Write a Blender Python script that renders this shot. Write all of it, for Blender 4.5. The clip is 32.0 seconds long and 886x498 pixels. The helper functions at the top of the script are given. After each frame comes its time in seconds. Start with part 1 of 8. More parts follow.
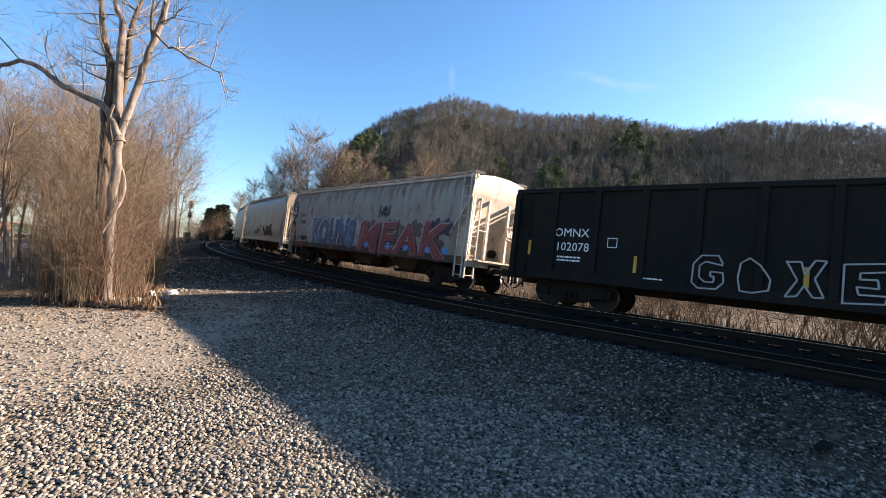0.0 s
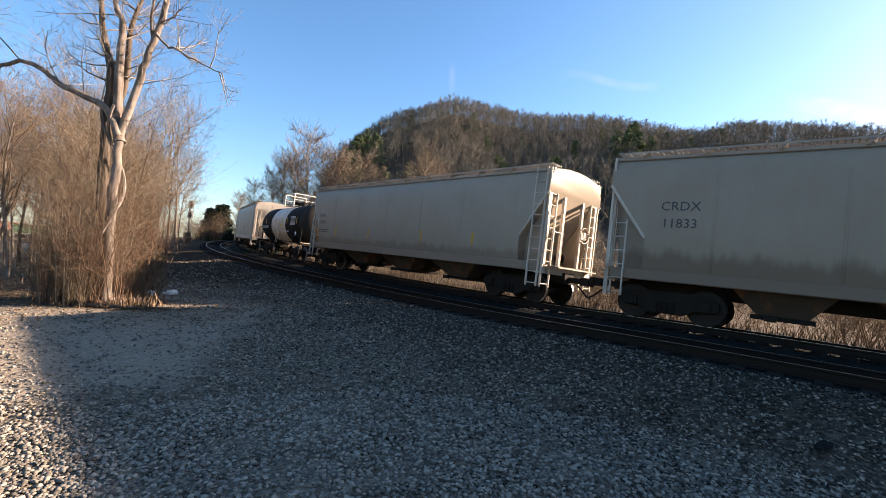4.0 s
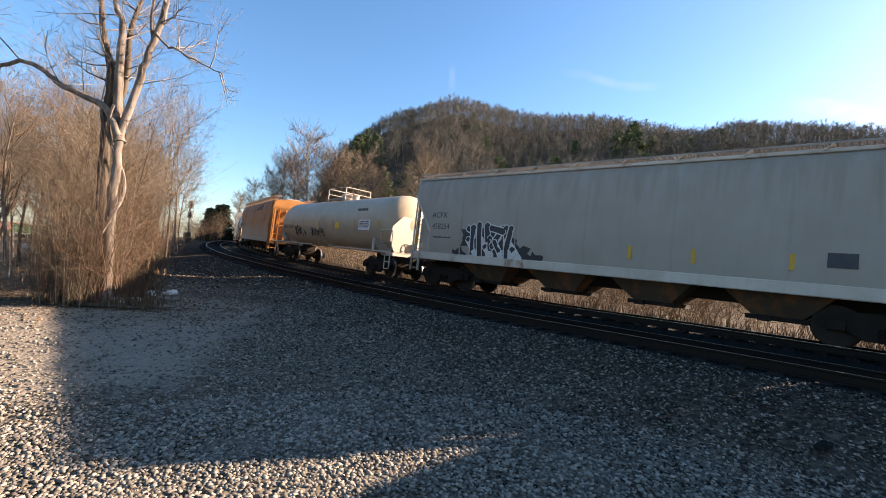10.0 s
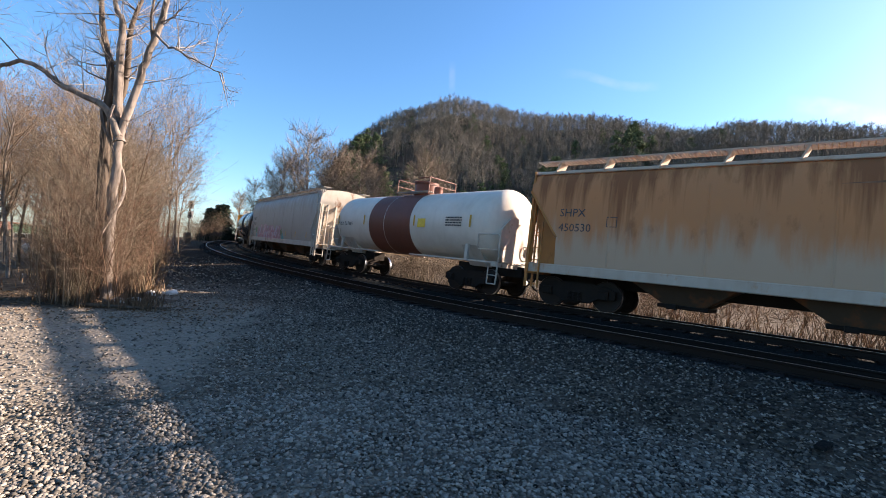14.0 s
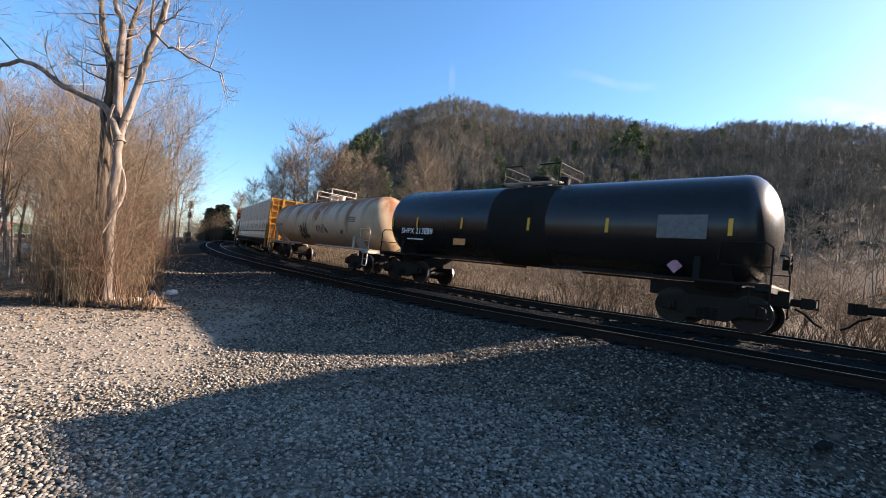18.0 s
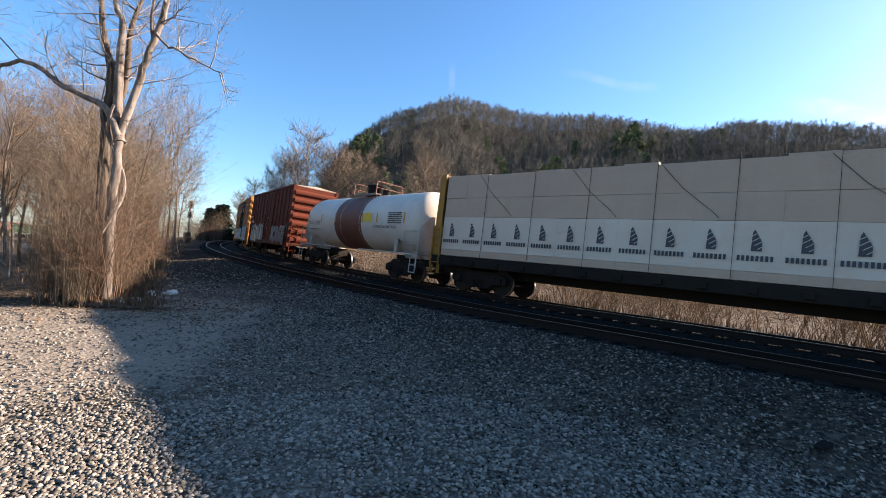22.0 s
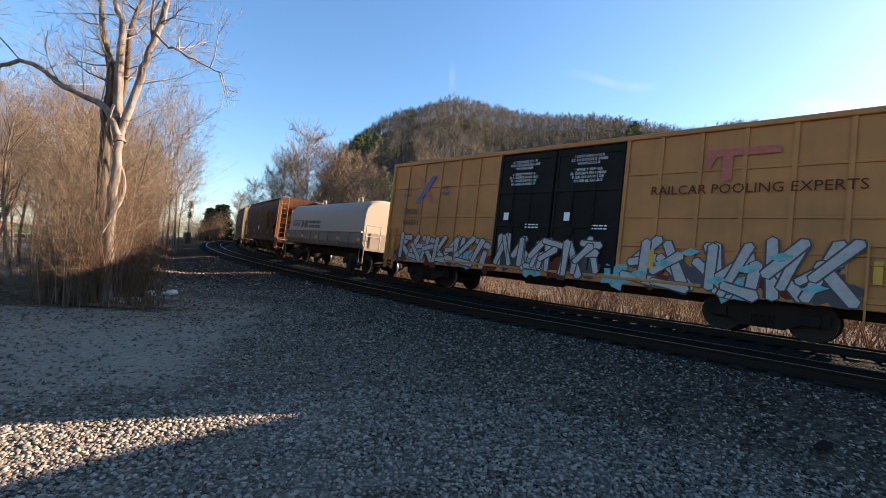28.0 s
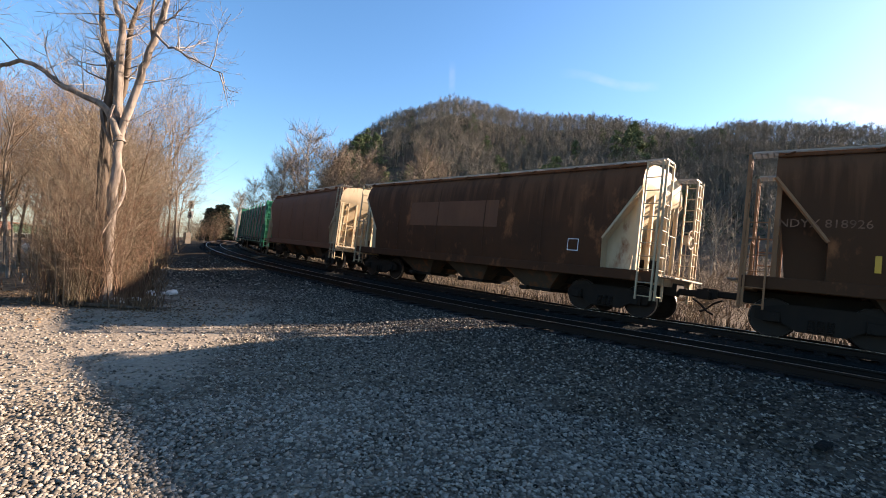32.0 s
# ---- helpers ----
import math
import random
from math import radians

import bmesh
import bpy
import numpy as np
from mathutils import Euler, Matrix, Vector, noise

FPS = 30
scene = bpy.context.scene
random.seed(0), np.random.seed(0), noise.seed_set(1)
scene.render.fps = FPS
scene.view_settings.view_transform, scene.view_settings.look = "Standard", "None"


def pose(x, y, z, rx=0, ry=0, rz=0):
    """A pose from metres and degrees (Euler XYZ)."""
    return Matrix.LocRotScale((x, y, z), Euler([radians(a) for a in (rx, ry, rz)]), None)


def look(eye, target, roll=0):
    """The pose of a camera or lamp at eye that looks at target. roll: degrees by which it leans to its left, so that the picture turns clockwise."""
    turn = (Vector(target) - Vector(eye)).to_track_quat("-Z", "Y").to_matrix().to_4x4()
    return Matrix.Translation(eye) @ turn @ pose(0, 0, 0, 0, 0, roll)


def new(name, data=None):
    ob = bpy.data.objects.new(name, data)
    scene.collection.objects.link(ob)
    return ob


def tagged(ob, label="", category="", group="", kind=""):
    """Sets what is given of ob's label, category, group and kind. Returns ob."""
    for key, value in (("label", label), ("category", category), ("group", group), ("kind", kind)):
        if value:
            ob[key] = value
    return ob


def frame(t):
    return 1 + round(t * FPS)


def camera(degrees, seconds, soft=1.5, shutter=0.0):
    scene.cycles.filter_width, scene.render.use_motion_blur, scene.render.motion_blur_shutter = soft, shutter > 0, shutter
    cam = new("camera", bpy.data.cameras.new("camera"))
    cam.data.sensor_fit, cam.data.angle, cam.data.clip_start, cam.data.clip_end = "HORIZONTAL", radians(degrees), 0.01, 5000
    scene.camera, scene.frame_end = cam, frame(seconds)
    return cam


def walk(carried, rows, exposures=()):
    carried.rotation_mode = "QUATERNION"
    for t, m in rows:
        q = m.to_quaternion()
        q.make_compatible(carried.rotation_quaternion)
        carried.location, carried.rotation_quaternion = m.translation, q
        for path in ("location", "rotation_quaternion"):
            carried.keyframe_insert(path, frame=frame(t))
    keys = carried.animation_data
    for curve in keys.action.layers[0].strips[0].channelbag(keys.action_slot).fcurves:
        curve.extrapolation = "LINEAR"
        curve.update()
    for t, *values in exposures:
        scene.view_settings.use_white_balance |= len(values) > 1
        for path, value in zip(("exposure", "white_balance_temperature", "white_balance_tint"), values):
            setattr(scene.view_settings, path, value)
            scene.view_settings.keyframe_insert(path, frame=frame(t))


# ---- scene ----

# ---------------------------------------------------------------- camera
cam = camera(88.85, 32.0, soft=0.95)
EYE = (0.0, 0.0, 1.426)
VIEW = look(EYE, (0.0, 10.0, EYE[2] + 0.195), 4.31)
walk(cam, [(0.0, VIEW), (32.0, VIEW)], exposures=[(0.0, 2.2, 6850, 17), (2.0, 2.2, 6900, 18), (3.5, 2.22, 7200, 19), (6.0, 2.25, 7500, 20), (10.0, 2.22, 7350, 19), (12.0, 2.18, 6800, 17), (14.0, 2.16, 6600, 17), (18.0, 2.18, 6700, 17), (20.0, 2.18, 6700, 17), (23.0, 2.15, 6500, 17), (25.0, 2.16, 6400, 17), (28.0, 2.24, 7450, 20), (29.5, 2.24, 7400, 20), (30.6, 2.24, 7250, 19), (32.0, 2.24, 7150, 18)])

# ---------------------------------------------------------------- light
SUN_AZ, SUN_EL = 16.0, 20.6      # degrees from +x towards +y, and above the horizon
world = bpy.data.worlds.new("world")
scene.world = world
world.use_nodes = True
wn = world.node_tree.nodes
sky = wn.new("ShaderNodeTexSky")
sky.sky_type, sky.sun_disc = "NISHITA", False
sky.sun_elevation, sky.sun_rotation = radians(SUN_EL), radians(90.0 - SUN_AZ)
sky.air_density, sky.dust_density, sky.ozone_density = 1.0, 0.7, 4.5
depth = wn.new("ShaderNodeHueSaturation")
depth.inputs["Hue"].default_value, depth.inputs["Saturation"].default_value = 0.4955, 1.12
world.node_tree.links.new(sky.outputs[0], depth.inputs["Color"])
world.node_tree.links.new(depth.outputs[0], wn["Background"].inputs[0])
wn["Background"].inputs[1].default_value = 0.067
sun_dir = Vector((math.cos(radians(SUN_AZ)) * math.cos(radians(SUN_EL)), math.sin(radians(SUN_AZ)) * math.cos(radians(SUN_EL)), math.sin(radians(SUN_EL))))
sun_data = bpy.data.lights.new("sun", "SUN")
sun_data.energy, sun_data.angle, sun_data.color = 5.0, radians(0.53), (1.0, 0.87, 0.72)
sun = new("sun", sun_data)
sun.matrix_world = look(tuple(sun_dir * 300), (0, 0, 0))

# ---------------------------------------------------------------- materials
def nodes_of(m):
    m.use_nodes = True
    nt = m.node_tree
    return nt, nt.nodes, nt.links, nt.nodes["Principled BSDF"]


def rgb(c):
    return (c[0], c[1], c[2], 1.0)


def ramp(nodes, stops):
    r = nodes.new("ShaderNodeValToRGB")
    e = r.color_ramp.elements
    while len(e) < len(stops):
        e.new(0.5)
    for k, (p, c) in enumerate(stops):
        e[k].position, e[k].color = p, rgb(c) if len(c) == 3 else c
    return r


def mixed(nodes, links, fac, a, b):
    m = nodes.new("ShaderNodeMix")
    m.data_type = "RGBA"
    for sock, val in ((m.inputs[0], fac), (m.inputs[6], a), (m.inputs[7], b)):
        if hasattr(val, "links"):
            links.new(val, sock)
        else:
            sock.default_value = val if isinstance(val, float) else rgb(val)
    return m.outputs[2]


def noise_tex(nodes, links, coord, scale, stretch=(1, 1, 1), detail=4.0, rough=0.55):
    mp = nodes.new("ShaderNodeMapping")
    mp.inputs["Scale"].default_value = stretch
    links.new(coord, mp.inputs["Vector"])
    n = nodes.new("ShaderNodeTexNoise")
    n.inputs["Scale"].default_value, n.inputs["Detail"].default_value, n.inputs["Roughness"].default_value = scale, detail, rough
    links.new(mp.outputs[0], n.inputs["Vector"])
    return n.outputs["Fac"]


def paint(name, base, dirt=(0.10, 0.085, 0.07), dirty=0.4, rough=0.5, metal=0.0, rust=0.0, rust_col=(0.20, 0.075, 0.03), bump=0.06, streak=0.5, seed=0.0, lower=None, runs=None):
    """Worn paint: grime clouds, downward streaks, rust patches and a fine relief.

    lower = (colour, height, softness): another coat below a height; runs = (colour, top, length, amount): rust runs from an edge down."""
    base, dirt = [tuple(k * c for k, c in zip((0.84, 0.78, 0.69), q)) for q in (base, dirt)]
    m = bpy.data.materials.new(name)
    nt, nodes, links, bsdf = nodes_of(m)
    tc = nodes.new("ShaderNodeTexCoord")
    off = nodes.new("ShaderNodeVectorMath")
    off.inputs[1].default_value = (seed * 7.3, seed * 3.1, seed * 1.7)
    links.new(tc.outputs["Object"], off.inputs[0])
    co = off.outputs[0]
    cloud = ramp(nodes, [(0.35, (0, 0, 0)), (0.75, (1, 1, 1))])
    links.new(noise_tex(nodes, links, co, 0.9, (1, 1, 1), 6), cloud.inputs[0])
    lines = ramp(nodes, [(0.45, (0, 0, 0)), (0.8, (1, 1, 1))])
    links.new(noise_tex(nodes, links, co, 5.0, (1, 1, 0.1), 5), lines.inputs[0])
    f1 = nodes.new("ShaderNodeMath")
    f1.operation = "MULTIPLY"
    f1.inputs[1].default_value = dirty
    links.new(cloud.outputs[0], f1.inputs[0])
    c1 = mixed(nodes, links, f1.outputs[0], base, dirt)
    f2 = nodes.new("ShaderNodeMath")
    f2.operation = "MULTIPLY"
    f2.inputs[1].default_value = dirty * streak
    links.new(lines.outputs[0], f2.inputs[0])
    c2 = mixed(nodes, links, f2.outputs[0], c1, dirt)
    if rust > 0:
        rr = ramp(nodes, [(0.62 - 0.3 * rust, (0, 0, 0)), (0.74 - 0.2 * rust, (1, 1, 1))])
        links.new(noise_tex(nodes, links, co, 1.6, (1, 1, 0.55), 9, 0.65), rr.inputs[0])
        c2 = mixed(nodes, links, rr.outputs[0], c2, rust_col)
    if lower or runs:
        sep = nodes.new("ShaderNodeSeparateXYZ")
        links.new(tc.outputs["Object"], sep.inputs[0])
    if lower:
        wob = nodes.new("ShaderNodeMath")
        wob.operation = "MULTIPLY_ADD"
        wob.inputs[1].default_value = lower[2] * 2.2
        links.new(noise_tex(nodes, links, co, 2.4, (1, 1, 0.12), 6, 0.6), wob.inputs[0])
        links.new(sep.outputs[2], wob.inputs[2])
        mr = nodes.new("ShaderNodeMapRange")
        mr.interpolation_type = "SMOOTHSTEP"
        mr.inputs["From Min"].default_value, mr.inputs["From Max"].default_value = lower[1] + 0.7 * lower[2], lower[1] + 1.6 * lower[2]
        mr.inputs["To Min"].default_value, mr.inputs["To Max"].default_value = 0.9, 0.0
        links.new(wob.outputs[0], mr.inputs["Value"])
        c2 = mixed(nodes, links, mr.outputs[0], c2, tuple(0.8 * c for c in lower[0]))
    if runs:
        hgt = nodes.new("ShaderNodeMapRange")
        hgt.inputs["From Min"].default_value, hgt.inputs["From Max"].default_value = runs[1] - runs[2], runs[1]
        hgt.inputs["To Min"].default_value, hgt.inputs["To Max"].default_value = -0.16, 0.20
        links.new(sep.outputs[2], hgt.inputs["Value"])
        su = nodes.new("ShaderNodeMath")
        links.new(noise_tex(nodes, links, co, runs[4] if len(runs) > 4 else 2.6, (1, 0.4, 0.05), 5, 0.6), su.inputs[0])
        links.new(hgt.outputs[0], su.inputs[1])
        rc = ramp(nodes, [(0.56, (0, 0, 0)), (0.70, (1, 1, 1))])
        links.new(su.outputs[0], rc.inputs[0])
        am = nodes.new("ShaderNodeMath")
        am.operation = "MULTIPLY"
        am.inputs[1].default_value = runs[3]
        links.new(rc.outputs[0], am.inputs[0])
        c2 = mixed(nodes, links, am.outputs[0], c2, tuple(0.8 * c for c in runs[0]))
    fine = noise_tex(nodes, links, co, 60.0, (1, 1, 1), 3)
    links.new(c2, bsdf.inputs["Base Color"])
    rmap = nodes.new("ShaderNodeMapRange")
    rmap.inputs["To Min"].default_value, rmap.inputs["To Max"].default_value = max(0.05, rough - 0.12), min(1.0, rough + 0.15)
    links.new(fine, rmap.inputs["Value"])
    links.new(rmap.outputs[0], bsdf.inputs["Roughness"])
    bsdf.inputs["Metallic"].default_value = metal
    bsdf.inputs["Specular IOR Level"].default_value = 0.5 if rough < 0.4 else (0.22 if rough < 0.7 else 0.1)
    if bump:
        b = nodes.new("ShaderNodeBump")
        b.inputs["Strength"].default_value, b.inputs["Distance"].default_value = bump, 0.02 if bump < 0.3 else 0.09
        links.new(noise_tex(nodes, links, co, 3.0, (1, 1, 1), 6), b.inputs["Height"])
        links.new(b.outputs[0], bsdf.inputs["Normal"])
    return m


def plain(name, base, rough=0.7, spread=0.25, scale=8.0, metal=0.0, island=False, bump=0.0, stretch=(1, 1, 1)):
    """One colour varied in value, by grain and, for loose pieces, piece by piece."""
    m = bpy.data.materials.new(name)
    nt, nodes, links, bsdf = nodes_of(m)
    tc = nodes.new("ShaderNodeTexCoord")
    n = noise_tex(nodes, links, tc.outputs["Object"], scale, stretch, 5)
    lo, hi = [tuple(max(0.0, c * (1 + k * spread)) for c in base) for k in (-1, 1)]
    r = ramp(nodes, [(0.3, lo), (0.7, hi)])
    links.new(n, r.inputs[0])
    out = r.outputs[0]
    if island:
        g = nodes.new("ShaderNodeNewGeometry")
        r2 = ramp(nodes, [(0.0, tuple(c * max(0.1, 1 - 1.6 * spread) for c in base)), (0.6, base), (1.0, tuple(min(1, c * (1 + 1.8 * spread)) for c in base))])
        links.new(g.outputs["Random Per Island"], r2.inputs[0])
        out = mixed(nodes, links, 0.75, r.outputs[0], r2.outputs[0])
    links.new(out, bsdf.inputs["Base Color"])
    bsdf.inputs["Roughness"].default_value, bsdf.inputs["Metallic"].default_value = rough, metal
    bsdf.inputs["Specular IOR Level"].default_value = 0.5 if metal or rough < 0.65 else 0.1
    if bump:
        b = nodes.new("ShaderNodeBump")
        b.inputs["Strength"].default_value, b.inputs["Distance"].default_value = bump, 0.03
        links.new(n, b.inputs["Height"])
        links.new(b.outputs[0], bsdf.inputs["Normal"])
    return m


# ---------------------------------------------------------------- mesh tools
class Mesh:
    """Gathers vertices and faces of one part."""

    def __init__(self):
        self.v, self.f, self.cuts = [], [], []

    def add(self, verts, faces):
        k = len(self.v)
        self.cuts.append((k, len(self.f)))
        self.v += [tuple(p) for p in verts]
        self.f += [tuple(i + k for i in q) for q in faces]
        return self

    def box(self, x0, x1, y0, y1, z0, z1):
        return self.add([(x, y, z) for z in (z0, z1) for y in (y0, y1) for x in (x0, x1)],
                        [(0, 2, 3, 1), (4, 5, 7, 6), (0, 1, 5, 4), (2, 6, 7, 3), (0, 4, 6, 2), (1, 3, 7, 5)])

    def cbox(self, x0, x1, y0, y1, z0, z1, c=0.02):
        """A box with chamfered long edges along x and trimmed ends."""
        prof = [(y0 + c, z0), (y1 - c, z0), (y1, z0 + c), (y1, z1 - c), (y1 - c, z1), (y0 + c, z1), (y0, z1 - c), (y0, z0 + c)]
        return self.loft([[(x0, y, z) for y, z in prof], [(x1, y, z) for y, z in prof]], True)

    def loft(self, rings, caps=True, closed=True):
        n = len(rings[0])
        verts = [p for r in rings for p in r]
        faces = []
        for i in range(len(rings) - 1):
            for j in range(n if closed else n - 1):
                a, b = i * n + j, i * n + (j + 1) % n
                faces.append((a, b, b + n, a + n))
        if caps:
            faces.append(tuple(reversed(range(n))))
            faces.append(tuple((len(rings) - 1) * n + j for j in range(n)))
        return self.add(verts, faces)

    def prism(self, poly, y0, y1):
        """A polygon in (x, z) pushed from y0 to y1."""
        return self.loft([[(x, y0, z) for x, z in poly], [(x, y1, z) for x, z in poly]], True)

    def rod(self, a, b, r, n=6, r2=None):
        a, b = Vector(a), Vector(b)
        d = b - a
        if d.length < 1e-6:
            return self
        d.normalize()
        u = d.orthogonal().normalized()
        w = d.cross(u)
        r2 = r if r2 is None else r2
        ring = [(math.cos(2 * math.pi * k / n), math.sin(2 * math.pi * k / n)) for k in range(n)]
        return self.loft([[a + (u * c + w * s) * r for c, s in ring], [b + (u * c + w * s) * r2 for c, s in ring]], True)

    def tube(self, pts, r, n=6):
        for a, b in zip(pts[:-1], pts[1:]):
            self.rod(a, b, r, n)
        return self

    def lathe_x(self, prof, cy, cz, n=36, caps=True):
        """(x, radius) pairs turned about a line along x."""
        return self.loft([[(x, cy + r * math.sin(2 * math.pi * k / n), cz + r * math.cos(2 * math.pi * k / n)) for k in range(n)] for x, r in prof], caps)

    def lathe_y(self, prof, cx, cz, n=24, caps=True):
        return self.loft([[(cx + r * math.cos(2 * math.pi * k / n), y, cz + r * math.sin(2 * math.pi * k / n)) for k in range(n)] for y, r in prof], caps)

    def lathe_z(self, prof, cx, cy, n=16, caps=True):
        return self.loft([[(cx + r * math.cos(2 * math.pi * k / n), cy + r * math.sin(2 * math.pi * k / n), z) for k in range(n)] for z, r in prof], caps)

    def data(self, name, mat, smooth=None, bevel=0.0):
        me = bpy.data.meshes.new(name)
        me.from_pydata(self.v, [], self.f)
        bm = bmesh.new()
        bm.from_mesh(me)
        bmesh.ops.recalc_face_normals(bm, faces=bm.faces)
        if bevel:
            bmesh.ops.bevel(bm, geom=[e for e in bm.edges if len(e.link_faces) == 2 and e.calc_face_angle(0) > 0.6], offset=bevel, segments=2, affect="EDGES", clamp_overlap=True)
        bm.to_mesh(me)
        bm.free()
        me.materials.append(mat)
        if smooth is not None:
            me.shade_smooth()
            me.set_sharp_from_angle(angle=radians(smooth))
        return me


def part(name, mesh, mat, parent, label="", smooth=None, bevel=0.0):
    """Links what was gathered as one mesh object under a thing or a part."""
    me = mesh if isinstance(mesh, bpy.types.Mesh) else mesh.data(name, mat, smooth, bevel)
    ob = new(name, me)
    ob.parent = parent
    return tagged(ob, label)


def pieces(name, mesh, mat, parent, label="", smooth=None):
    """Links each shape that was gathered as a part of its own."""
    ends = mesh.cuts[1:] + [(len(mesh.v), len(mesh.f))]
    for (v0, f0), (v1, f1) in zip(mesh.cuts, ends):
        one = Mesh()
        one.v, one.f = mesh.v[v0:v1], [tuple(i - v0 for i in q) for q in mesh.f[f0:f1]]
        part(name, one, mat, parent, label, smooth)


def soup(name, verts, faces, mat):
    """A large mesh from arrays of vertices and triangles or quads."""
    me = bpy.data.meshes.new(name)
    verts = np.asarray(verts, dtype=np.float32).reshape(-1, 3)
    faces = np.asarray(faces, dtype=np.int32)
    k = faces.shape[1]
    me.vertices.add(len(verts))
    me.vertices.foreach_set("co", verts.ravel())
    me.loops.add(faces.size)
    me.loops.foreach_set("vertex_index", faces.ravel())
    me.polygons.add(len(faces))
    me.polygons.foreach_set("loop_start", np.arange(0, faces.size, k, dtype=np.int32))
    me.update(calc_edges=True)
    me.materials.append(mat)
    return me


# ---------------------------------------------------------------- plan of the line
ST_S = np.arange(-460.0, 90.0, 0.25)
_c = np.clip(ST_S, -115.0, 0.5)
ST_H = -0.681 + 0.0115 * _c + 0.0163 * _c ** 2 / 200 + 0.0097 * _c ** 3 / 6e4 - 0.0075 * _c ** 4 / 24e6
_z = np.clip(ST_S, -110.0, 20.0)
ST_Z = -0.01715 * _z + 0.0449 * (_z / 50) ** 2 + 0.0279 * (_z / 50) ** 3
_u = np.clip((ST_S + 9.0) / 7.0, 0, 1)
ST_Z = ST_Z + 0.07 * _u * _u * (3 - 2 * _u)
_i0 = int(np.argmin(np.abs(ST_S)))
ST_X = np.concatenate([[0], np.cumsum(np.cos((ST_H[1:] + ST_H[:-1]) / 2) * 0.25)])
ST_Y = np.concatenate([[0], np.cumsum(np.sin((ST_H[1:] + ST_H[:-1]) / 2) * 0.25)])
ST_X = ST_X - ST_X[_i0] + 10.042
ST_Y = ST_Y - ST_Y[_i0] + 10.037
CANT = 0.0505        # the near rail lies higher
SIDING, SIDING_Z = 3.75, -0.22      # the empty second track: metres towards the lot, and its rail heads over the main line's plane


def line_at(s):
    return Vector((float(np.interp(s, ST_S, ST_X)), float(np.interp(s, ST_S, ST_Y)), float(np.interp(s, ST_S, ST_Z))))


def line_pose(s, half=0.0):
    """Pose on the track at s: x along the line, y away from the lot, z up and leaning with the cant."""
    if half:
        a, b = line_at(s + half), line_at(s - half)
    else:
        a, b = line_at(s + 0.5), line_at(s - 0.5)
    x = (a - b).normalized()
    y = Vector((0, 0, 1)).cross(x).normalized()
    z = x.cross(y)
    y, z = (y - CANT * z).normalized(), (z + CANT * y).normalized()
    m = Matrix((x, y, z)).transposed().to_4x4()
    m.translation = (a + b) / 2
    return m


WIDE = 1.046      # the thicket's distance from the eye, over that of a first plan


def wide(p):
    return tuple(e + WIDE * (c - e) for c, e in zip(p, EYE))


# ---------------------------------------------------------------- materials of the ground
def gravel_material(name, pale, dark, scale, moist=0.35):
    m = bpy.data.materials.new(name)
    nt, nodes, links, bsdf = nodes_of(m)
    tc = nodes.new("ShaderNodeTexCoord")
    co = tc.outputs["Object"]
    vor = nodes.new("ShaderNodeTexVoronoi")
    vor.inputs["Scale"].default_value = scale
    links.new(co, vor.inputs["Vector"])
    sep = nodes.new("ShaderNodeSeparateColor")
    links.new(vor.outputs["Color"], sep.inputs[0])
    grains = ramp(nodes, [(0.0, dark), (0.55, tuple((a + b) / 2 for a, b in zip(pale, dark))), (1.0, pale)])
    links.new(sep.outputs[0], grains.inputs[0])
    patch = ramp(nodes, [(0.35, (0, 0, 0)), (0.7, (1, 1, 1))])
    links.new(noise_tex(nodes, links, co, 0.35, (1, 1, 1), 6), patch.inputs[0])
    fac = nodes.new("ShaderNodeMath")
    fac.operation = "MULTIPLY"
    fac.inputs[1].default_value = moist
    links.new(patch.outputs[0], fac.inputs[0])
    links.new(mixed(nodes, links, fac.outputs[0], grains.outputs[0], dark), bsdf.inputs["Base Color"])
    bsdf.inputs["Roughness"].default_value = 0.95
    bsdf.inputs["Specular IOR Level"].default_value = 0.05
    b = nodes.new("ShaderNodeBump")
    b.inputs["Strength"].default_value, b.inputs["Distance"].default_value = 0.9, 0.03
    b.invert = True
    links.new(vor.outputs["Distance"], b.inputs["Height"])
    links.new(b.outputs[0], bsdf.inputs["Normal"])
    return m


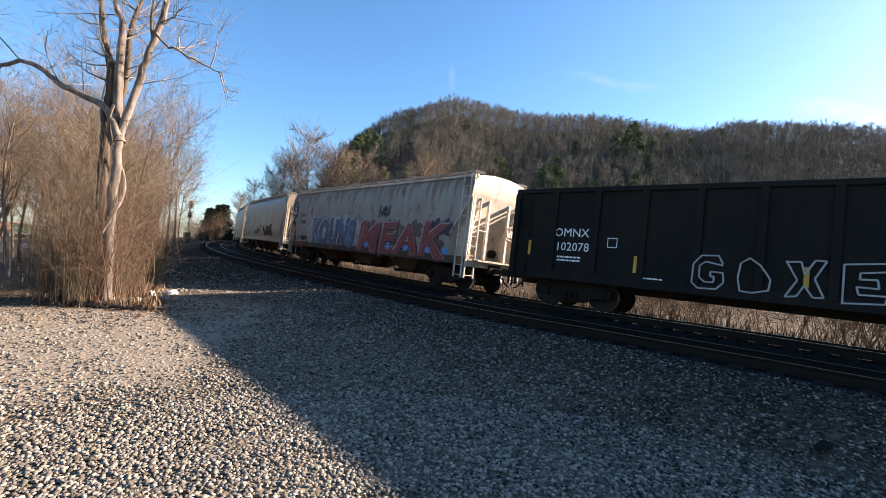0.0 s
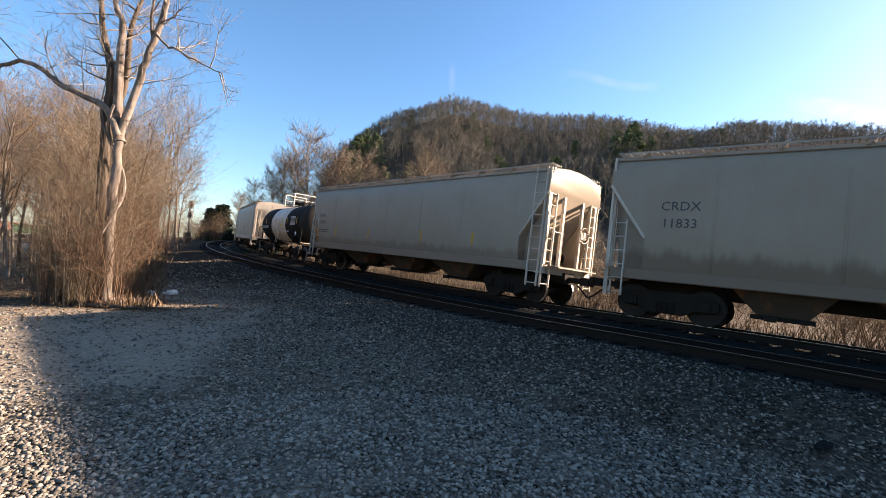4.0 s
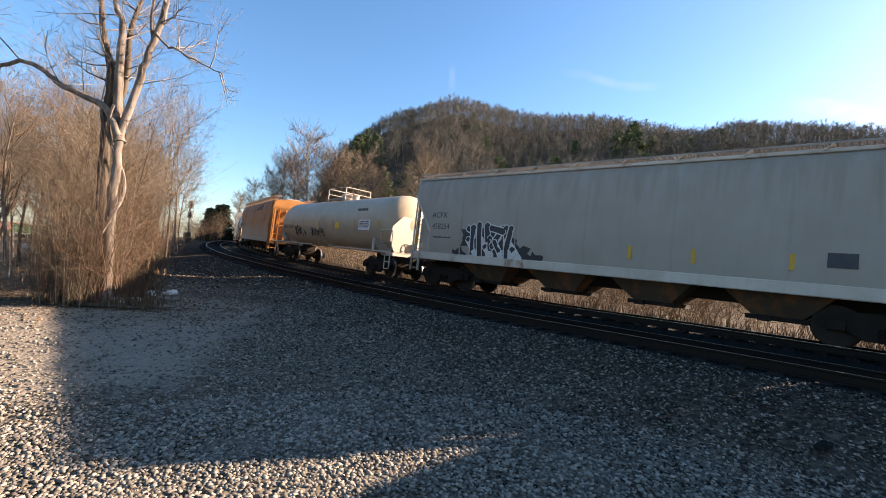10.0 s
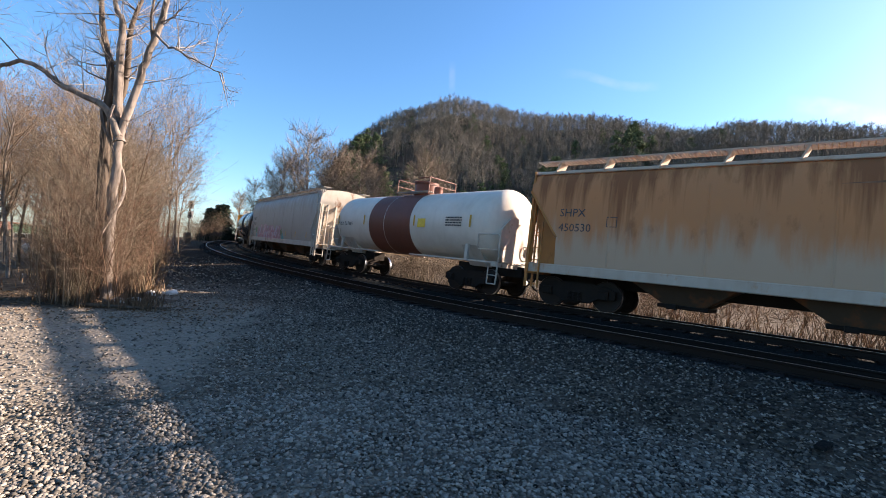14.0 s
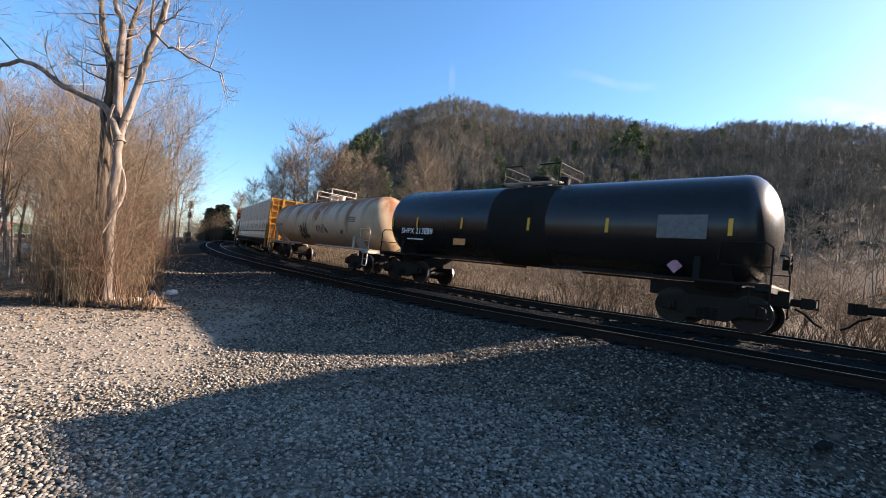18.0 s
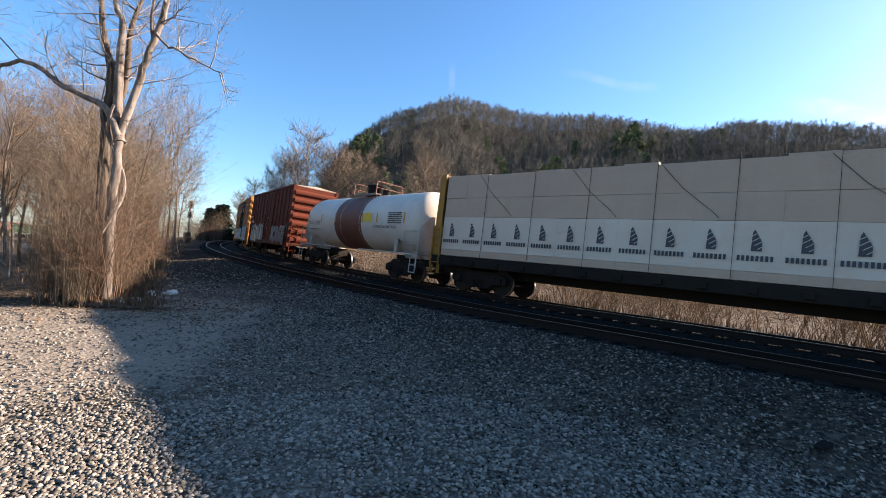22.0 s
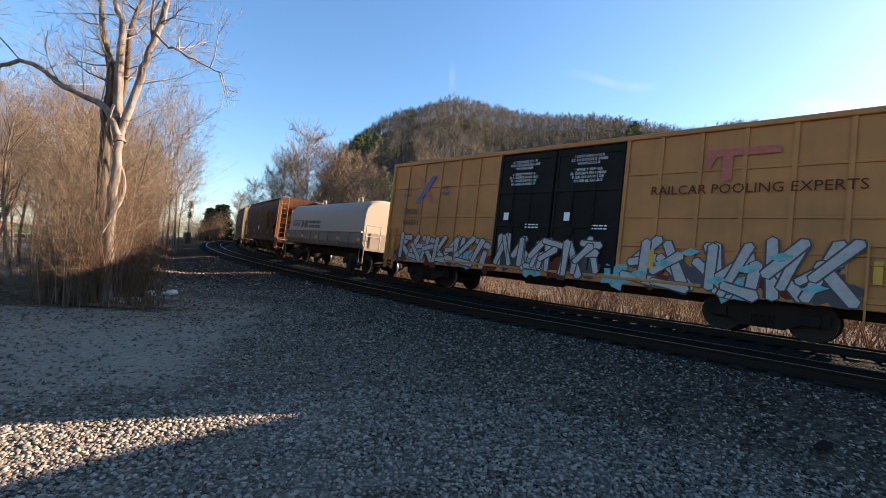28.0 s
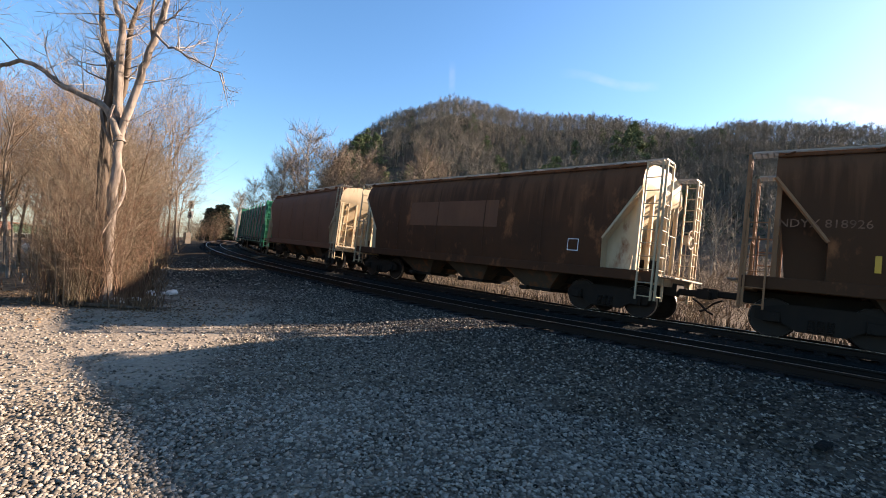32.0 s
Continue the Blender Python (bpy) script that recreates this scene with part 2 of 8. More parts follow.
def ground_material():
    """Pale gravel on the lot, brown litter and soil under the trees and on the hill."""
    m = gravel_material("ground_gravel", (0.225, 0.185, 0.137), (0.066, 0.053, 0.041), 18.0, 0.35)
    nt, nodes, links, bsdf = m.node_tree, m.node_tree.nodes, m.node_tree.links, m.node_tree.nodes["Principled BSDF"]
    old = bsdf.inputs["Base Color"].links[0].from_socket
    att = nodes.new("ShaderNodeAttribute")
    att.attribute_name = "litter"
    tc = nodes.new("ShaderNodeTexCoord")
    soil = ramp(nodes, [(0.3, (0.042, 0.031, 0.022)), (0.5, (0.082, 0.062, 0.044)), (0.7, (0.13, 0.10, 0.072))])
    links.new(noise_tex(nodes, links, tc.outputs["Object"], 2.2, (1, 1, 1), 9, 0.7), soil.inputs[0])
    edge = nodes.new("ShaderNodeMath")
    edge.operation = "ADD"
    links.new(att.outputs["Fac"], edge.inputs[0])
    wob = nodes.new("ShaderNodeMapRange")
    wob.inputs["To Min"].default_value, wob.inputs["To Max"].default_value = -0.35, 0.35
    links.new(noise_tex(nodes, links, tc.outputs["Object"], 1.3, (1, 1, 1), 7, 0.65), wob.inputs["Value"])
    links.new(wob.outputs[0], edge.inputs[1])
    cut = ramp(nodes, [(0.4, (0, 0, 0)), (0.6, (1, 1, 1))])
    links.new(edge.outputs[0], cut.inputs[0])
    # a mask multiplies the gravel colour down to about a fifth
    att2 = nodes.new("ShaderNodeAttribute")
    att2.attribute_name = "gravel_dark"
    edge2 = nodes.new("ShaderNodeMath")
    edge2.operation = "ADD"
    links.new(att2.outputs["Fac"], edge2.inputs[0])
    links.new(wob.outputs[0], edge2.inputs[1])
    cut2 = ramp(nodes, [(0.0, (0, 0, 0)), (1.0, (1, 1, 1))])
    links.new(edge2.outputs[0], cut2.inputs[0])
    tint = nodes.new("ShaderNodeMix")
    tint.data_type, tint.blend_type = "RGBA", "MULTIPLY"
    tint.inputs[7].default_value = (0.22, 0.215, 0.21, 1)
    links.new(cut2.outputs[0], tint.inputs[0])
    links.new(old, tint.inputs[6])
    # the worn drive: packed sandy soil with fine grit
    att3 = nodes.new("ShaderNodeAttribute")
    att3.attribute_name = "drive"
    edge3 = nodes.new("ShaderNodeMath")
    edge3.operation = "ADD"
    links.new(att3.outputs["Fac"], edge3.inputs[0])
    links.new(wob.outputs[0], edge3.inputs[1])
    cut3 = ramp(nodes, [(0.3, (0, 0, 0)), (0.8, (1, 1, 1))])
    links.new(edge3.outputs[0], cut3.inputs[0])
    sand = ramp(nodes, [(0.3, (0.13, 0.104, 0.078)), (0.48, (0.215, 0.176, 0.134)), (0.72, (0.305, 0.258, 0.202))])
    links.new(noise_tex(nodes, links, tc.outputs["Object"], 14.0, (1, 1, 1), 10, 0.75), sand.inputs[0])
    worn = mixed(nodes, links, cut3.outputs[0], tint.outputs[2], sand.outputs[0])
    links.new(mixed(nodes, links, cut.outputs[0], worn, soil.outputs[0]), bsdf.inputs["Base Color"])
    calm = nodes.new("ShaderNodeMapRange")
    calm.inputs["To Min"].default_value, calm.inputs["To Max"].default_value = 0.9, 0.4
    links.new(cut3.outputs[0], calm.inputs["Value"])
    links.new(calm.outputs[0], nodes["Bump"].inputs["Strength"])
    return m


GROUND = ground_material()
BALLAST = gravel_material("dark_ballast", (0.022, 0.020, 0.019), (0.008, 0.011, 0.010), 18.0, 0.5)
STONE = plain("gravel_stone", (0.190, 0.164, 0.133), 0.9, 0.50, 30.0, island=True)
BALLASTSTONE = plain("oily_ballast_stone", (0.016, 0.015, 0.014), 0.85, 0.45, 30.0, island=True)
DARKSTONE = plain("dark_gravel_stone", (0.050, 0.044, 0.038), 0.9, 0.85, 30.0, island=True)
RAILSTEEL = paint("rail_steel", (0.022, 0.016, 0.013), (0.012, 0.01, 0.009), 0.5, 0.8)
RAILHEAD = plain("rail_head_steel", (0.48, 0.47, 0.46), 0.22, 0.15, 12.0, metal=1.0)
RAILWORN = plain("dull_rail_head_steel", (0.16, 0.13, 0.11), 0.4, 0.3, 12.0, metal=0.8)
TIEWOOD = plain("creosoted_wood", (0.013, 0.011, 0.010), 0.9, 0.45, 9.0, bump=0.5, stretch=(0.2, 1, 1))
PLATE = paint("tie_plate_steel", (0.022, 0.016, 0.013), (0.012, 0.01, 0.009), 0.5, 0.8)

RIDGE_AZ = [-60, -45, -31, -24, -19, -12.6, -8, -0.3, 4.8, 10, 17, 21, 25, 29.4, 32, 37, 44, 60, 90]
RIDGE_EL = [2.0, 2.0, 1.2, 2.5, 6.0, 12.0, 15.4, 17.6, 17.0, 16.5, 16.8, 16.2, 15.2, 14.3, 14.9, 14.4, 13.2, 12.0, 6.0]
RIDGE_R = 330.0


def near_line(x, y):
    """For arrays: s on the line, distance towards the lot (negative beyond the track), height of the rails."""
    k = np.arange(0, len(ST_S), 4)
    px, py = ST_X[k], ST_Y[k]
    shape = np.shape(x)
    x, y = np.ravel(x), np.ravel(y)
    best = np.empty(len(x), dtype=int)
    for i in range(0, len(x), 4000):
        d = (x[i:i + 4000, None] - px) ** 2 + (y[i:i + 4000, None] - py) ** 2
        best[i:i + 4000] = d.argmin(1)
    kk = k[best]
    h = ST_H[kk]
    lat = (x - ST_X[kk]) * np.sin(h) - (y - ST_Y[kk]) * np.cos(h)
    return ST_S[kk].reshape(shape), lat.reshape(shape), ST_Z[kk].reshape(shape)


def smooth(a, b, x):
    t = np.clip((x - a) / (b - a), 0, 1)
    return t * t * (3 - 2 * t)


def ground_z(x, y, full=False):
    """Height of the ground, and how far it is covered in litter."""
    x, y = np.asarray(x, float), np.asarray(y, float)
    s, lat, zr = near_line(x, y)
    lot = np.interp(y, [-60, -20, 0, 10.5, 13.5, 17, 32, 58, 95, 140, 400], [-2.6, -2.2, -1.093, -0.285, -0.14, -0.08, 0.05, 0.45, 1.05, 1.6, 2.2])
    bed = zr + np.interp(lat, [1.7, 2.3, 4.95, 5.08], [-0.34, -0.52, -0.52, -0.43]) + CANT * np.clip(lat, -2, 5.1)
    z = lot + (bed - lot) * (1 - smooth(4.9, 8.2, lat))
    far = zr - 0.34 - 1.1 * smooth(3.5, 9.0, -lat)
    z = np.where(lat < 0, far * smooth(2.0, 3.2, -lat) + bed * (1 - smooth(2.0, 3.2, -lat)), z)
    # the bank on the left falls to a field
    left = (-7.54 - 0.595 * (y - 11.94)) - x
    left = np.where(y < 11.94, np.minimum(y - 10.0 + 0.15 * (-7.54 - x), 40), np.minimum(left, 60))
    left = np.where((x < -6.8) & (lat > 0), left, -1)
    drop = 1.7 * smooth(1.0, 16.0, left) + 0.9 * smooth(16, 60, left)
    z = z - drop
    litter = smooth(-0.6, 1.0, left)
    litter = np.maximum(litter, smooth(3.0, 4.5, -lat))
    # the wooded hill beyond the track
    az, r = np.degrees(np.arctan2(x, y)), np.hypot(x, y)
    el = np.interp(az, RIDGE_AZ, RIDGE_EL)
    top = RIDGE_R * np.tan(np.radians(el))
    rise = smooth(70, RIDGE_R, r) * 0.35 + 0.65 * np.clip((r - 80) / (RIDGE_R - 80), 0, 1) ** 1.15
    hill = top * np.where(r < RIDGE_R, rise, 1 - 0.55 * smooth(RIDGE_R, 900, r))
    hill = hill * smooth(4, 40, -lat) * (y > -60)
    lump = 4.0 * np.sin(x * 0.031 + 1.3) * np.sin(y * 0.027) * smooth(110, 220, r) * (1 - smooth(290, 330, r))
    # gravel gets darker towards the track and farther up the road
    gravel_dark = np.maximum(1 - smooth(3.5, 12.0, lat), 0.9 * smooth(12.5, 19.0, y)) * (lat < 40)
    if full:
        return z + hill + lump * (lat < 0), litter, gravel_dark
    return z + hill + lump * (lat < 0), litter


def build_ground():
    def axis(lo, hi, c, fine, growth):
        out, step, p = [c], fine, c
        while p < hi:
            p += step
            out.append(min(p, hi))
            step = step * growth if abs(p - c) > 14 else step
        step, p = fine, c
        while p > lo:
            p -= step
            out.append(max(p, lo))
            step = step * growth if abs(p - c) > 14 else step
        return np.array(sorted(set(out)))
    xs, ys = axis(-1500, 1500, 0, 0.35, 1.06), axis(-800, 2200, 8, 0.35, 1.05)
    gx, gy = np.meshgrid(xs, ys)
    gz, lit, dark_at = ground_z(gx, gy, True)
    rng = np.random.default_rng(4)
    near = np.hypot(gx, gy) < 40
    gz = gz + np.where(near, rng.normal(0, 0.008, gz.shape), 0)
    nx, ny = len(xs), len(ys)
    idx = np.arange(nx * ny).reshape(ny, nx)
    quads = np.stack([idx[:-1, :-1], idx[:-1, 1:], idx[1:, 1:], idx[1:, :-1]], -1).reshape(-1, 4)
    me = soup("ground", np.stack([gx, gy, gz], -1), quads, GROUND)
    a = me.attributes.new("litter", "FLOAT", "POINT")
    a.data.foreach_set("value", lit.ravel().astype(np.float32))
    a = me.attributes.new("gravel_dark", "FLOAT", "POINT")
    a.data.foreach_set("value", dark_at.ravel().astype(np.float32))
    a = me.attributes.new("drive", "FLOAT", "POINT")
    a.data.foreach_set("value", (smooth(-0.8, 0.9, -3.4 - 0.16 * (gy - 6.5) - gx) * smooth(4.6, 6.8, gy + 0.25 * (-gx - 4)) * (1 - smooth(11.0, 14.0, gy))).ravel().astype(np.float32))
    me.shade_smooth()
    tagged(new("ground", me), "pale gravel lot beside the tracks running into leaf litter and hillside", "ground", kind="structure")


def pebble(fine):
    """A small round solid: an octahedron, or one split once and rounded."""
    v = [(1, 0, 0), (-1, 0, 0), (0, 1, 0), (0, -1, 0), (0, 0, 1), (0, 0, -1)]
    f = [(0, 2, 4), (2, 1, 4), (1, 3, 4), (3, 0, 4), (2, 0, 5), (1, 2, 5), (3, 1, 5), (0, 3, 5)]
    if fine:
        mids, out = {}, []

        def mid(a, b):
            key = (min(a, b), max(a, b))
            if key not in mids:
                m = Vector(v[a]) + Vector(v[b])
                v.append(tuple(m.normalized() * 0.93))
                mids[key] = len(v) - 1
            return mids[key]
        for a, b, c in f:
            x, y, z = mid(a, b), mid(b, c), mid(c, a)
            out += [(a, x, z), (x, b, y), (z, y, c), (x, y, z)]
        f = out
    return np.array(v, float), np.array(f)


def scatter_stones(name, label, mat, xy, size, seed, fine=False, z=None):
    """Loose stones lying on the ground, as one heap of many."""
    rng = np.random.default_rng(seed)
    x, y = xy
    if z is None:
        z, _ = ground_z(x, y)
    n = len(x)
    base, tri = pebble(fine)
    k = len(base)
    v = base[None] * rng.uniform(0.8, 1.2, (n, k, 1)) + rng.normal(0, 0.13 if fine else 0.2, (n, k, 3))
    v = v * np.stack([np.ones(n), rng.uniform(0.6, 1.0, n), rng.uniform(0.32, 0.62, n)], -1)[:, None]
    r = size[0] * (size[1] / size[0]) ** (rng.random(n) ** 1.1)
    ang, tilt = rng.uniform(0, 2 * math.pi, n), rng.normal(0, 0.35, n)
    c, s = np.cos(ang)[:, None], np.sin(ang)[:, None]
    ct, st = np.cos(tilt)[:, None], np.sin(tilt)[:, None]
    vx, vz = v[..., 0] * ct - v[..., 2] * st, v[..., 0] * st + v[..., 2] * ct
    v = np.stack([vx * c - v[..., 1] * s, vx * s + v[..., 1] * c, vz], -1) * r[:, None, None]
    v += np.stack([x, y, z + r * 0.25], -1)[:, None]
    f = (tri[None] + (np.arange(n) * k)[:, None, None]).reshape(-1, 3)
    me = soup(name, v, f, mat)
    me.shade_smooth()
    tagged(new(name, me), label, "gravel", kind="stuff")


def build_stones():
    rng = np.random.default_rng(11)

    def fan(n, r0, r1, power):
        r = r0 + (r1 - r0) * rng.random(n) ** power
        a = np.radians(rng.uniform(-50, 50, n))
        x, y = r * np.sin(a), r * np.cos(a)
        _, lat, _ = near_line(x, y)
        ok = (lat > 5.02) & ~((y > 10.0) & (x < -6.9 - 0.6 * (y - 10.0)))
        # the worn drive on the left is bare sandy soil
        ok &= ~((x < -3.4 - 0.16 * (y - 6.5) + rng.normal(0, 0.4, n)) & (y + 0.25 * (-x - 4) > 5.7 + rng.normal(0, 0.6, n)) & (y < 13.5) & (rng.random(n) < 0.8))
        return x[ok], y[ok], lat[ok]

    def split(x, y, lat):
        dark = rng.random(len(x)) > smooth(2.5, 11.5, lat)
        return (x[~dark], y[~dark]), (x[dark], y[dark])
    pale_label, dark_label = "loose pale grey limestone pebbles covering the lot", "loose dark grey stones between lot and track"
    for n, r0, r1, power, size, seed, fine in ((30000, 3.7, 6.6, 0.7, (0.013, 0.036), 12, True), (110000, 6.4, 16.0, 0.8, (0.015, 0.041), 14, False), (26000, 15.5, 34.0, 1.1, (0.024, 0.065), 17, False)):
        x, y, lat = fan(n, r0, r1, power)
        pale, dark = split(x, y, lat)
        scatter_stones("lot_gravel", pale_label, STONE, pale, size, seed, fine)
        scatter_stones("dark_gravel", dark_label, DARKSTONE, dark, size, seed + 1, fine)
    n = 20000
    s = -40 + 46 * rng.random(n) ** 0.7
    lat = rng.uniform(-3.0, 5.15, n)
    h = np.interp(s, ST_S, ST_H)
    bx, by = np.interp(s, ST_S, ST_X) + np.sin(h) * lat, np.interp(s, ST_S, ST_Y) - np.cos(h) * lat
    level = np.interp(lat, [-1.75, -1.45, 1.45, 1.75, 2.1, 2.4, 5.0, 5.15], [-0.33, -0.235, -0.235, -0.345, -0.41, -0.445, -0.445, -0.46])
    z = np.interp(s, ST_S, ST_Z) + CANT * lat + level
    scatter_stones("track_ballast", "dark crushed stone ballast heaped along the tracks", BALLASTSTONE, (bx, by), (0.014, 0.042), 16, z=z)


# ---------------------------------------------------------------- the track
def rail_profile():
    return [(-0.068, -0.18), (0.068, -0.18), (0.068, -0.165), (0.010, -0.145), (0.008, -0.05), (0.036, -0.035), (0.037, -0.008), (0.028, -0.001), (-0.028, -0.001), (-0.037, -0.008), (-0.036, -0.035), (-0.008, -0.05), (-0.010, -0.145), (-0.068, -0.165)]


def sweep(prof, lat, s0, s1, step):
    rings = []
    s = s0
    while s <= s1 + 1e-6:
        m = line_pose(s)
        rings.append([tuple(m @ Vector((0, -lat - y, z))) for y, z in prof])
        s += step
    return rings


def build_track(name, label, centre, drop, bed, s0, s1, seed, tie_from):
    """Rails, ties, plates and bed of one track, centre metres towards the lot from the main line."""
    track = tagged(new(name), label, "track", kind="structure")
    rail = [(y, z + drop) for y, z in rail_profile()]
    head = [(y, z + drop) for y, z in ((-0.029, -0.001), (0.029, -0.001), (0.029, 0.002), (-0.029, 0.002))]
    for lat in (centre + 0.7535, centre - 0.7535):
        part("rail", Mesh().loft(sweep(rail, lat, s0, s1, 1.0)), RAILSTEEL, track, "brown rusty steel rail with a polished head", 35)
        part("rail_head", Mesh().loft(sweep(head, lat, s0, s1, 1.0)), RAILHEAD if drop == 0 else RAILWORN, track, "worn running surface of a rail")
    part("ballast_bed", Mesh().loft(sweep([(y, z + drop) for y, z in bed], centre, s0, s1, 1.0)), BALLAST, track, "dark oily ballast shoulder")
    rng = random.Random(seed)
    tie = shared_track("tie", lambda: Mesh().cbox(-1.3, 1.3, -0.115, 0.115, -0.36, -0.183, 0.012).data("tie", TIEWOOD))

    def plates():
        plate = Mesh()
        for y in (-0.7535, 0.7535):
            plate.box(y - 0.18, y + 0.18, -0.09, 0.09, -0.186, -0.172)
            for a in (-0.1, 0.1):
                plate.box(y + a - 0.014, y + a + 0.014, -0.05, -0.022, -0.175, -0.145)
                plate.box(y + a - 0.014, y + a + 0.014, 0.03, 0.058, -0.175, -0.145)
        return plate.data("tie_plate", PLATE)
    plate = shared_track("plate", plates)
    s = tie_from
    while s < 22:
        m = line_pose(s) @ pose(rng.uniform(-0.02, 0.02), -centre + rng.uniform(-0.05, 0.05), drop, 0, 0, 90 + rng.uniform(-1.0, 1.0))
        ob = new("tie", tie)
        ob.parent, ob.matrix_basis = track, m
        if s > -40:
            pl = new("tie_plate", plate)
            pl.parent = ob
        s += 0.54 if s > -60 else 1.08


_track_meshes = {}


def shared_track(key, make):
    if key not in _track_meshes:
        _track_meshes[key] = make()
    return _track_meshes[key]


build_ground()
build_stones()
build_track("railway_track", "curved main railway track on dark creosoted ties and ballast", 0.0, 0.0, [(-1.9, -0.60), (1.9, -0.60), (1.75, -0.33), (1.5, -0.245), (1.35, -0.225), (-1.35, -0.225), (-1.5, -0.245), (-1.75, -0.33)], -150, 60, 5, -120.0)
build_track("railway_track", "empty second railway track with dark ties beside the lot", SIDING, SIDING_Z, [(-2.05, -0.45), (1.36, -0.45), (1.34, -0.225), (1.2, -0.215), (-1.35, -0.215), (-1.6, -0.19), (-2.05, -0.15)], -130, 40, 6, -100.0)


# ---------------------------------------------------------------- the train: materials
UNDER = paint("underframe_grime", (0.017, 0.015, 0.014), (0.036, 0.027, 0.02), 0.6, 0.75)
STEELWHEEL = paint("wheel_steel", (0.030, 0.023, 0.019), (0.02, 0.018, 0.016), 0.6, 0.6, 0.4)
TREAD = plain("wheel_tread_steel", (0.42, 0.41, 0.40), 0.3, 0.2, 20.0, metal=1.0)
GALV = paint("galvanised_grating", (0.40, 0.39, 0.37), (0.14, 0.11, 0.08), 0.5, 0.55, 0.3)
YELLOW = paint("reflector_yellow", (0.75, 0.42, 0.04), dirty=0.35, rough=0.4)
WHITEPAINT = plain("stencil_white", (0.72, 0.71, 0.68), 0.6, 0.08)
BLACKPAINT = plain("stencil_black", (0.035, 0.035, 0.037), 0.6, 0.2)

TRAIN = []      # (thing, s of its middle at 0 s, half the distance of its trucks)
SPINS = []      # (wheelset, car index, rest pose)
SPEED, GAIN = 10.1006, 0.02424


def run(t):
    """Metres that the train has gone at t."""
    return SPEED * t + GAIN * (t - 16.0) ** 2 / 2


def text_mesh(words, size, mat, extrude=0.0015):
    cu = bpy.data.curves.new("lettering", "FONT")
    cu.body, cu.size, cu.align_x, cu.align_y, cu.extrude, cu.resolution_u = words, size, "CENTER", "CENTER", extrude, 2
    ob = new("lettering", cu)
    dg = bpy.context.evaluated_depsgraph_get()
    me = bpy.data.meshes.new_from_object(ob.evaluated_get(dg))
    bpy.data.objects.remove(ob)
    bpy.data.curves.remove(cu)
    me.materials.clear()
    me.materials.append(mat)
    return me


def lettering(parent, words, x, z, size, mat, y=-1.56, wide=1.0, lean=0.0):
    """Stencilled words on the side that faces the lot."""
    me = text_mesh(words, size, mat)
    me.transform(Matrix.Translation((x, y, z)) @ Matrix.Rotation(radians(90 - lean), 4, "X") @ Matrix.Diagonal((wide, 1, 1, 1)))
    return part("lettering", me, mat, parent)


def bars(parent, x, z, w, rows, mat, y=-1.56, h=0.05, gap=0.05, lean=0.0, seed=1):
    """Fine print that cannot be read."""
    rng = random.Random(seed)
    b = Mesh()
    for r in range(rows):
        px = -w / 2
        while px < w / 2 - 0.05:
            k = rng.uniform(0.05, 0.16)
            b.box(px, min(px + k, w / 2), 0, 0.003, -r * (h + gap) - h, -r * (h + gap))
            px += k + 0.025
    me = b.data("fine_print", mat)
    me.transform(Matrix.Translation((x, y, z)) @ Matrix.Rotation(radians(-lean), 4, "X"))
    return part("fine_print", me, mat, parent)


def sheet(parent, name, poly, mat, y=-1.56, label="", lean=0.0, x=0.0, z=0.0, thick=0.003):
    b = Mesh().prism(poly, 0, thick)
    me = b.data(name, mat)
    me.transform(Matrix.Translation((x, y, z)) @ Matrix.Rotation(radians(-lean), 4, "X"))
    return part(name, me, mat, parent, label)


STROKES = ((0.2, 0.0, 0.25, 1.0), (0.2, 0.4, 0.9, 1.0), (0.25, 0.6, 0.95, 0.0), (0.05, 0.15, 0.9, 0.05), (0.8, 0.05, 0.85, 0.55), (0.1, 0.5, 0.9, 0.58),
           (0.15, 0.95, 0.95, 0.85), (0.1, 0.0, 0.5, 1.0), (0.45, 1.0, 0.9, 0.0), (0.5, 0.1, 0.7, 0.95), (0.0, 0.3, 0.6, 0.75), (0.85, 0.0, 0.7, 1.0))


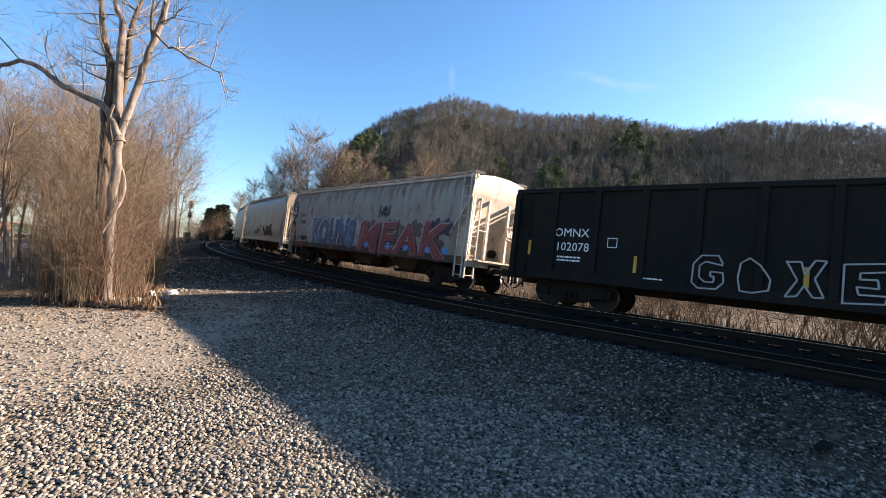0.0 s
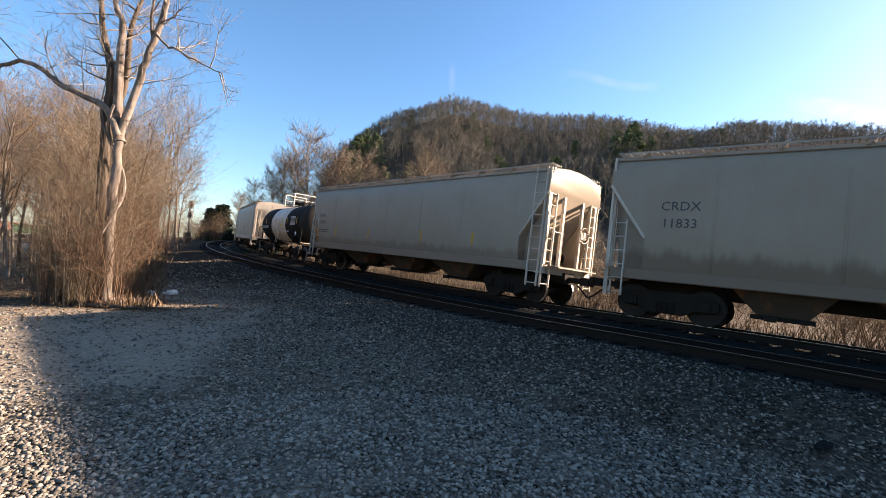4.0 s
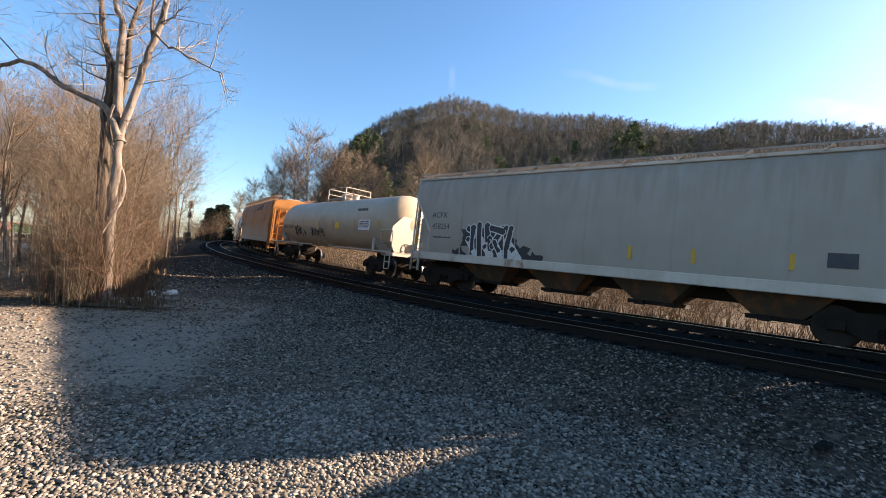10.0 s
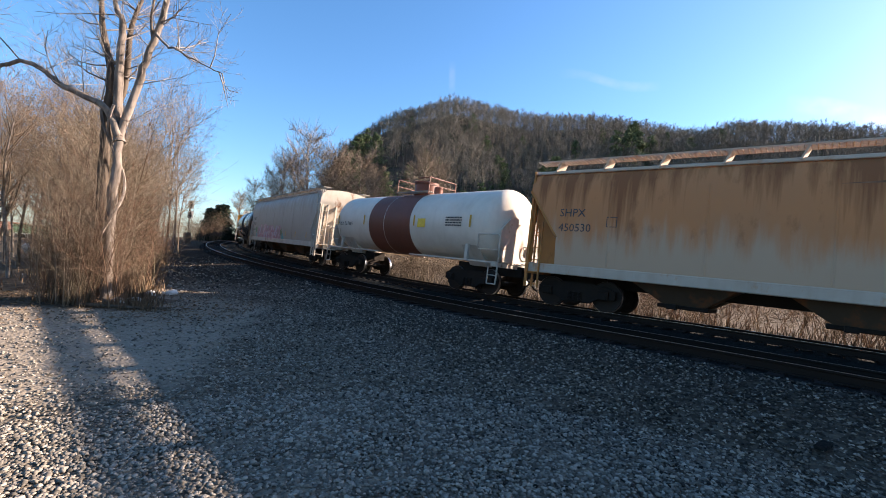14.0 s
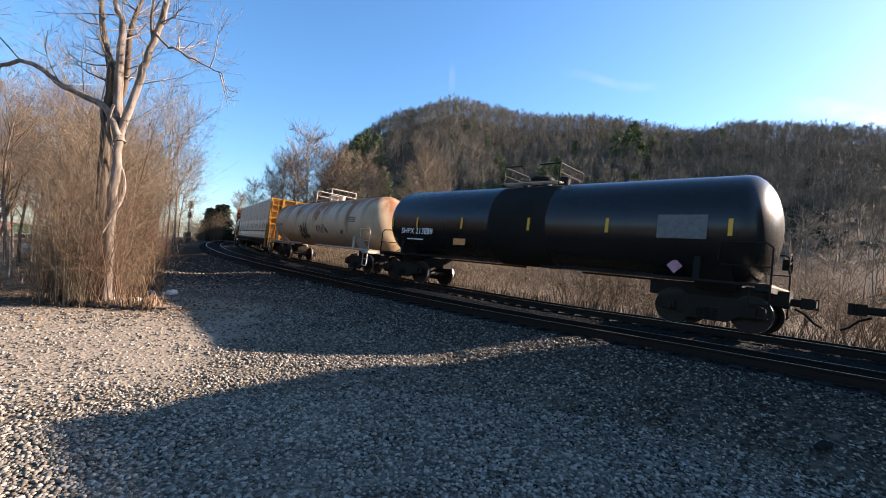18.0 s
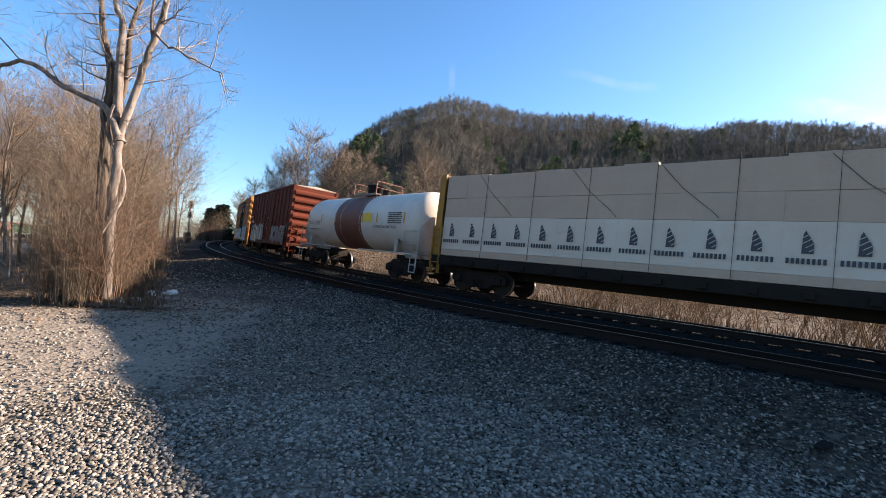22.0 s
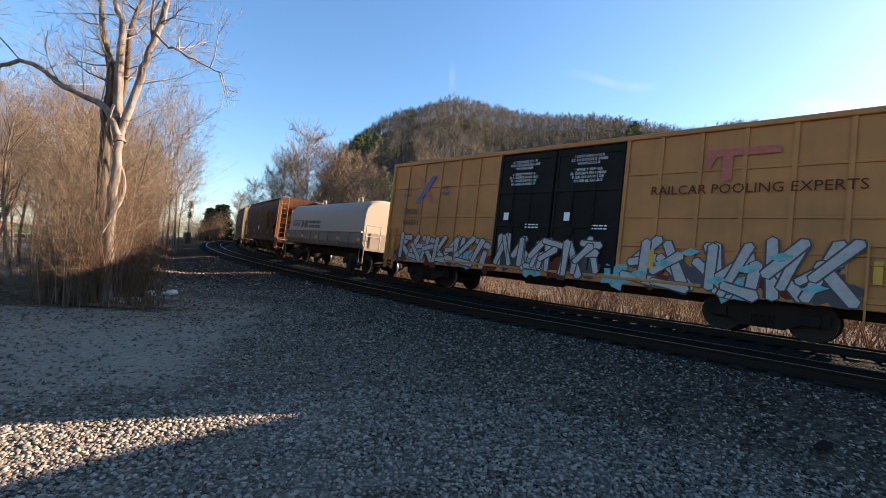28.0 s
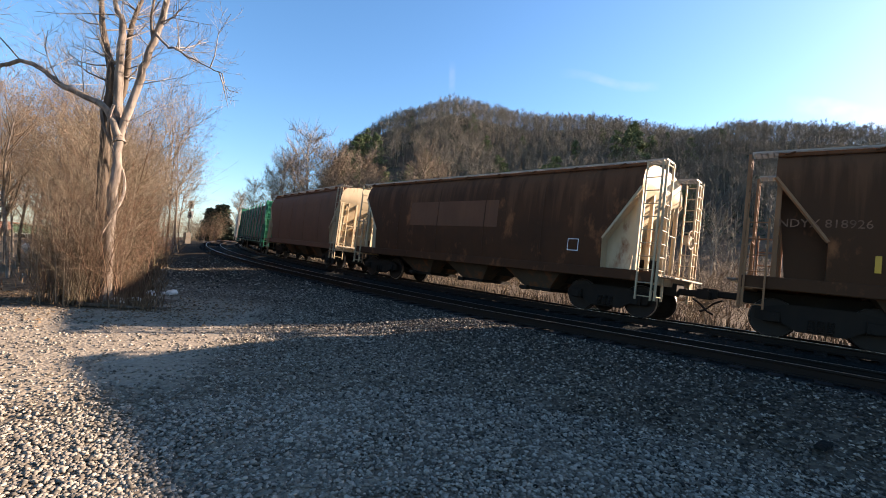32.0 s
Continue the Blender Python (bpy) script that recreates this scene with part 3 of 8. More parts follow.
def graffiti(parent, x0, x1, z0, z1, fills, edge, y, seed, n=6, lean=0.0, label="", yf=None, heavy=1.0):
    """Sprayed shapes: fat angular strokes with an outline, cell by cell; without fills a thin scrawl."""
    rng = random.Random(seed)
    w, h = (x1 - x0) / n, z1 - z0
    line, fill = Mesh(), [Mesh() for _ in fills]
    thick = min(w, h) * (0.16 if fills else 0.045) * heavy
    for k in range(n):
        slant = rng.uniform(-0.15, 0.25) * w
        lift = rng.uniform(-0.07, 0.07) * h
        for q, (ax, az, bx, bz) in enumerate(rng.sample(STROKES, 4)):
            pa, pb = [Vector((x0 + w * (k - 0.06 + 1.12 * u + rng.uniform(-0.12, 0.12)) + slant * (v - 0.5), z0 + lift + h * (v + rng.uniform(-0.06, 0.06)))) for u, v in ((ax, az), (bx, bz))]
            d = (pb - pa)
            if d.length < 0.05:
                continue
            d.normalize()
            nrm = Vector((-d.y, d.x))
            t0, t1 = thick * rng.uniform(0.75, 1.1), thick * rng.uniform(0.9, 1.35)
            layers = [(0.04 if fills else 0.0, line, 0.0)] + ([(0.0, fill[(k + (q == 2)) % len(fills)], -0.0004)] if fills else [])
            for grow, m, dep in layers:
                pts = [pa - d * (t0 * 0.8 + grow), pa - d * (t0 * 0.3) - nrm * (t0 + grow), (pa + pb) / 2 - nrm * (t0 * 1.05 + grow), pb + d * (t1 * 0.3) - nrm * (t1 + grow), pb + d * (t1 * 0.9 + grow), pb + d * (t1 * 0.2) + nrm * (t1 + grow), (pa + pb) / 2 + nrm * (t0 * 1.05 + grow), pa - d * (t0 * 0.4) + nrm * (t0 + grow)]
                dd = dep - (4 * (k % 6) + q) * 0.0008 - 0.003
                m.add([(v.x, (yf(v.y) if yf else y) + dd, v.y) for v in pts], [(0, 1, 2, 6, 7), (2, 3, 4, 5, 6)])
    pieces("graffiti_outline", line, edge, parent, label or "dark outline of sprayed graffiti")
    for m, c in zip(fill, fills):
        if m.v:
            pieces("graffiti_fill", m, c, parent, "sprayed graffiti colour")


def spray_cloud(parent, x, z, r, mat, yf, lift, label):
    """A ragged sprayed patch that follows the side."""
    n = 20
    v = [(x, yf(z) - lift, z)]
    for q in (0.5, 1.0):
        for k in range(n):
            a = k * 2 * math.pi / n
            u = q * r * (1 + 0.22 * math.sin(5 * a + x) + 0.12 * math.cos(9 * a + 2 * x))
            v.append((x + u * math.cos(a), yf(z + u * 0.8 * math.sin(a)) - lift, z + u * 0.8 * math.sin(a)))
    f = [(0, 1 + k, 1 + (k + 1) % n) for k in range(n)] + [(1 + k, 1 + n + k, 1 + n + (k + 1) % n, 1 + (k + 1) % n) for k in range(n)]
    part("graffiti_cloud", Mesh().add(v, f), mat, parent, label)


def tag_letters(parent, words, x0, x1, z0, z1, fill, edge, shine, yf, slant=0.0, fat=0.0):
    """Large sprayed letters: a dark outline, a pale highlight and a filled face."""
    def layer(off, push, mat, name, label, dx=0.0, dz=0.0):
        cu = bpy.data.curves.new("lettering", "FONT")
        cu.body, cu.size, cu.align_x, cu.align_y, cu.offset, cu.resolution_u, cu.space_character = words, 1.0, "CENTER", "CENTER", off, 3, 1.08
        ob = new("lettering", cu)
        me = bpy.data.meshes.new_from_object(ob.evaluated_get(bpy.context.evaluated_depsgraph_get()))
        bpy.data.objects.remove(ob)
        bpy.data.curves.remove(cu)
        if not size:
            xs, ys = [v.co.x for v in me.vertices], [v.co.y for v in me.vertices]
            size.extend((min(xs), max(xs), min(ys), max(ys)))
        a, b, c, d = size
        for v in me.vertices:
            fx = (v.co.x - a) / (b - a)
            fz = (v.co.y - c) / (d - c)
            x, z = x0 + (x1 - x0) * fx + slant * (fz - 0.5) + dx, z0 + (z1 - z0) * fz + dz + 0.05 * math.sin(fx * 19)
            v.co = (x, yf(z) + push, z)
        me.materials.clear()
        me.materials.append(mat)
        part(name, me, mat, parent, label)
    size = []
    layer(0.04 + fat, -0.026, edge, "graffiti_outline", "dark outline of sprayed graffiti letters")
    layer(0.02 + fat, -0.030, shine, "graffiti_highlight", "pale highlight of sprayed graffiti letters", -0.03, 0.02)
    layer(0.004 + fat, -0.034, fill, "graffiti_fill", "sprayed graffiti letters")


def scrawl(parent, x0, x1, z0, z1, mat, yf, seed, glyphs=6, r=0.013):
    """A thin sprayed signature: quick rounded strokes, sign after sign, that follow the side."""
    rng = random.Random(seed)
    w, h = (x1 - x0) / glyphs, z1 - z0
    m = Mesh()
    for g in range(glyphs):
        lift = rng.uniform(-0.12, 0.12)
        p = [Vector((x0 + w * (g + 0.5 + rng.uniform(-0.55, 0.6)), z0 + h * (0.5 + lift + rng.choice((-0.5, 0.0, 0.5)) + rng.uniform(-0.14, 0.14)))) for _ in range(rng.randint(4, 6))]
        path = []
        for i in range(len(p) - 1):
            q0, q1, q2, q3 = p[max(i - 1, 0)], p[i], p[i + 1], p[min(i + 2, len(p) - 1)]
            for k in range(5):
                u = k / 5
                path.append(0.5 * (2 * q1 + (q2 - q0) * u + (2 * q0 - 5 * q1 + 4 * q2 - q3) * u * u + (3 * q1 - q0 - 3 * q2 + q3) * u ** 3))
        path.append(p[-1])
        m.tube([(q.x, yf(q.y) - 0.012, q.y) for q in path], r, 4)
    part("graffiti_scrawl", m, mat, parent, "thin sprayed scrawl")


def tank_stain(parent, radius, zc, x0, x1, a0, a1, mat, seed):
    """A ragged rust stain on the flank of a tank, between two angles from its top, running down in tongues."""
    rng = random.Random(seed)
    cols, rows = 14, 7
    v, f = [], []
    for i in range(cols + 1):
        edge = min(1.0, 3.2 * min(i / cols, 1 - i / cols) + 0.25)
        low = a0 + (a1 - a0) * edge * rng.uniform(0.6, 1.12)
        top = a0 + 6 * rng.random()
        x = x0 + (x1 - x0) * i / cols + rng.uniform(-0.02, 0.02)
        for j in range(rows + 1):
            a = radians(top + (low - top) * j / rows)
            v.append((x, -(radius + 0.006) * math.sin(a), zc + (radius + 0.006) * math.cos(a)))
    for i in range(cols):
        for j in range(rows):
            a = i * (rows + 1) + j
            f.append((a, a + 1, a + rows + 2, a + rows + 1))
    part("rust_stain", Mesh().add(v, f), mat, parent, "orange-brown rust stain", 60)


# ---------------------------------------------------------------- running gear
SIDE_FRAME = [(-1.22, 0.62), (-0.98, 0.72), (-0.55, 0.80), (0.55, 0.80), (0.98, 0.72), (1.22, 0.62), (1.22, 0.40), (1.02, 0.36), (0.80, 0.42), (0.42, 0.20), (-0.42, 0.20), (-0.80, 0.42), (-1.02, 0.36), (-1.22, 0.40)]
_shared = {}


def shared(key, make):
    if key not in _shared:
        _shared[key] = make()
    return _shared[key]


def wheelset_mesh():
    m = Mesh()
    for side in (-1, 1):
        y = side * 0.7535
        prof = [(y + side * 0.075, 0.20), (y + side * 0.075, 0.40), (y + side * 0.07, 0.452), (y - side * 0.04, 0.457), (y - side * 0.055, 0.485), (y - side * 0.07, 0.48), (y - side * 0.07, 0.40), (y - side * 0.01, 0.32), (y - side * 0.02, 0.20), (y - side * 0.06, 0.10)]
        m.lathe_y(prof, 0, 0, 28)
        m.lathe_y([(y + side * 0.06, 0.10), (y + side * 0.24, 0.09), (y + side * 0.30, 0.075)], 0, 0, 12)
        for k in range(3):
            a = k * 2.094
            m.lathe_y([(y + side * 0.29, 0.018), (y + side * 0.325, 0.018)], 0.05 * math.cos(a), 0.05 * math.sin(a), 6)
    m.lathe_y([(-0.75, 0.085), (0.75, 0.085)], 0, 0, 12)
    return m.data("wheelset", STEELWHEEL, 30)


def tread_mesh():
    m = Mesh()
    m.lathe_y([(0.066, 0.4575), (-0.036, 0.4595)], 0, 0, 28, False)
    return m.data("wheel_tread", TREAD, 40)


def side_frame_mesh():
    m = Mesh().prism(SIDE_FRAME, -0.07, 0.07)
    return m.data("side_frame", UNDER, None, 0.012)


def truck(car, x):
    """A two-axle truck: side frames, bolster, springs, brake gear and wheels."""
    t = part("truck", shared("bolster", lambda: Mesh().cbox(-0.22, 0.22, -1.0, 1.0, 0.42, 0.72, 0.03).lathe_z([(0.70, 0.20), (0.84, 0.20)], 0, 0, 14).data("truck", UNDER)), UNDER, car, "two-axle freight truck in black grime")
    t.matrix_basis = pose(x, 0, 0)
    for y in (-1.0, 1.0):
        ob = new("side_frame", shared("side_frame", side_frame_mesh))
        ob.parent, ob.matrix_basis = t, pose(0, y, 0)

        def coil():
            prof = []
            for k in range(6):
                prof += [(0.24 + k * 0.045, 0.048), (0.262 + k * 0.045, 0.068)]
            return Mesh().lathe_z(prof + [(0.51, 0.048)], 0, 0, 9).data("spring", UNDER)
        for sx in (-0.17, 0.0, 0.17):
            sp = new("spring", shared("spring", coil))
            sp.parent, sp.matrix_basis = t, pose(sx, y * 1.075, 0)

        def boxes():
            m = Mesh().cbox(-0.15, 0.15, -0.1, 0.1, 0.35, 0.61, 0.03)
            m.lathe_y([(-0.13, 0.095), (0.13, 0.095)], 0, 0.457, 14)
            return m.data("journal_box", UNDER)
        for sx in (-0.89, 0.89):
            jb = new("journal_box", shared("boxes", boxes))
            jb.parent, jb.matrix_basis = t, pose(sx, y * 1.05, 0)
    for sx in (-0.89, 0.89):
        w = new("wheelset", shared("wheelset", wheelset_mesh))
        w.parent, w.matrix_basis = t, pose(sx, 0, 0.457)
        for side in (-1, 1):
            tr = new("wheel_tread", shared("tread", tread_mesh))
            tr.parent = t
            tr.matrix_basis = pose(sx, side * 0.7535, 0.457, 0, 0, 0 if side > 0 else 180)
        SPINS.append((w, len(TRAIN) - 1, (sx, 0.0, 0.457)))

    def brakes():
        m = Mesh()
        for sx in (-0.36, 0.36):
            m.rod((sx, -0.75, 0.42), (sx, 0.75, 0.42), 0.035)
            for y in (-0.75, 0.75):
                m.cbox(sx * 1.15 - 0.05, sx * 1.15 + 0.05, y - 0.05, y + 0.05, 0.32, 0.58, 0.02)
        return m.data("brake_beam", UNDER)
    br = new("brake_beam", shared("brakes", brakes))
    br.parent = t


def coupler(car, x, sgn):
    def make():
        m = Mesh()
        m.cbox(-1.0, 0.05, -0.09, 0.09, 0.78, 0.96, 0.03)
        m.prism([(0.0, 0.74), (0.22, 0.74), (0.30, 0.80), (0.30, 0.96), (0.22, 1.0), (0.0, 1.0)], -0.17, 0.13)
        m.lathe_z([(0.74, 0.07), (1.0, 0.07)], 0.27, 0.14, 10)
        m.tube([(-0.1, -0.12, 0.72), (0.1, -0.2, 0.62), (0.3, -0.18, 0.42), (0.42, -0.12, 0.36)], 0.028)
        return m.data("coupler", UNDER)
    c = new("coupler", shared("coupler", make))
    c.parent = car
    c.matrix_basis = pose(x, 0, 0, 0, 0, 0 if sgn > 0 else 180)
    return c


def ladder(car, x, y, z0, z1, mat, width=0.42, along="x", name="ladder"):
    m = Mesh()
    n = max(2, int((z1 - z0) / 0.36))
    if along == "x":
        for a in (-width / 2, width / 2):
            m.box(x + a - 0.02, x + a + 0.02, y - 0.03, y + 0.03, z0, z1)
        for k in range(n + 1):
            z = z0 + 0.1 + (z1 - z0 - 0.2) * k / n
            m.rod((x - width / 2, y, z), (x + width / 2, y, z), 0.016, 5)
    else:
        for a in (-width / 2, width / 2):
            m.box(x - 0.03, x + 0.03, y + a - 0.02, y + a + 0.02, z0, z1)
        for k in range(n + 1):
            z = z0 + 0.1 + (z1 - z0 - 0.2) * k / n
            m.rod((x, y - width / 2, z), (x, y + width / 2, z), 0.016, 5)
    return part(name, m, mat, car)


def brake_wheel(car, x, y, z, mat):
    m = Mesh()
    pts = [(x, y + 0.27 * math.cos(a), z + 0.27 * math.sin(a)) for a in [k * math.pi / 8 for k in range(17)]]
    m.tube(pts, 0.018, 5)
    for k in range(4):
        a = k * math.pi / 2 + 0.4
        m.rod((x - 0.03, y, z), (x, y + 0.26 * math.cos(a), z + 0.26 * math.sin(a)), 0.012, 5)
    m.box(x - 0.16, x - 0.03, y - 0.12, y + 0.12, z - 0.15, z + 0.12)
    return part("brake_wheel", m, mat, car)


def start_car(name, label, front, rear, truck_in, group=""):
    """An empty on the rail heads at the car's middle; ends at s = front and rear at 0 s."""
    car = tagged(new(name), label, "freight car", "cars of the freight train")
    half = (front - rear) / 2
    TRAIN.append((car, (front + rear) / 2, half - truck_in))
    return car, half



# ---------------------------------------------------------------- covered hopper
def hopper_section(eave, sill, wide):
    """Half of the body's cross-section, bottom to top: (y, z)."""
    w = wide / 2
    return [(w - 0.10, sill), (w - 0.03, sill + 0.55), (w, sill + 1.3), (w - 0.01, eave - 0.75), (w - 0.05, eave - 0.38), (w - 0.15, eave - 0.12), (w - 0.33, eave + 0.05), (0.55, eave + 0.16), (0.0, eave + 0.18)]


def side_y(eave, sill, wide):
    sec = hopper_section(eave, sill, wide)
    zs, ys = [p[1] for p in sec[:7]], [p[0] for p in sec[:7]]
    return lambda z: -float(np.interp(z, zs, ys)) - 0.006


def covered_hopper(label, front, rear, body, trim, eave=4.25, sill=1.32, wide=3.16, bays=3, roof=None, boards="double", end_mat=None, slope=1.0, cut=2.3, upright=0.85, top_in=0.18, panel_mat=None, reach=2.9, lift=0.16, sill_mat=None):
    front, rear = front - 0.3, rear + 0.3
    car, half = start_car("covered_hopper_car", label, front, rear, 1.75)
    roof, end_mat = roof or body, end_mat or trim
    panel_mat = panel_mat or end_mat
    sec = hopper_section(eave, sill, wide)
    ring = [(-y, z) for y, z in sec] + [(y, z) for y, z in reversed(sec[:-1])]
    top_x = half - top_in
    # the body is cut back at both ends: a short upright, then a slope up to the end
    def ring_at(zmin):
        ys, zs = [q[0] for q in sec], [q[1] for q in sec]
        low = [(float(np.interp(zmin, zs[:7], ys[:7])), zmin) if z < zmin else (y, z) for y, z in sec]
        return [(-y, z) for y, z in low] + [(y, z) for y, z in reversed(low[:-1])]
    xi = top_x - slope
    rows_at = [(-top_x, sill + cut), (-xi, sill + upright), (-xi, sill)] + [(-xi + 2 * xi * k / 12, sill) for k in range(1, 12)] + [(xi, sill), (xi, sill + upright), (top_x, sill + cut)]
    bm = bmesh.new()
    rows = [[bm.verts.new((x, y, z)) for y, z in ring_at(zm)] for x, zm in rows_at]
    n = len(ring)
    for i, (a, b) in enumerate(zip(rows[:-1], rows[1:])):
        for j in range(n):
            f = bm.faces.new((a[j], a[(j + 1) % n], b[(j + 1) % n], b[j]))
            if j == n - 1 and (i < 2 or i > len(rows) - 4):
                f.material_index = 1
    bm.faces.new(rows[0]).material_index = 1
    bm.faces.new(list(reversed(rows[-1]))).material_index = 1
    bmesh.ops.remove_doubles(bm, verts=bm.verts[:], dist=0.0005)
    bmesh.ops.recalc_face_normals(bm, faces=bm.faces)
    me = bpy.data.meshes.new("body")
    bm.to_mesh(me)
    bm.free()
    me.materials.append(body)
    me.materials.append(panel_mat)
    me.shade_smooth()
    me.set_sharp_from_angle(angle=radians(40))
    part("body", me, body, car)
    w = wide / 2
    # seams of the side sheets
    seam = Mesh()
    yf = side_y(eave, sill, wide)
    k = -top_x + 2.6
    while k < top_x - 2.4:
        zs = np.linspace(sill + 0.05, eave - 0.1, 8)
        seam.loft([[(k + q, yf(z) + 0.001 - (0.012 if abs(q) < 0.02 else 0), z) for z in zs] for q in (-0.03, -0.012, 0.012, 0.03)], False, False)
        k += 2.45
    pieces("weld_seam", seam, body, car)
    for sg in (-1, 1):
        # side sill and its flange
        part("side_sill", Mesh().cbox(-half + 0.25, half - 0.25, sg * (w - 0.13) - 0.07, sg * (w - 0.13) + 0.07, sill - 0.27, sill + 0.02, 0.02), sill_mat or trim, car)
        part("roof_rail", Mesh().cbox(-top_x, top_x, sg * (w - 0.22) - 0.035, sg * (w - 0.22) + 0.035, eave - 0.02, eave + 0.075, 0.015), trim, car)
    part("center_sill", Mesh().cbox(-half + 0.1, half - 0.1, -0.28, 0.28, 0.72, 1.08, 0.03), UNDER, car)
    # outlet bays
    span = 2 * (half - reach)
    for b in range(bays):
        cx = -span / 2 + span * (b + 0.5) / bays
        hw = span / bays / 2 - 0.08
        m = Mesh()
        for sg in (-1, 1):
            top = [(cx - hw, sg * 0.16, sill + 0.02), (cx + hw, sg * 0.16, sill + 0.02), (cx + hw, sg * (w - 0.22), sill + 0.02), (cx - hw, sg * (w - 0.22), sill + 0.02)]
            low = [(cx - 0.5, sg * 0.16, 0.48), (cx + 0.5, sg * 0.16, 0.48), (cx + 0.5, sg * 0.72, 0.48), (cx - 0.5, sg * 0.72, 0.48)]
            m.loft([low, top], True)
        part("outlet_hopper", m, BAY_SHADE_GRIME, car, "outlet bay in grimy dark brown with its shade painted in")
        g = Mesh().cbox(cx - 0.62, cx + 0.62, -0.85, 0.85, 0.38, 0.49, 0.02)
        g.rod((cx - 0.2, -1.15, 0.43), (cx - 0.2, 1.15, 0.43), 0.03)
        g.cbox(cx - 0.32, cx - 0.08, -1.2, -1.02, 0.36, 0.5, 0.02)
        part("outlet_gate", g, UNDER, car)
    # ends: sill, posts, slope sheet braces, platform, ladders
    for sgn in (-1, 1):
        xe = sgn * (half - 0.22)
        part("end_sill", Mesh().cbox(min(xe, xe - sgn * 0.28), max(xe, xe - sgn * 0.28), -w + 0.08, w - 0.08, sill - 0.32, sill - 0.02, 0.02), end_mat, car)
        part("shear_plate", Mesh().box(min(sgn * (half - 2.7), xe), max(sgn * (half - 2.7), xe), -w + 0.2, w - 0.2, sill - 0.05, sill - 0.02), UNDER, car)
        for y in (-w + 0.22, -0.55, 0.55, w - 0.22):
            xp = sgn * (top_x - 0.03)
            part("end_post", Mesh().cbox(min(xp, xp - sgn * 0.1), max(xp, xp - sgn * 0.1), y - 0.05, y + 0.05, sill - 0.03, sill + cut + 0.2 if abs(y) < 1 else eave - 0.25, 0.015), end_mat, car)
        for sg in (-1, 1):
            ladder(car, xe, sg * (w - 0.32), sill - 0.75, eave + 0.05, end_mat, 0.45, "y")
            ladder(car, sgn * (half - 0.5), sg * (w - 0.02), sill - 0.75, sill + 1.35 if sgn < 0 else eave + 0.05, end_mat, 0.4, "x")
            hr = Mesh().tube([(xe, sg * 0.5, sill + 0.02), (xe, sg * 0.5, sill + 1.05), (xe, sg * 1.1, sill + 1.05)], 0.017)
            part("handrail", hr, end_mat, car)
        for sg in (-1, 1):
            a = sg * (w - 0.42)
            part("end_panel", Mesh().prism([(sgn * (xi - 0.05), sill), (sgn * (xi - 0.05), sill + upright), (sgn * (top_x - 0.05), sill + cut), (sgn * (top_x - 0.28), sill)], a - 0.015, a + 0.015), panel_mat, car)
        gr = Mesh()
        for q in range(6):
            gx = xe + sgn * (0.02 + q * 0.05)
            gr.box(gx - 0.008, gx + 0.008, -1.35, 1.35, sill - 0.10, sill - 0.06)
        pieces("platform_bar", gr, GALV, car)
        # slanted side flange where the body is cut back
        fl = Mesh()
        for sg in (-1, 1):
            a, b = Vector((sgn * (top_x - slope), sg * (w - 0.03), sill + upright)), Vector((sgn * top_x, sg * (w - 0.02), sill + cut))
            fl.rod(a, b, 0.045, 5)
        pieces("slope_flange", fl, end_mat, car)
    brake_wheel(car, half - 0.18, 0.75, sill + 1.15, end_mat)
    rv = Mesh().cbox(half - 2.3, half - 1.5, -0.3, 0.3, sill + 0.02, sill + 0.5, 0.05).lathe_x([(half - 1.9, 0.17), (half - 1.0, 0.17)], 0.75, sill + 0.3, 14)
    part("brake_cylinder", rv, UNDER, car)
    # roof: hatch trough and running boards on brackets
    if boards == "double":
        for sg in (-1, 1):
            rb = Mesh()
            for q in range(5):
                y = sg * (0.98 + q * 0.115)
                rb.box(-half + 0.25, half - 0.25, y - 0.012, y + 0.012, eave + lift, eave + lift + 0.04)
            x = -half + 0.3
            while x < half - 0.25:
                rb.box(x - 0.008, x + 0.008, sg * 1.21 - 0.24, sg * 1.21 + 0.24, eave + lift - 0.005, eave + lift + 0.035)
                x += 0.12
            part("running_board", rb, roof if roof is not body else GALV, car, "open steel grating walkway")
            br = Mesh()
            x = -half + 0.9
            while x < half - 0.6:
                br.prism([(x - 0.02, eave + 0.02), (x + 0.02, eave + 0.02), (x + 0.17, eave + lift), (x + 0.13, eave + lift)], min(sg * 1.0, sg * 1.46), max(sg * 1.0, sg * 1.46))
                x += 1.52
            pieces("board_bracket", br, trim, car)
    hatch = Mesh()
    x = -top_x + 0.5
    while x < top_x - 1.6:
        hatch.cbox(x, x + 1.85, -0.42, 0.42, eave + 0.16, eave + 0.27, 0.04)
        x += 1.92
    pieces("hatch_cover", hatch, roof, car)
    for sgn in (-1, 1):
        truck(car, sgn * (half - 1.75))
        coupler(car, sgn * (half + 0.38), sgn)
    return car, half, yf


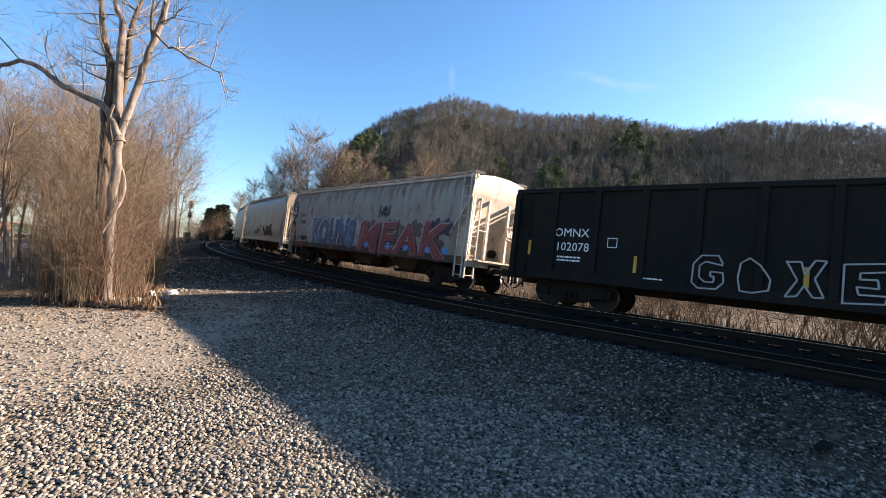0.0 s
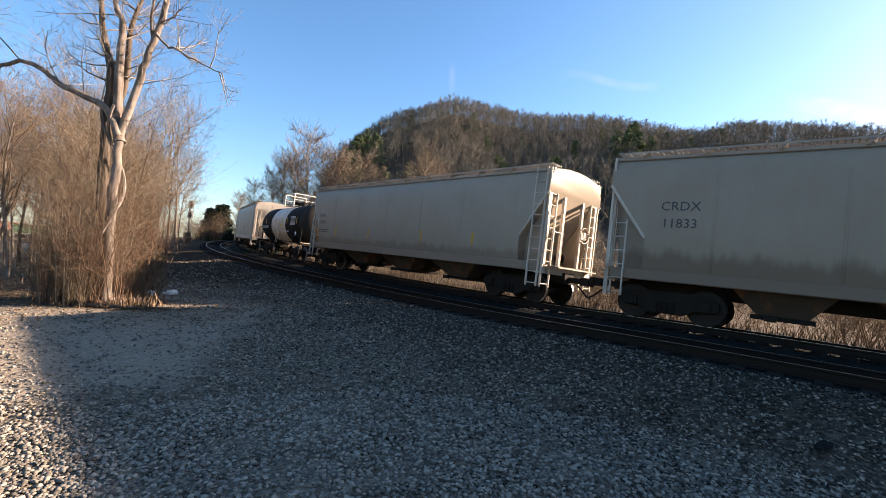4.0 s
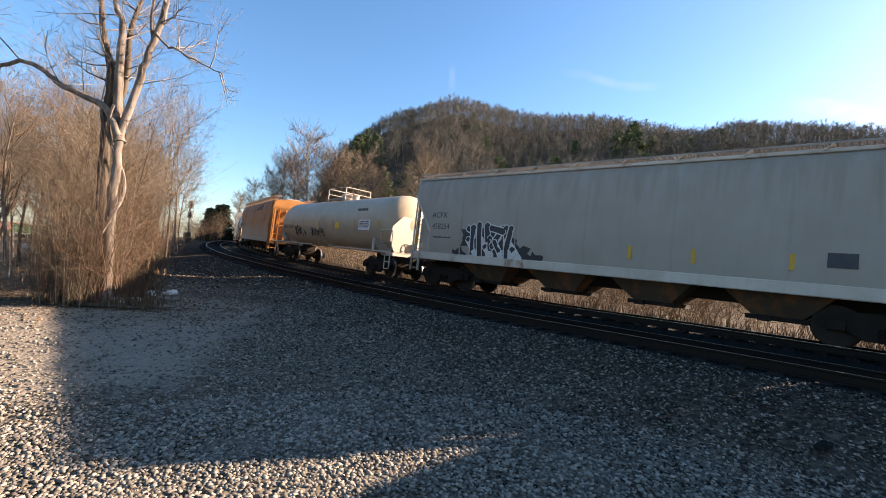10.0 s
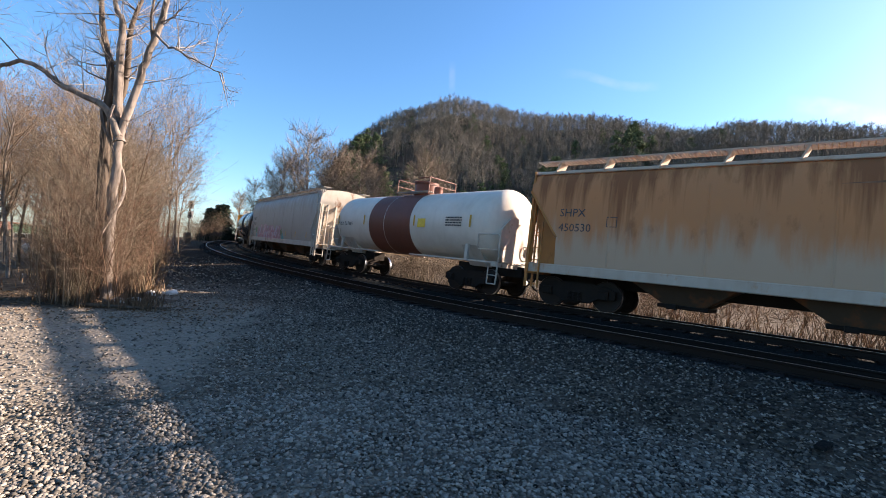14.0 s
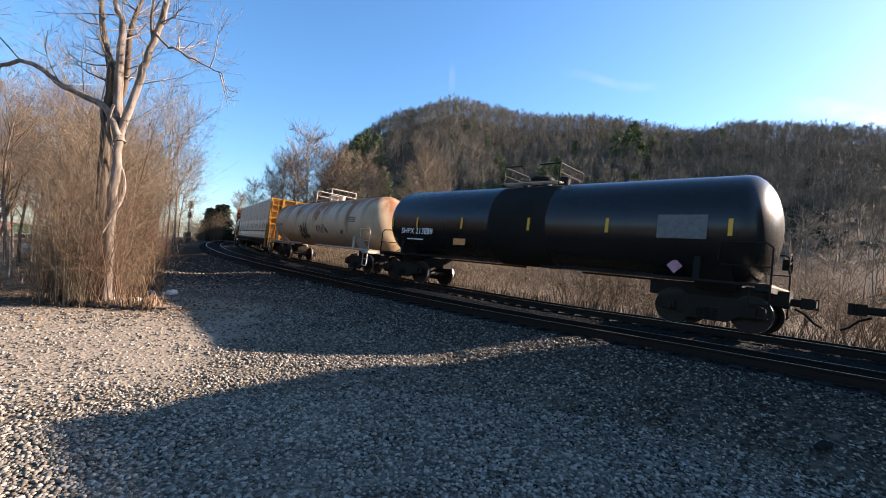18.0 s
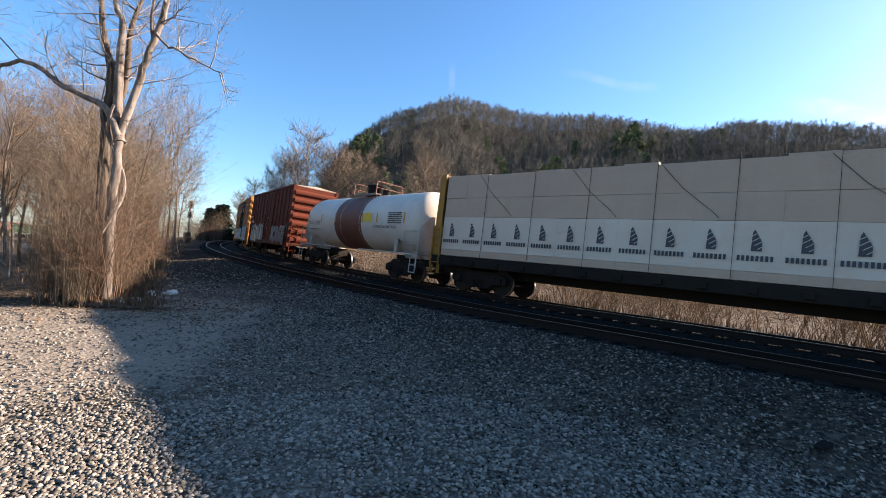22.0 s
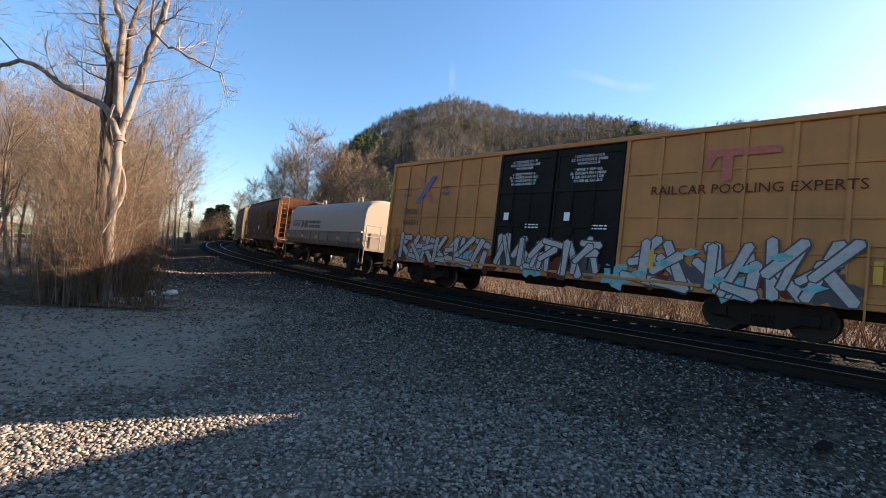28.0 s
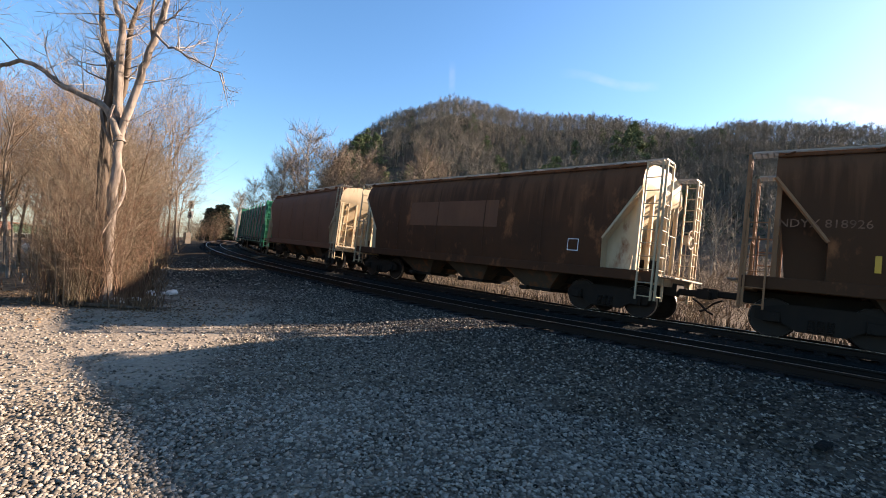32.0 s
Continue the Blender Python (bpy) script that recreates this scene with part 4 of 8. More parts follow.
# ---------------------------------------------------------------- tank car
def tank_car(label, front, rear, tank_mat, frame_mat, radius=1.42, zc=2.62, bands=(), top="rail", end_cap=None, over=0.38, dome_mat=None, dish=0.52, truck_in=1.95, shield=None, rail_mat=None, rungs=False):
    car, half = start_car("tank_car", label, front, rear, truck_in)
    tl = half - over
    head = dish * radius
    full = [(-tl, 0.02)]
    for k in range(1, 11):
        a = math.pi / 2 * k / 10
        full.append((-tl + head * (1 - math.cos(a)), radius * math.sin(a)))
    for x in (-tl / 2, 0.0, tl / 2):
        full.append((x, radius))
    full += [(-x, r) for x, r in reversed(full[:11])]
    part("tank", Mesh().lathe_x(full, 0, zc, 48), tank_mat, car, "", 50)
    for x0, x1, m in bands:
        part("painted_band", Mesh().lathe_x([(x0, radius + 0.004), (x1, radius + 0.004)], 0, zc, 48, False), m, car, "", 60)
    if end_cap:
        for sgn in (-1, 1):
            rim = [(sgn * (abs(x) + 0.004), r + 0.003) for x, r in full[:11]]
            part("tank_head", Mesh().lathe_x(rim if sgn < 0 else list(reversed(rim)), 0, zc, 48, False), end_cap, car, "dusty dished tank end", 50)
    # weld rings
    wr = Mesh()
    for x in np.linspace(-tl + head + 0.1, tl - head - 0.1, 6):
        wr.lathe_x([(x - 0.02, radius + 0.001), (x, radius + 0.008), (x + 0.02, radius + 0.001)], 0, zc, 48, False)
    pieces("weld_ring", wr, tank_mat, car, "", 60)
    # stub sills, saddles, platforms and rails at each end
    for sgn in (-1, 1):
        a, b = sgn * (half - 3.3), sgn * (half - 0.05)
        part("stub_sill", Mesh().cbox(min(a, b), max(a, b), -0.3, 0.3, 0.72, 1.12, 0.03), UNDER, car)
        sad = Mesh()
        cx = sgn * (half - truck_in)
        arc = [(-1.15 + 2.3 * k / 12) for k in range(13)]
        poly = [(y, zc - math.sqrt(max(0, (radius + 0.01) ** 2 - y * y))) for y in arc]
        rings = []
        for x in (cx - 0.45, cx + 0.45):
            rings.append([(x, y, z) for y, z in poly] + [(x, 0.55, 1.0), (x, -0.55, 1.0)])
        sad.loft(rings, True)
        part("saddle", sad, frame_mat, car)
        pl = Mesh()
        xe = sgn * (half - 0.28)
        for q in range(5):
            gx = xe - sgn * q * 0.07
            pl.box(gx - 0.012, gx + 0.012, -1.38, 1.38, 1.16, 1.20)
        part("end_platform", pl, GALV, car)
        part("end_beam", Mesh().cbox(min(xe, xe - sgn * 0.3), max(xe, xe - sgn * 0.3), -1.4, 1.4, 1.02, 1.15, 0.02), frame_mat, car)
        for sg in (-1, 1):
            hr = Mesh().tube([(xe, sg * 1.38, 0.55), (xe, sg * 1.38, 2.05), (xe - sgn * 0.12, sg * 1.38, 2.15), (sgn * (half - 1.35), sg * 1.38, 2.15), (sgn * (half - 1.4), sg * 1.3, 1.7)], 0.022)
            hr.rod((xe, sg * 1.38, 1.6), (sgn * (half - 1.3), sg * 1.38, 1.6), 0.016)
            part("handrail", hr, frame_mat, car)
            st = Mesh().tube([(xe, sg * 1.4, 1.05), (xe, sg * 1.4, 0.42), (xe - sgn * 0.4, sg * 1.4, 0.42), (xe - sgn * 0.4, sg * 1.4, 1.05)], 0.022)
            st.rod((xe, sg * 1.4, 0.72), (xe - sgn * 0.4, sg * 1.4, 0.72), 0.018)
            part("step", st, frame_mat, car)
            # walkway along the tank's flank and its brackets
            wk = Mesh().box(min(sgn * 1.2, xe), max(sgn * 1.2, xe), sg * 1.40 - 0.03, sg * 1.40 + 0.03, 1.14, 1.2)
            wk.box(min(sgn * (half - 1.9), sgn * (half - 1.75)), max(sgn * (half - 1.9), sgn * (half - 1.75)), sg * 1.40 - 0.04, sg * 1.40 + 0.04, 1.15, 1.75)
            part("side_walkway", wk, frame_mat, car)
        if shield:
            xs = sgn * (tl - 0.04)
            plate = [(-1.0, 1.22), (1.0, 1.22), (1.24, 1.7), (1.2, 2.35), (0.7, 2.85), (-0.7, 2.85), (-1.2, 2.35), (-1.24, 1.7)]
            part("head_shield", Mesh().loft([[(x, y, z) for y, z in plate] for x in (xs - 0.02, xs + 0.02)]), shield, car, "steel half shield over the tank end")
        truck(car, sgn * (half - truck_in))
        coupler(car, sgn * (half + 0.15), sgn)
    brake_wheel(car, half - 0.2, 0.7, 1.85, frame_mat)
    dm, rm = dome_mat or frame_mat, rail_mat or frame_mat
    # manway, valves and the railed platform on top
    ztop = zc + radius
    wide_top = 0.36 if dome_mat is None else 0.52
    high = 0.22 if dome_mat is None else 0.46
    part("manway", Mesh().lathe_z([(ztop - 0.1, wide_top), (ztop + high, wide_top), (ztop + high + 0.02, wide_top + 0.06), (ztop + high + 0.1, wide_top + 0.06), (ztop + high + 0.16, wide_top * 0.55)], 0.0, 0.0, 20), dm, car, "", 40)
    part("valve_housing", Mesh().lathe_z([(ztop - 0.1, 0.2), (ztop + 0.3, 0.2), (ztop + 0.34, 0.12)], 0.9, 0.0, 12), dm, car, "", 40)
    part("vent_pipe", Mesh().lathe_z([(ztop - 0.1, 0.1), (ztop + 0.25, 0.1)], -0.8, 0.15, 10), dm, car, "", 40)
    plat = Mesh()
    for sg in (-1, 1):
        for q in range(4):
            y = sg * (0.5 + 0.1 * q)
            plat.box(-1.15, 1.15, y - 0.02, y + 0.02, ztop - 0.02, ztop + 0.02)
    part("top_platform", plat, GALV, car)
    if top in ("rail", "tall"):
        hh = 0.62 if top == "rail" else 0.85
        for sgn in (-1, 1):
            rl = Mesh().tube([(sgn * 1.15, -0.78, ztop - 0.1), (sgn * 1.15, -0.78, ztop + hh), (sgn * 1.15, 0.78, ztop + hh), (sgn * 1.15, 0.78, ztop - 0.1)], 0.026 if top == "rail" else 0.036)
            rl.rod((sgn * 1.15, -0.78, ztop + hh / 2), (sgn * 1.15, 0.78, ztop + hh / 2), 0.02)
            rl.rod((sgn * 1.15, -0.78, ztop + hh), (sgn * 0.35, -0.80, ztop + hh), 0.022)
            part("top_railing", rl, rm, car)
    if rungs:
        lad = Mesh()
        for k in range(9):
            a0, a1 = math.pi * (0.93 - 0.055 * k), math.pi * (0.93 - 0.055 * (k + 1))
            for dx in (-0.22, 0.22):
                lad.rod((dx, -(radius + 0.08) * math.sin(a0), zc + (radius + 0.08) * math.cos(a0)), (dx, -(radius + 0.08) * math.sin(a1), zc + (radius + 0.08) * math.cos(a1)), 0.016, 5)
            lad.rod((-0.22, -(radius + 0.08) * math.sin(a0), zc + (radius + 0.08) * math.cos(a0)), (0.22, -(radius + 0.08) * math.sin(a0), zc + (radius + 0.08) * math.cos(a0)), 0.014, 5)
        for dx in (-0.22, 0.22):
            lad.rod((dx, -1.38, 1.05), (dx, -(radius + 0.08) * math.sin(math.pi * 0.6), zc - 0.45), 0.016, 5)
        part("ladder", lad, tank_mat, car)

    def skin(z):
        return -math.sqrt(max(0.01, radius ** 2 - (z - zc) ** 2)) - 0.012
    return car, half, skin


# ---------------------------------------------------------------- box car
def box_car(label, front, rear, side, trim, door_mat, roof_mat, top=5.0, bottom=1.05, door=(-2.4, 2.4), leaves=2, grid=False, end_mat=None, pitch=1.05):
    car, half = start_car("box_car", label, front, rear, 2.6)
    L = half - 0.25
    w = 1.5
    end_mat = end_mat or side
    for sg in (-1, 1):
        y0, y1 = sorted((sg * (w - 0.05), sg * (w - 0.11)))
        for xa, xb in ((-L, door[0]), (door[1], L)):
            part("side_wall", Mesh().box(xa, xb, y0, y1, bottom, top - 0.08), side, car)
        posts = Mesh()
        for xa, xb in ((-L, door[0]), (door[1], L)):
            n = max(2, round((xb - xa) / pitch))
            for k in range(n + 1):
                x = xa + (xb - xa) * k / n
                x = min(max(x, xa + 0.05), xb - 0.05)
                posts.cbox(x - 0.05, x + 0.05, sg * (w - 0.045) - 0.045, sg * (w - 0.045) + 0.045, bottom, top - 0.1, 0.015)
        pieces("side_post", posts, side, car)
        if grid:
            ribs = Mesh()
            for z in (bottom + 0.95, bottom + 1.75, bottom + 2.95, ):
                for xa, xb in ((-L, door[0]), (door[1], L)):
                    ribs.cbox(xa + 0.03, xb - 0.03, sg * (w - 0.047) - 0.03, sg * (w - 0.047) + 0.03, z - 0.03, z + 0.03, 0.01)
            pieces("side_rib", ribs, side, car)
        part("side_sill", Mesh().cbox(-L, L, sg * (w - 0.06) - 0.06, sg * (w - 0.06) + 0.06, bottom - 0.16, bottom + 0.10, 0.015), trim, car)
        part("roof_rail", Mesh().cbox(-L, L, sg * (w - 0.02) - 0.05, sg * (w - 0.02) + 0.05, top - 0.12, top + 0.02, 0.02), trim, car)
        dw = (door[1] - door[0]) / leaves
        for k in range(leaves):
            xa, xb = door[0] + k * dw + 0.02, door[0] + (k + 1) * dw - 0.02
            d = part("door", Mesh().cbox(xa, xb, *sorted((sg * (w - 0.02), sg * (w - 0.10))), bottom + 0.08, top - 0.16, 0.02), door_mat, car)
            fr = Mesh()
            for z in np.linspace(bottom + 0.3, top - 0.35, 4):
                fr.cbox(xa + 0.06, xb - 0.06, *sorted((sg * (w - 0.02), sg * (w + 0.02))), z - 0.04, z + 0.04, 0.01)
            for x in (xa + 0.06, xb - 0.06):
                fr.cbox(x - 0.04, x + 0.04, *sorted((sg * (w - 0.02), sg * (w + 0.018))), bottom + 0.1, top - 0.18, 0.01)
            part("door_frame", fr, door_mat, d)
            bar = Mesh().rod((xa + dw * 0.3, sg * (w + 0.035), bottom + 0.15), (xa + dw * 0.3, sg * (w + 0.035), top - 0.3), 0.022, 6)
            bar.rod((xa + dw * 0.62, sg * (w + 0.035), bottom + 0.15), (xa + dw * 0.62, sg * (w + 0.035), top - 0.3), 0.022, 6)
            bar.lathe_y(sorted([(sg * (w + 0.02), 0.14), (sg * (w + 0.05), 0.14)]), xa + dw * 0.3, bottom + 1.3, 12)
            part("lock_bar", bar, door_mat, d)
        part("door_track", Mesh().cbox(door[0] - 2.2, door[1] + 2.2, sg * (w + 0.01) - 0.03, sg * (w + 0.01) + 0.03, bottom - 0.02, bottom + 0.06, 0.01), trim, car)
    # roof with cross ribs
    rf = Mesh().loft([[(x, -w + 0.03, top - 0.02), (x, 0, top + 0.10), (x, w - 0.03, top - 0.02), (x, w - 0.03, top - 0.07), (x, -w + 0.03, top - 0.07)] for x in (-L, L)])
    x = -L + 0.6
    while x < L - 0.3:
        rf.loft([[(x + q, -w + 0.05, top - 0.01), (x + q, 0, top + 0.13), (x + q, w - 0.05, top - 0.01)] for q in (-0.04, 0.04)], False, False)
        x += 1.2
    part("roof", rf, roof_mat, car)
    part("floor", Mesh().box(-L, L, -w + 0.1, w - 0.1, bottom - 0.06, bottom + 0.02), UNDER, car)
    part("center_sill", Mesh().cbox(-half + 0.1, half - 0.1, -0.28, 0.28, 0.62, 1.0, 0.03), UNDER, car)
    for sgn in (-1, 1):
        xe = sgn * L
        part("end_wall", Mesh().box(min(xe, xe - sgn * 0.06), max(xe, xe - sgn * 0.06), -w + 0.03, w - 0.03, bottom - 0.05, top - 0.03), end_mat, car)
        cor = Mesh()
        n = 7
        for k in range(n):
            z = bottom + 0.35 + (top - bottom - 0.85) * k / (n - 1)
            cor.loft([[(xe, y, z - 0.19), (xe + sgn * 0.10, y, z - 0.10), (xe + sgn * 0.12, y, z), (xe + sgn * 0.10, y, z + 0.10), (xe, y, z + 0.19)] for y in (-w + 0.12, w - 0.12)], True)
        pieces("end_corrugation", cor, end_mat, car)
        cp = Mesh()
        for y in (-w + 0.05, w - 0.05):
            cp.cbox(min(xe - sgn * 0.05, xe + sgn * 0.04), max(xe - sgn * 0.05, xe + sgn * 0.04), y - 0.07, y + 0.07, bottom - 0.15, top - 0.02, 0.02)
        pieces("corner_post", cp, end_mat, car)
        for sg in (-1, 1):
            ladder(car, xe + sgn * 0.13, sg * 1.15, bottom - 0.5, bottom + 1.35, end_mat, 0.42, "y")
            ladder(car, xe - sgn * 0.4, sg * (w + 0.03), bottom - 0.5, bottom + 1.25, side, 0.42, "x")
        part("end_platform", Mesh().box(min(xe, xe + sgn * 0.3), max(xe, xe + sgn * 0.3), -0.9, 0.9, bottom - 0.12, bottom - 0.08), GALV, car)
        truck(car, sgn * (half - 2.6))
        coupler(car, sgn * (half + 0.2), sgn)
    brake_wheel(car, L + 0.26, 0.55, bottom + 1.0, end_mat)
    bc = Mesh().lathe_x([(-1.2, 0.2), (0.2, 0.2)], -0.6, 0.75, 14).cbox(0.8, 2.0, -0.9, -0.4, 0.6, 0.95, 0.04)
    part("brake_cylinder", bc, UNDER, car)
    return car, half


# ---------------------------------------------------------------- gondola
def gondola(label, front, rear, mat, trim, top=3.6, bottom=1.02):
    car, half = start_car("gondola_car", label, front, rear, 2.2)
    L, w = half - 0.2, 1.53
    for sg in (-1, 1):
        part("side_wall", Mesh().box(-L, L, *sorted((sg * (w - 0.06), sg * (w - 0.10))), bottom, top), mat, car)
        posts = Mesh()
        n = 11
        for k in range(n + 1):
            x = -L + 0.08 + (2 * L - 0.16) * k / n
            posts.cbox(x - 0.085, x + 0.085, sg * (w - 0.03) - 0.05, sg * (w - 0.03) + 0.05, bottom - 0.05, top - 0.06, 0.02)
        pieces("side_post", posts, mat, car)
        part("top_chord", Mesh().cbox(-L, L, sg * (w - 0.06) - 0.07, sg * (w - 0.06) + 0.07, top - 0.10, top + 0.05, 0.02), mat, car)
        part("side_sill", Mesh().cbox(-L, L, sg * (w - 0.06) - 0.07, sg * (w - 0.06) + 0.07, bottom - 0.22, bottom + 0.06, 0.02), mat, car)
        for sgn in (-1, 1):
            ladder(car, sgn * (L - 0.35), sg * (w + 0.04), bottom - 0.55, top - 0.2, mat, 0.42, "x")
    for sgn in (-1, 1):
        xe = sgn * L
        part("end_wall", Mesh().box(min(xe, xe - sgn * 0.06), max(xe, xe - sgn * 0.06), -w + 0.1, w - 0.1, bottom, top), mat, car)
        rb = Mesh()
        for z in np.linspace(bottom + 0.3, top - 0.1, 5):
            rb.cbox(min(xe, xe + sgn * 0.1), max(xe, xe + sgn * 0.1), -w + 0.12, w - 0.12, z - 0.07, z + 0.07, 0.02)
        pieces("end_rib", rb, mat, car)
        ladder(car, xe + sgn * 0.14, -1.1, bottom - 0.5, top - 0.1, mat, 0.42, "y")
        truck(car, sgn * (half - 2.2))
        coupler(car, sgn * (half + 0.18), sgn)
    part("floor", Mesh().box(-L, L, -w + 0.1, w - 0.1, bottom - 0.08, bottom + 0.02), mat, car)
    part("center_sill", Mesh().cbox(-half + 0.1, half - 0.1, -0.28, 0.28, 0.62, 0.98, 0.03), UNDER, car)
    return car, half


# ---------------------------------------------------------------- lumber car with bulkheads
def lumber_car(label, front, rear, frame_mat, load_a, load_b, strap, top=4.42, deck=1.25, sill_mat=None):
    car, half = start_car("lumber_car", label, front, rear, 2.4)
    L = half - 0.25
    w = 1.42
    part("deck", Mesh().cbox(-L, L, -w, w, deck - 0.16, deck, 0.02), UNDER, car)
    for sg in (-1, 1):
        part("side_sill", Mesh().cbox(-L, L, sg * (w - 0.05) - 0.06, sg * (w - 0.05) + 0.06, deck - 0.36, deck - 0.1, 0.02), sill_mat or frame_mat, car)
        wn_ = Mesh()
        x = -L + 1.0
        while x < L - 0.8:
            wn_.cbox(x - 0.09, x + 0.09, sg * (w + 0.02) - 0.07, sg * (w + 0.02) + 0.07, deck - 0.3, deck - 0.12, 0.03)
            x += 1.06
        pieces("tie_down_winch", wn_, UNDER, car)
    part("center_sill", Mesh().cbox(-half + 0.1, half - 0.1, -0.3, 0.3, 0.62, deck - 0.1, 0.03), UNDER, car)
    for sgn in (-1, 1):
        xe = sgn * (L - 0.05)
        xi = xe - sgn * 0.32
        b = part("bulkhead", Mesh().box(min(xi, xi + sgn * 0.05), max(xi, xi + sgn * 0.05), -w, w, deck, top - 0.02), frame_mat, car)
        posts = Mesh()
        for y in (-w + 0.09, -0.48, 0.48, w - 0.09):
            posts.prism([(xi, deck), (xe + sgn * 0.05, deck), (xe - sgn * 0.08, top), (xi, top)], y - 0.07, y + 0.07)
        pieces("bulkhead_post", posts, frame_mat, b)
        ribs = Mesh()
        for z in np.linspace(deck + 0.2, top - 0.06, 7):
            ribs.cbox(min(xi, xi + sgn * 0.22), max(xi, xi + sgn * 0.22), -w + 0.05, w - 0.05, z - 0.045, z + 0.045, 0.01)
        pieces("bulkhead_rib", ribs, frame_mat, b)
        ladder(car, xe + sgn * 0.05, -w + 0.35, deck - 0.7, top - 0.1, frame_mat, 0.4, "y")
        truck(car, sgn * (half - 2.4))
        coupler(car, sgn * (half + 0.2), sgn)
        ladder(car, sgn * (L - 0.25), -w - 0.03, deck - 0.7, deck + 1.1, frame_mat, 0.4, "x")
    brake_wheel(car, L + 0.12, 0.7, deck + 0.9, frame_mat)
    return car, half, L, w


# ---------------------------------------------------------------- coil car
def coil_car(label, front, rear, hood_mat, body_mat, top=3.75, bottom=1.12):
    car, half = start_car("coil_car", label, front, rear, 1.65)
    L = half - 0.3
    w = 1.42
    ring = []
    for y, z in [(-w, 2.0), (-w + 0.01, 3.0), (-w + 0.10, 3.32), (-w + 0.34, 3.58), (-0.55, top - 0.04), (0, top), (0.55, top - 0.04), (w - 0.34, 3.58), (w - 0.10, 3.32), (w - 0.01, 3.0), (w, 2.0)]:
        ring.append((y, z))
    rings = []
    H = half - 0.6
    H1 = H + 0.1
    for x, k in ((-H, 0.93), (-H + 0.08, 0.98), (-H + 0.2, 1.0), (0, 1.0), (H1 - 0.2, 1.0), (H1 - 0.08, 0.98), (H1, 0.93)):
        rings.append([(x, y * k, 2.0 + (z - 2.0) * k) for y, z in ring])
    h = part("hood", Mesh().loft(rings), hood_mat, car, "pale grey rounded steel hood", 35)
    part("hood_rim", Mesh().cbox(-H + 0.02, H1 - 0.02, -w - 0.04, w + 0.04, 1.95, 2.05, 0.02), hood_mat, h)
    for x in (-L * 0.45, L * 0.45):
        lug = Mesh().tube([(x - 0.3, -0.3, top - 0.05), (x - 0.2, -0.3, top + 0.25), (x + 0.2, -0.3, top + 0.25), (x + 0.3, -0.3, top - 0.05)], 0.04)
        part("lifting_lug", lug, hood_mat, h)
    trough = Mesh().loft([[(x, -w, 1.95), (x, -w, 1.45), (x, -w + 0.12, 1.2), (x, w - 0.12, 1.2), (x, w, 1.45), (x, w, 1.95)] for x in (-L, L)])
    part("trough", trough, body_mat, car, "dirty grey riveted steel trough")
    ribs = Mesh()
    for x in np.linspace(-L + 0.3, L - 0.3, 9):
        for sg in (-1, 1):
            ribs.cbox(x - 0.05, x + 0.05, sg * w - 0.035, sg * w + 0.035, 1.3, 1.94, 0.01)
    pieces("trough_rib", ribs, body_mat, car)
    part("center_sill", Mesh().cbox(-half + 0.1, half - 0.1, -0.3, 0.3, 0.65, 1.22, 0.03), UNDER, car)
    for sgn in (-1, 1):
        xe = sgn * (half - 0.1)
        part("end_platform", Mesh().cbox(min(sgn * L, xe), max(sgn * L, xe), -1.4, 1.4, 1.12, 1.24, 0.02), body_mat, car)
        rl = Mesh()
        for y in (-1.38, -0.6, 0.6, 1.38):
            rl.rod((xe, y, 1.2), (xe, y, 2.35), 0.025)
        for z in (1.8, 2.35):
            rl.rod((xe, -1.38, z), (xe, -0.6, z), 0.022).rod((xe, 0.6, z), (xe, 1.38, z), 0.022)
        part("end_railing", rl, hood_mat, car, "white tubular railing")
        for sg in (-1, 1):
            st = Mesh().tube([(xe, sg * 1.42, 1.15), (xe, sg * 1.42, 0.5), (xe - sgn * 0.4, sg * 1.42, 0.5), (xe - sgn * 0.4, sg * 1.42, 1.15)], 0.022)
            part("step", st, body_mat, car)
        truck(car, sgn * (half - 1.65))
        coupler(car, sgn * (half + 0.2), sgn)
    brake_wheel(car, half - 0.02, 0.9, 1.9, hood_mat)
    return car, half, w


# ---------------------------------------------------------------- the train, from its front to its rear
BLK = paint("black_car_paint", (0.014, 0.014, 0.014), (0.04, 0.034, 0.028), 0.4, 0.72, seed=1)
BLK_MATTE = paint("matte_black_tank_paint", (0.012, 0.012, 0.012), (0.035, 0.03, 0.025), 0.35, 0.75, seed=2)
DUSTY_END = paint("dusty_tank_end_paint", (0.042, 0.035, 0.028), (0.025, 0.02, 0.017), 0.4, 0.6, seed=6)
HOPPER_END = paint("rusty_brown_end_paint", (0.30, 0.15, 0.075), (0.16, 0.08, 0.045), 0.45, 0.65, rust=0.2, seed=33)
BLK_GLOSS = paint("black_tank_paint", (0.013, 0.013, 0.014), (0.05, 0.045, 0.04), 0.2, 0.24, bump=0.01, seed=2)
BLK_GLOSS.node_tree.nodes["Principled BSDF"].inputs["Specular IOR Level"].default_value = 0.32
GREY_B = paint("weathered_grey_paint", (0.385, 0.360, 0.331), (0.20, 0.15, 0.11), 0.45, 0.6, rust=0.15, seed=3, runs=((0.22, 0.09, 0.04), 4.35, 1.9, 0.75))
GREY_C = paint("grey_paint_one", (0.34, 0.295, 0.245), (0.22, 0.165, 0.12), 0.3, 0.42, bump=0.02, seed=4, lower=((0.20, 0.135, 0.09), 1.75, 0.4))
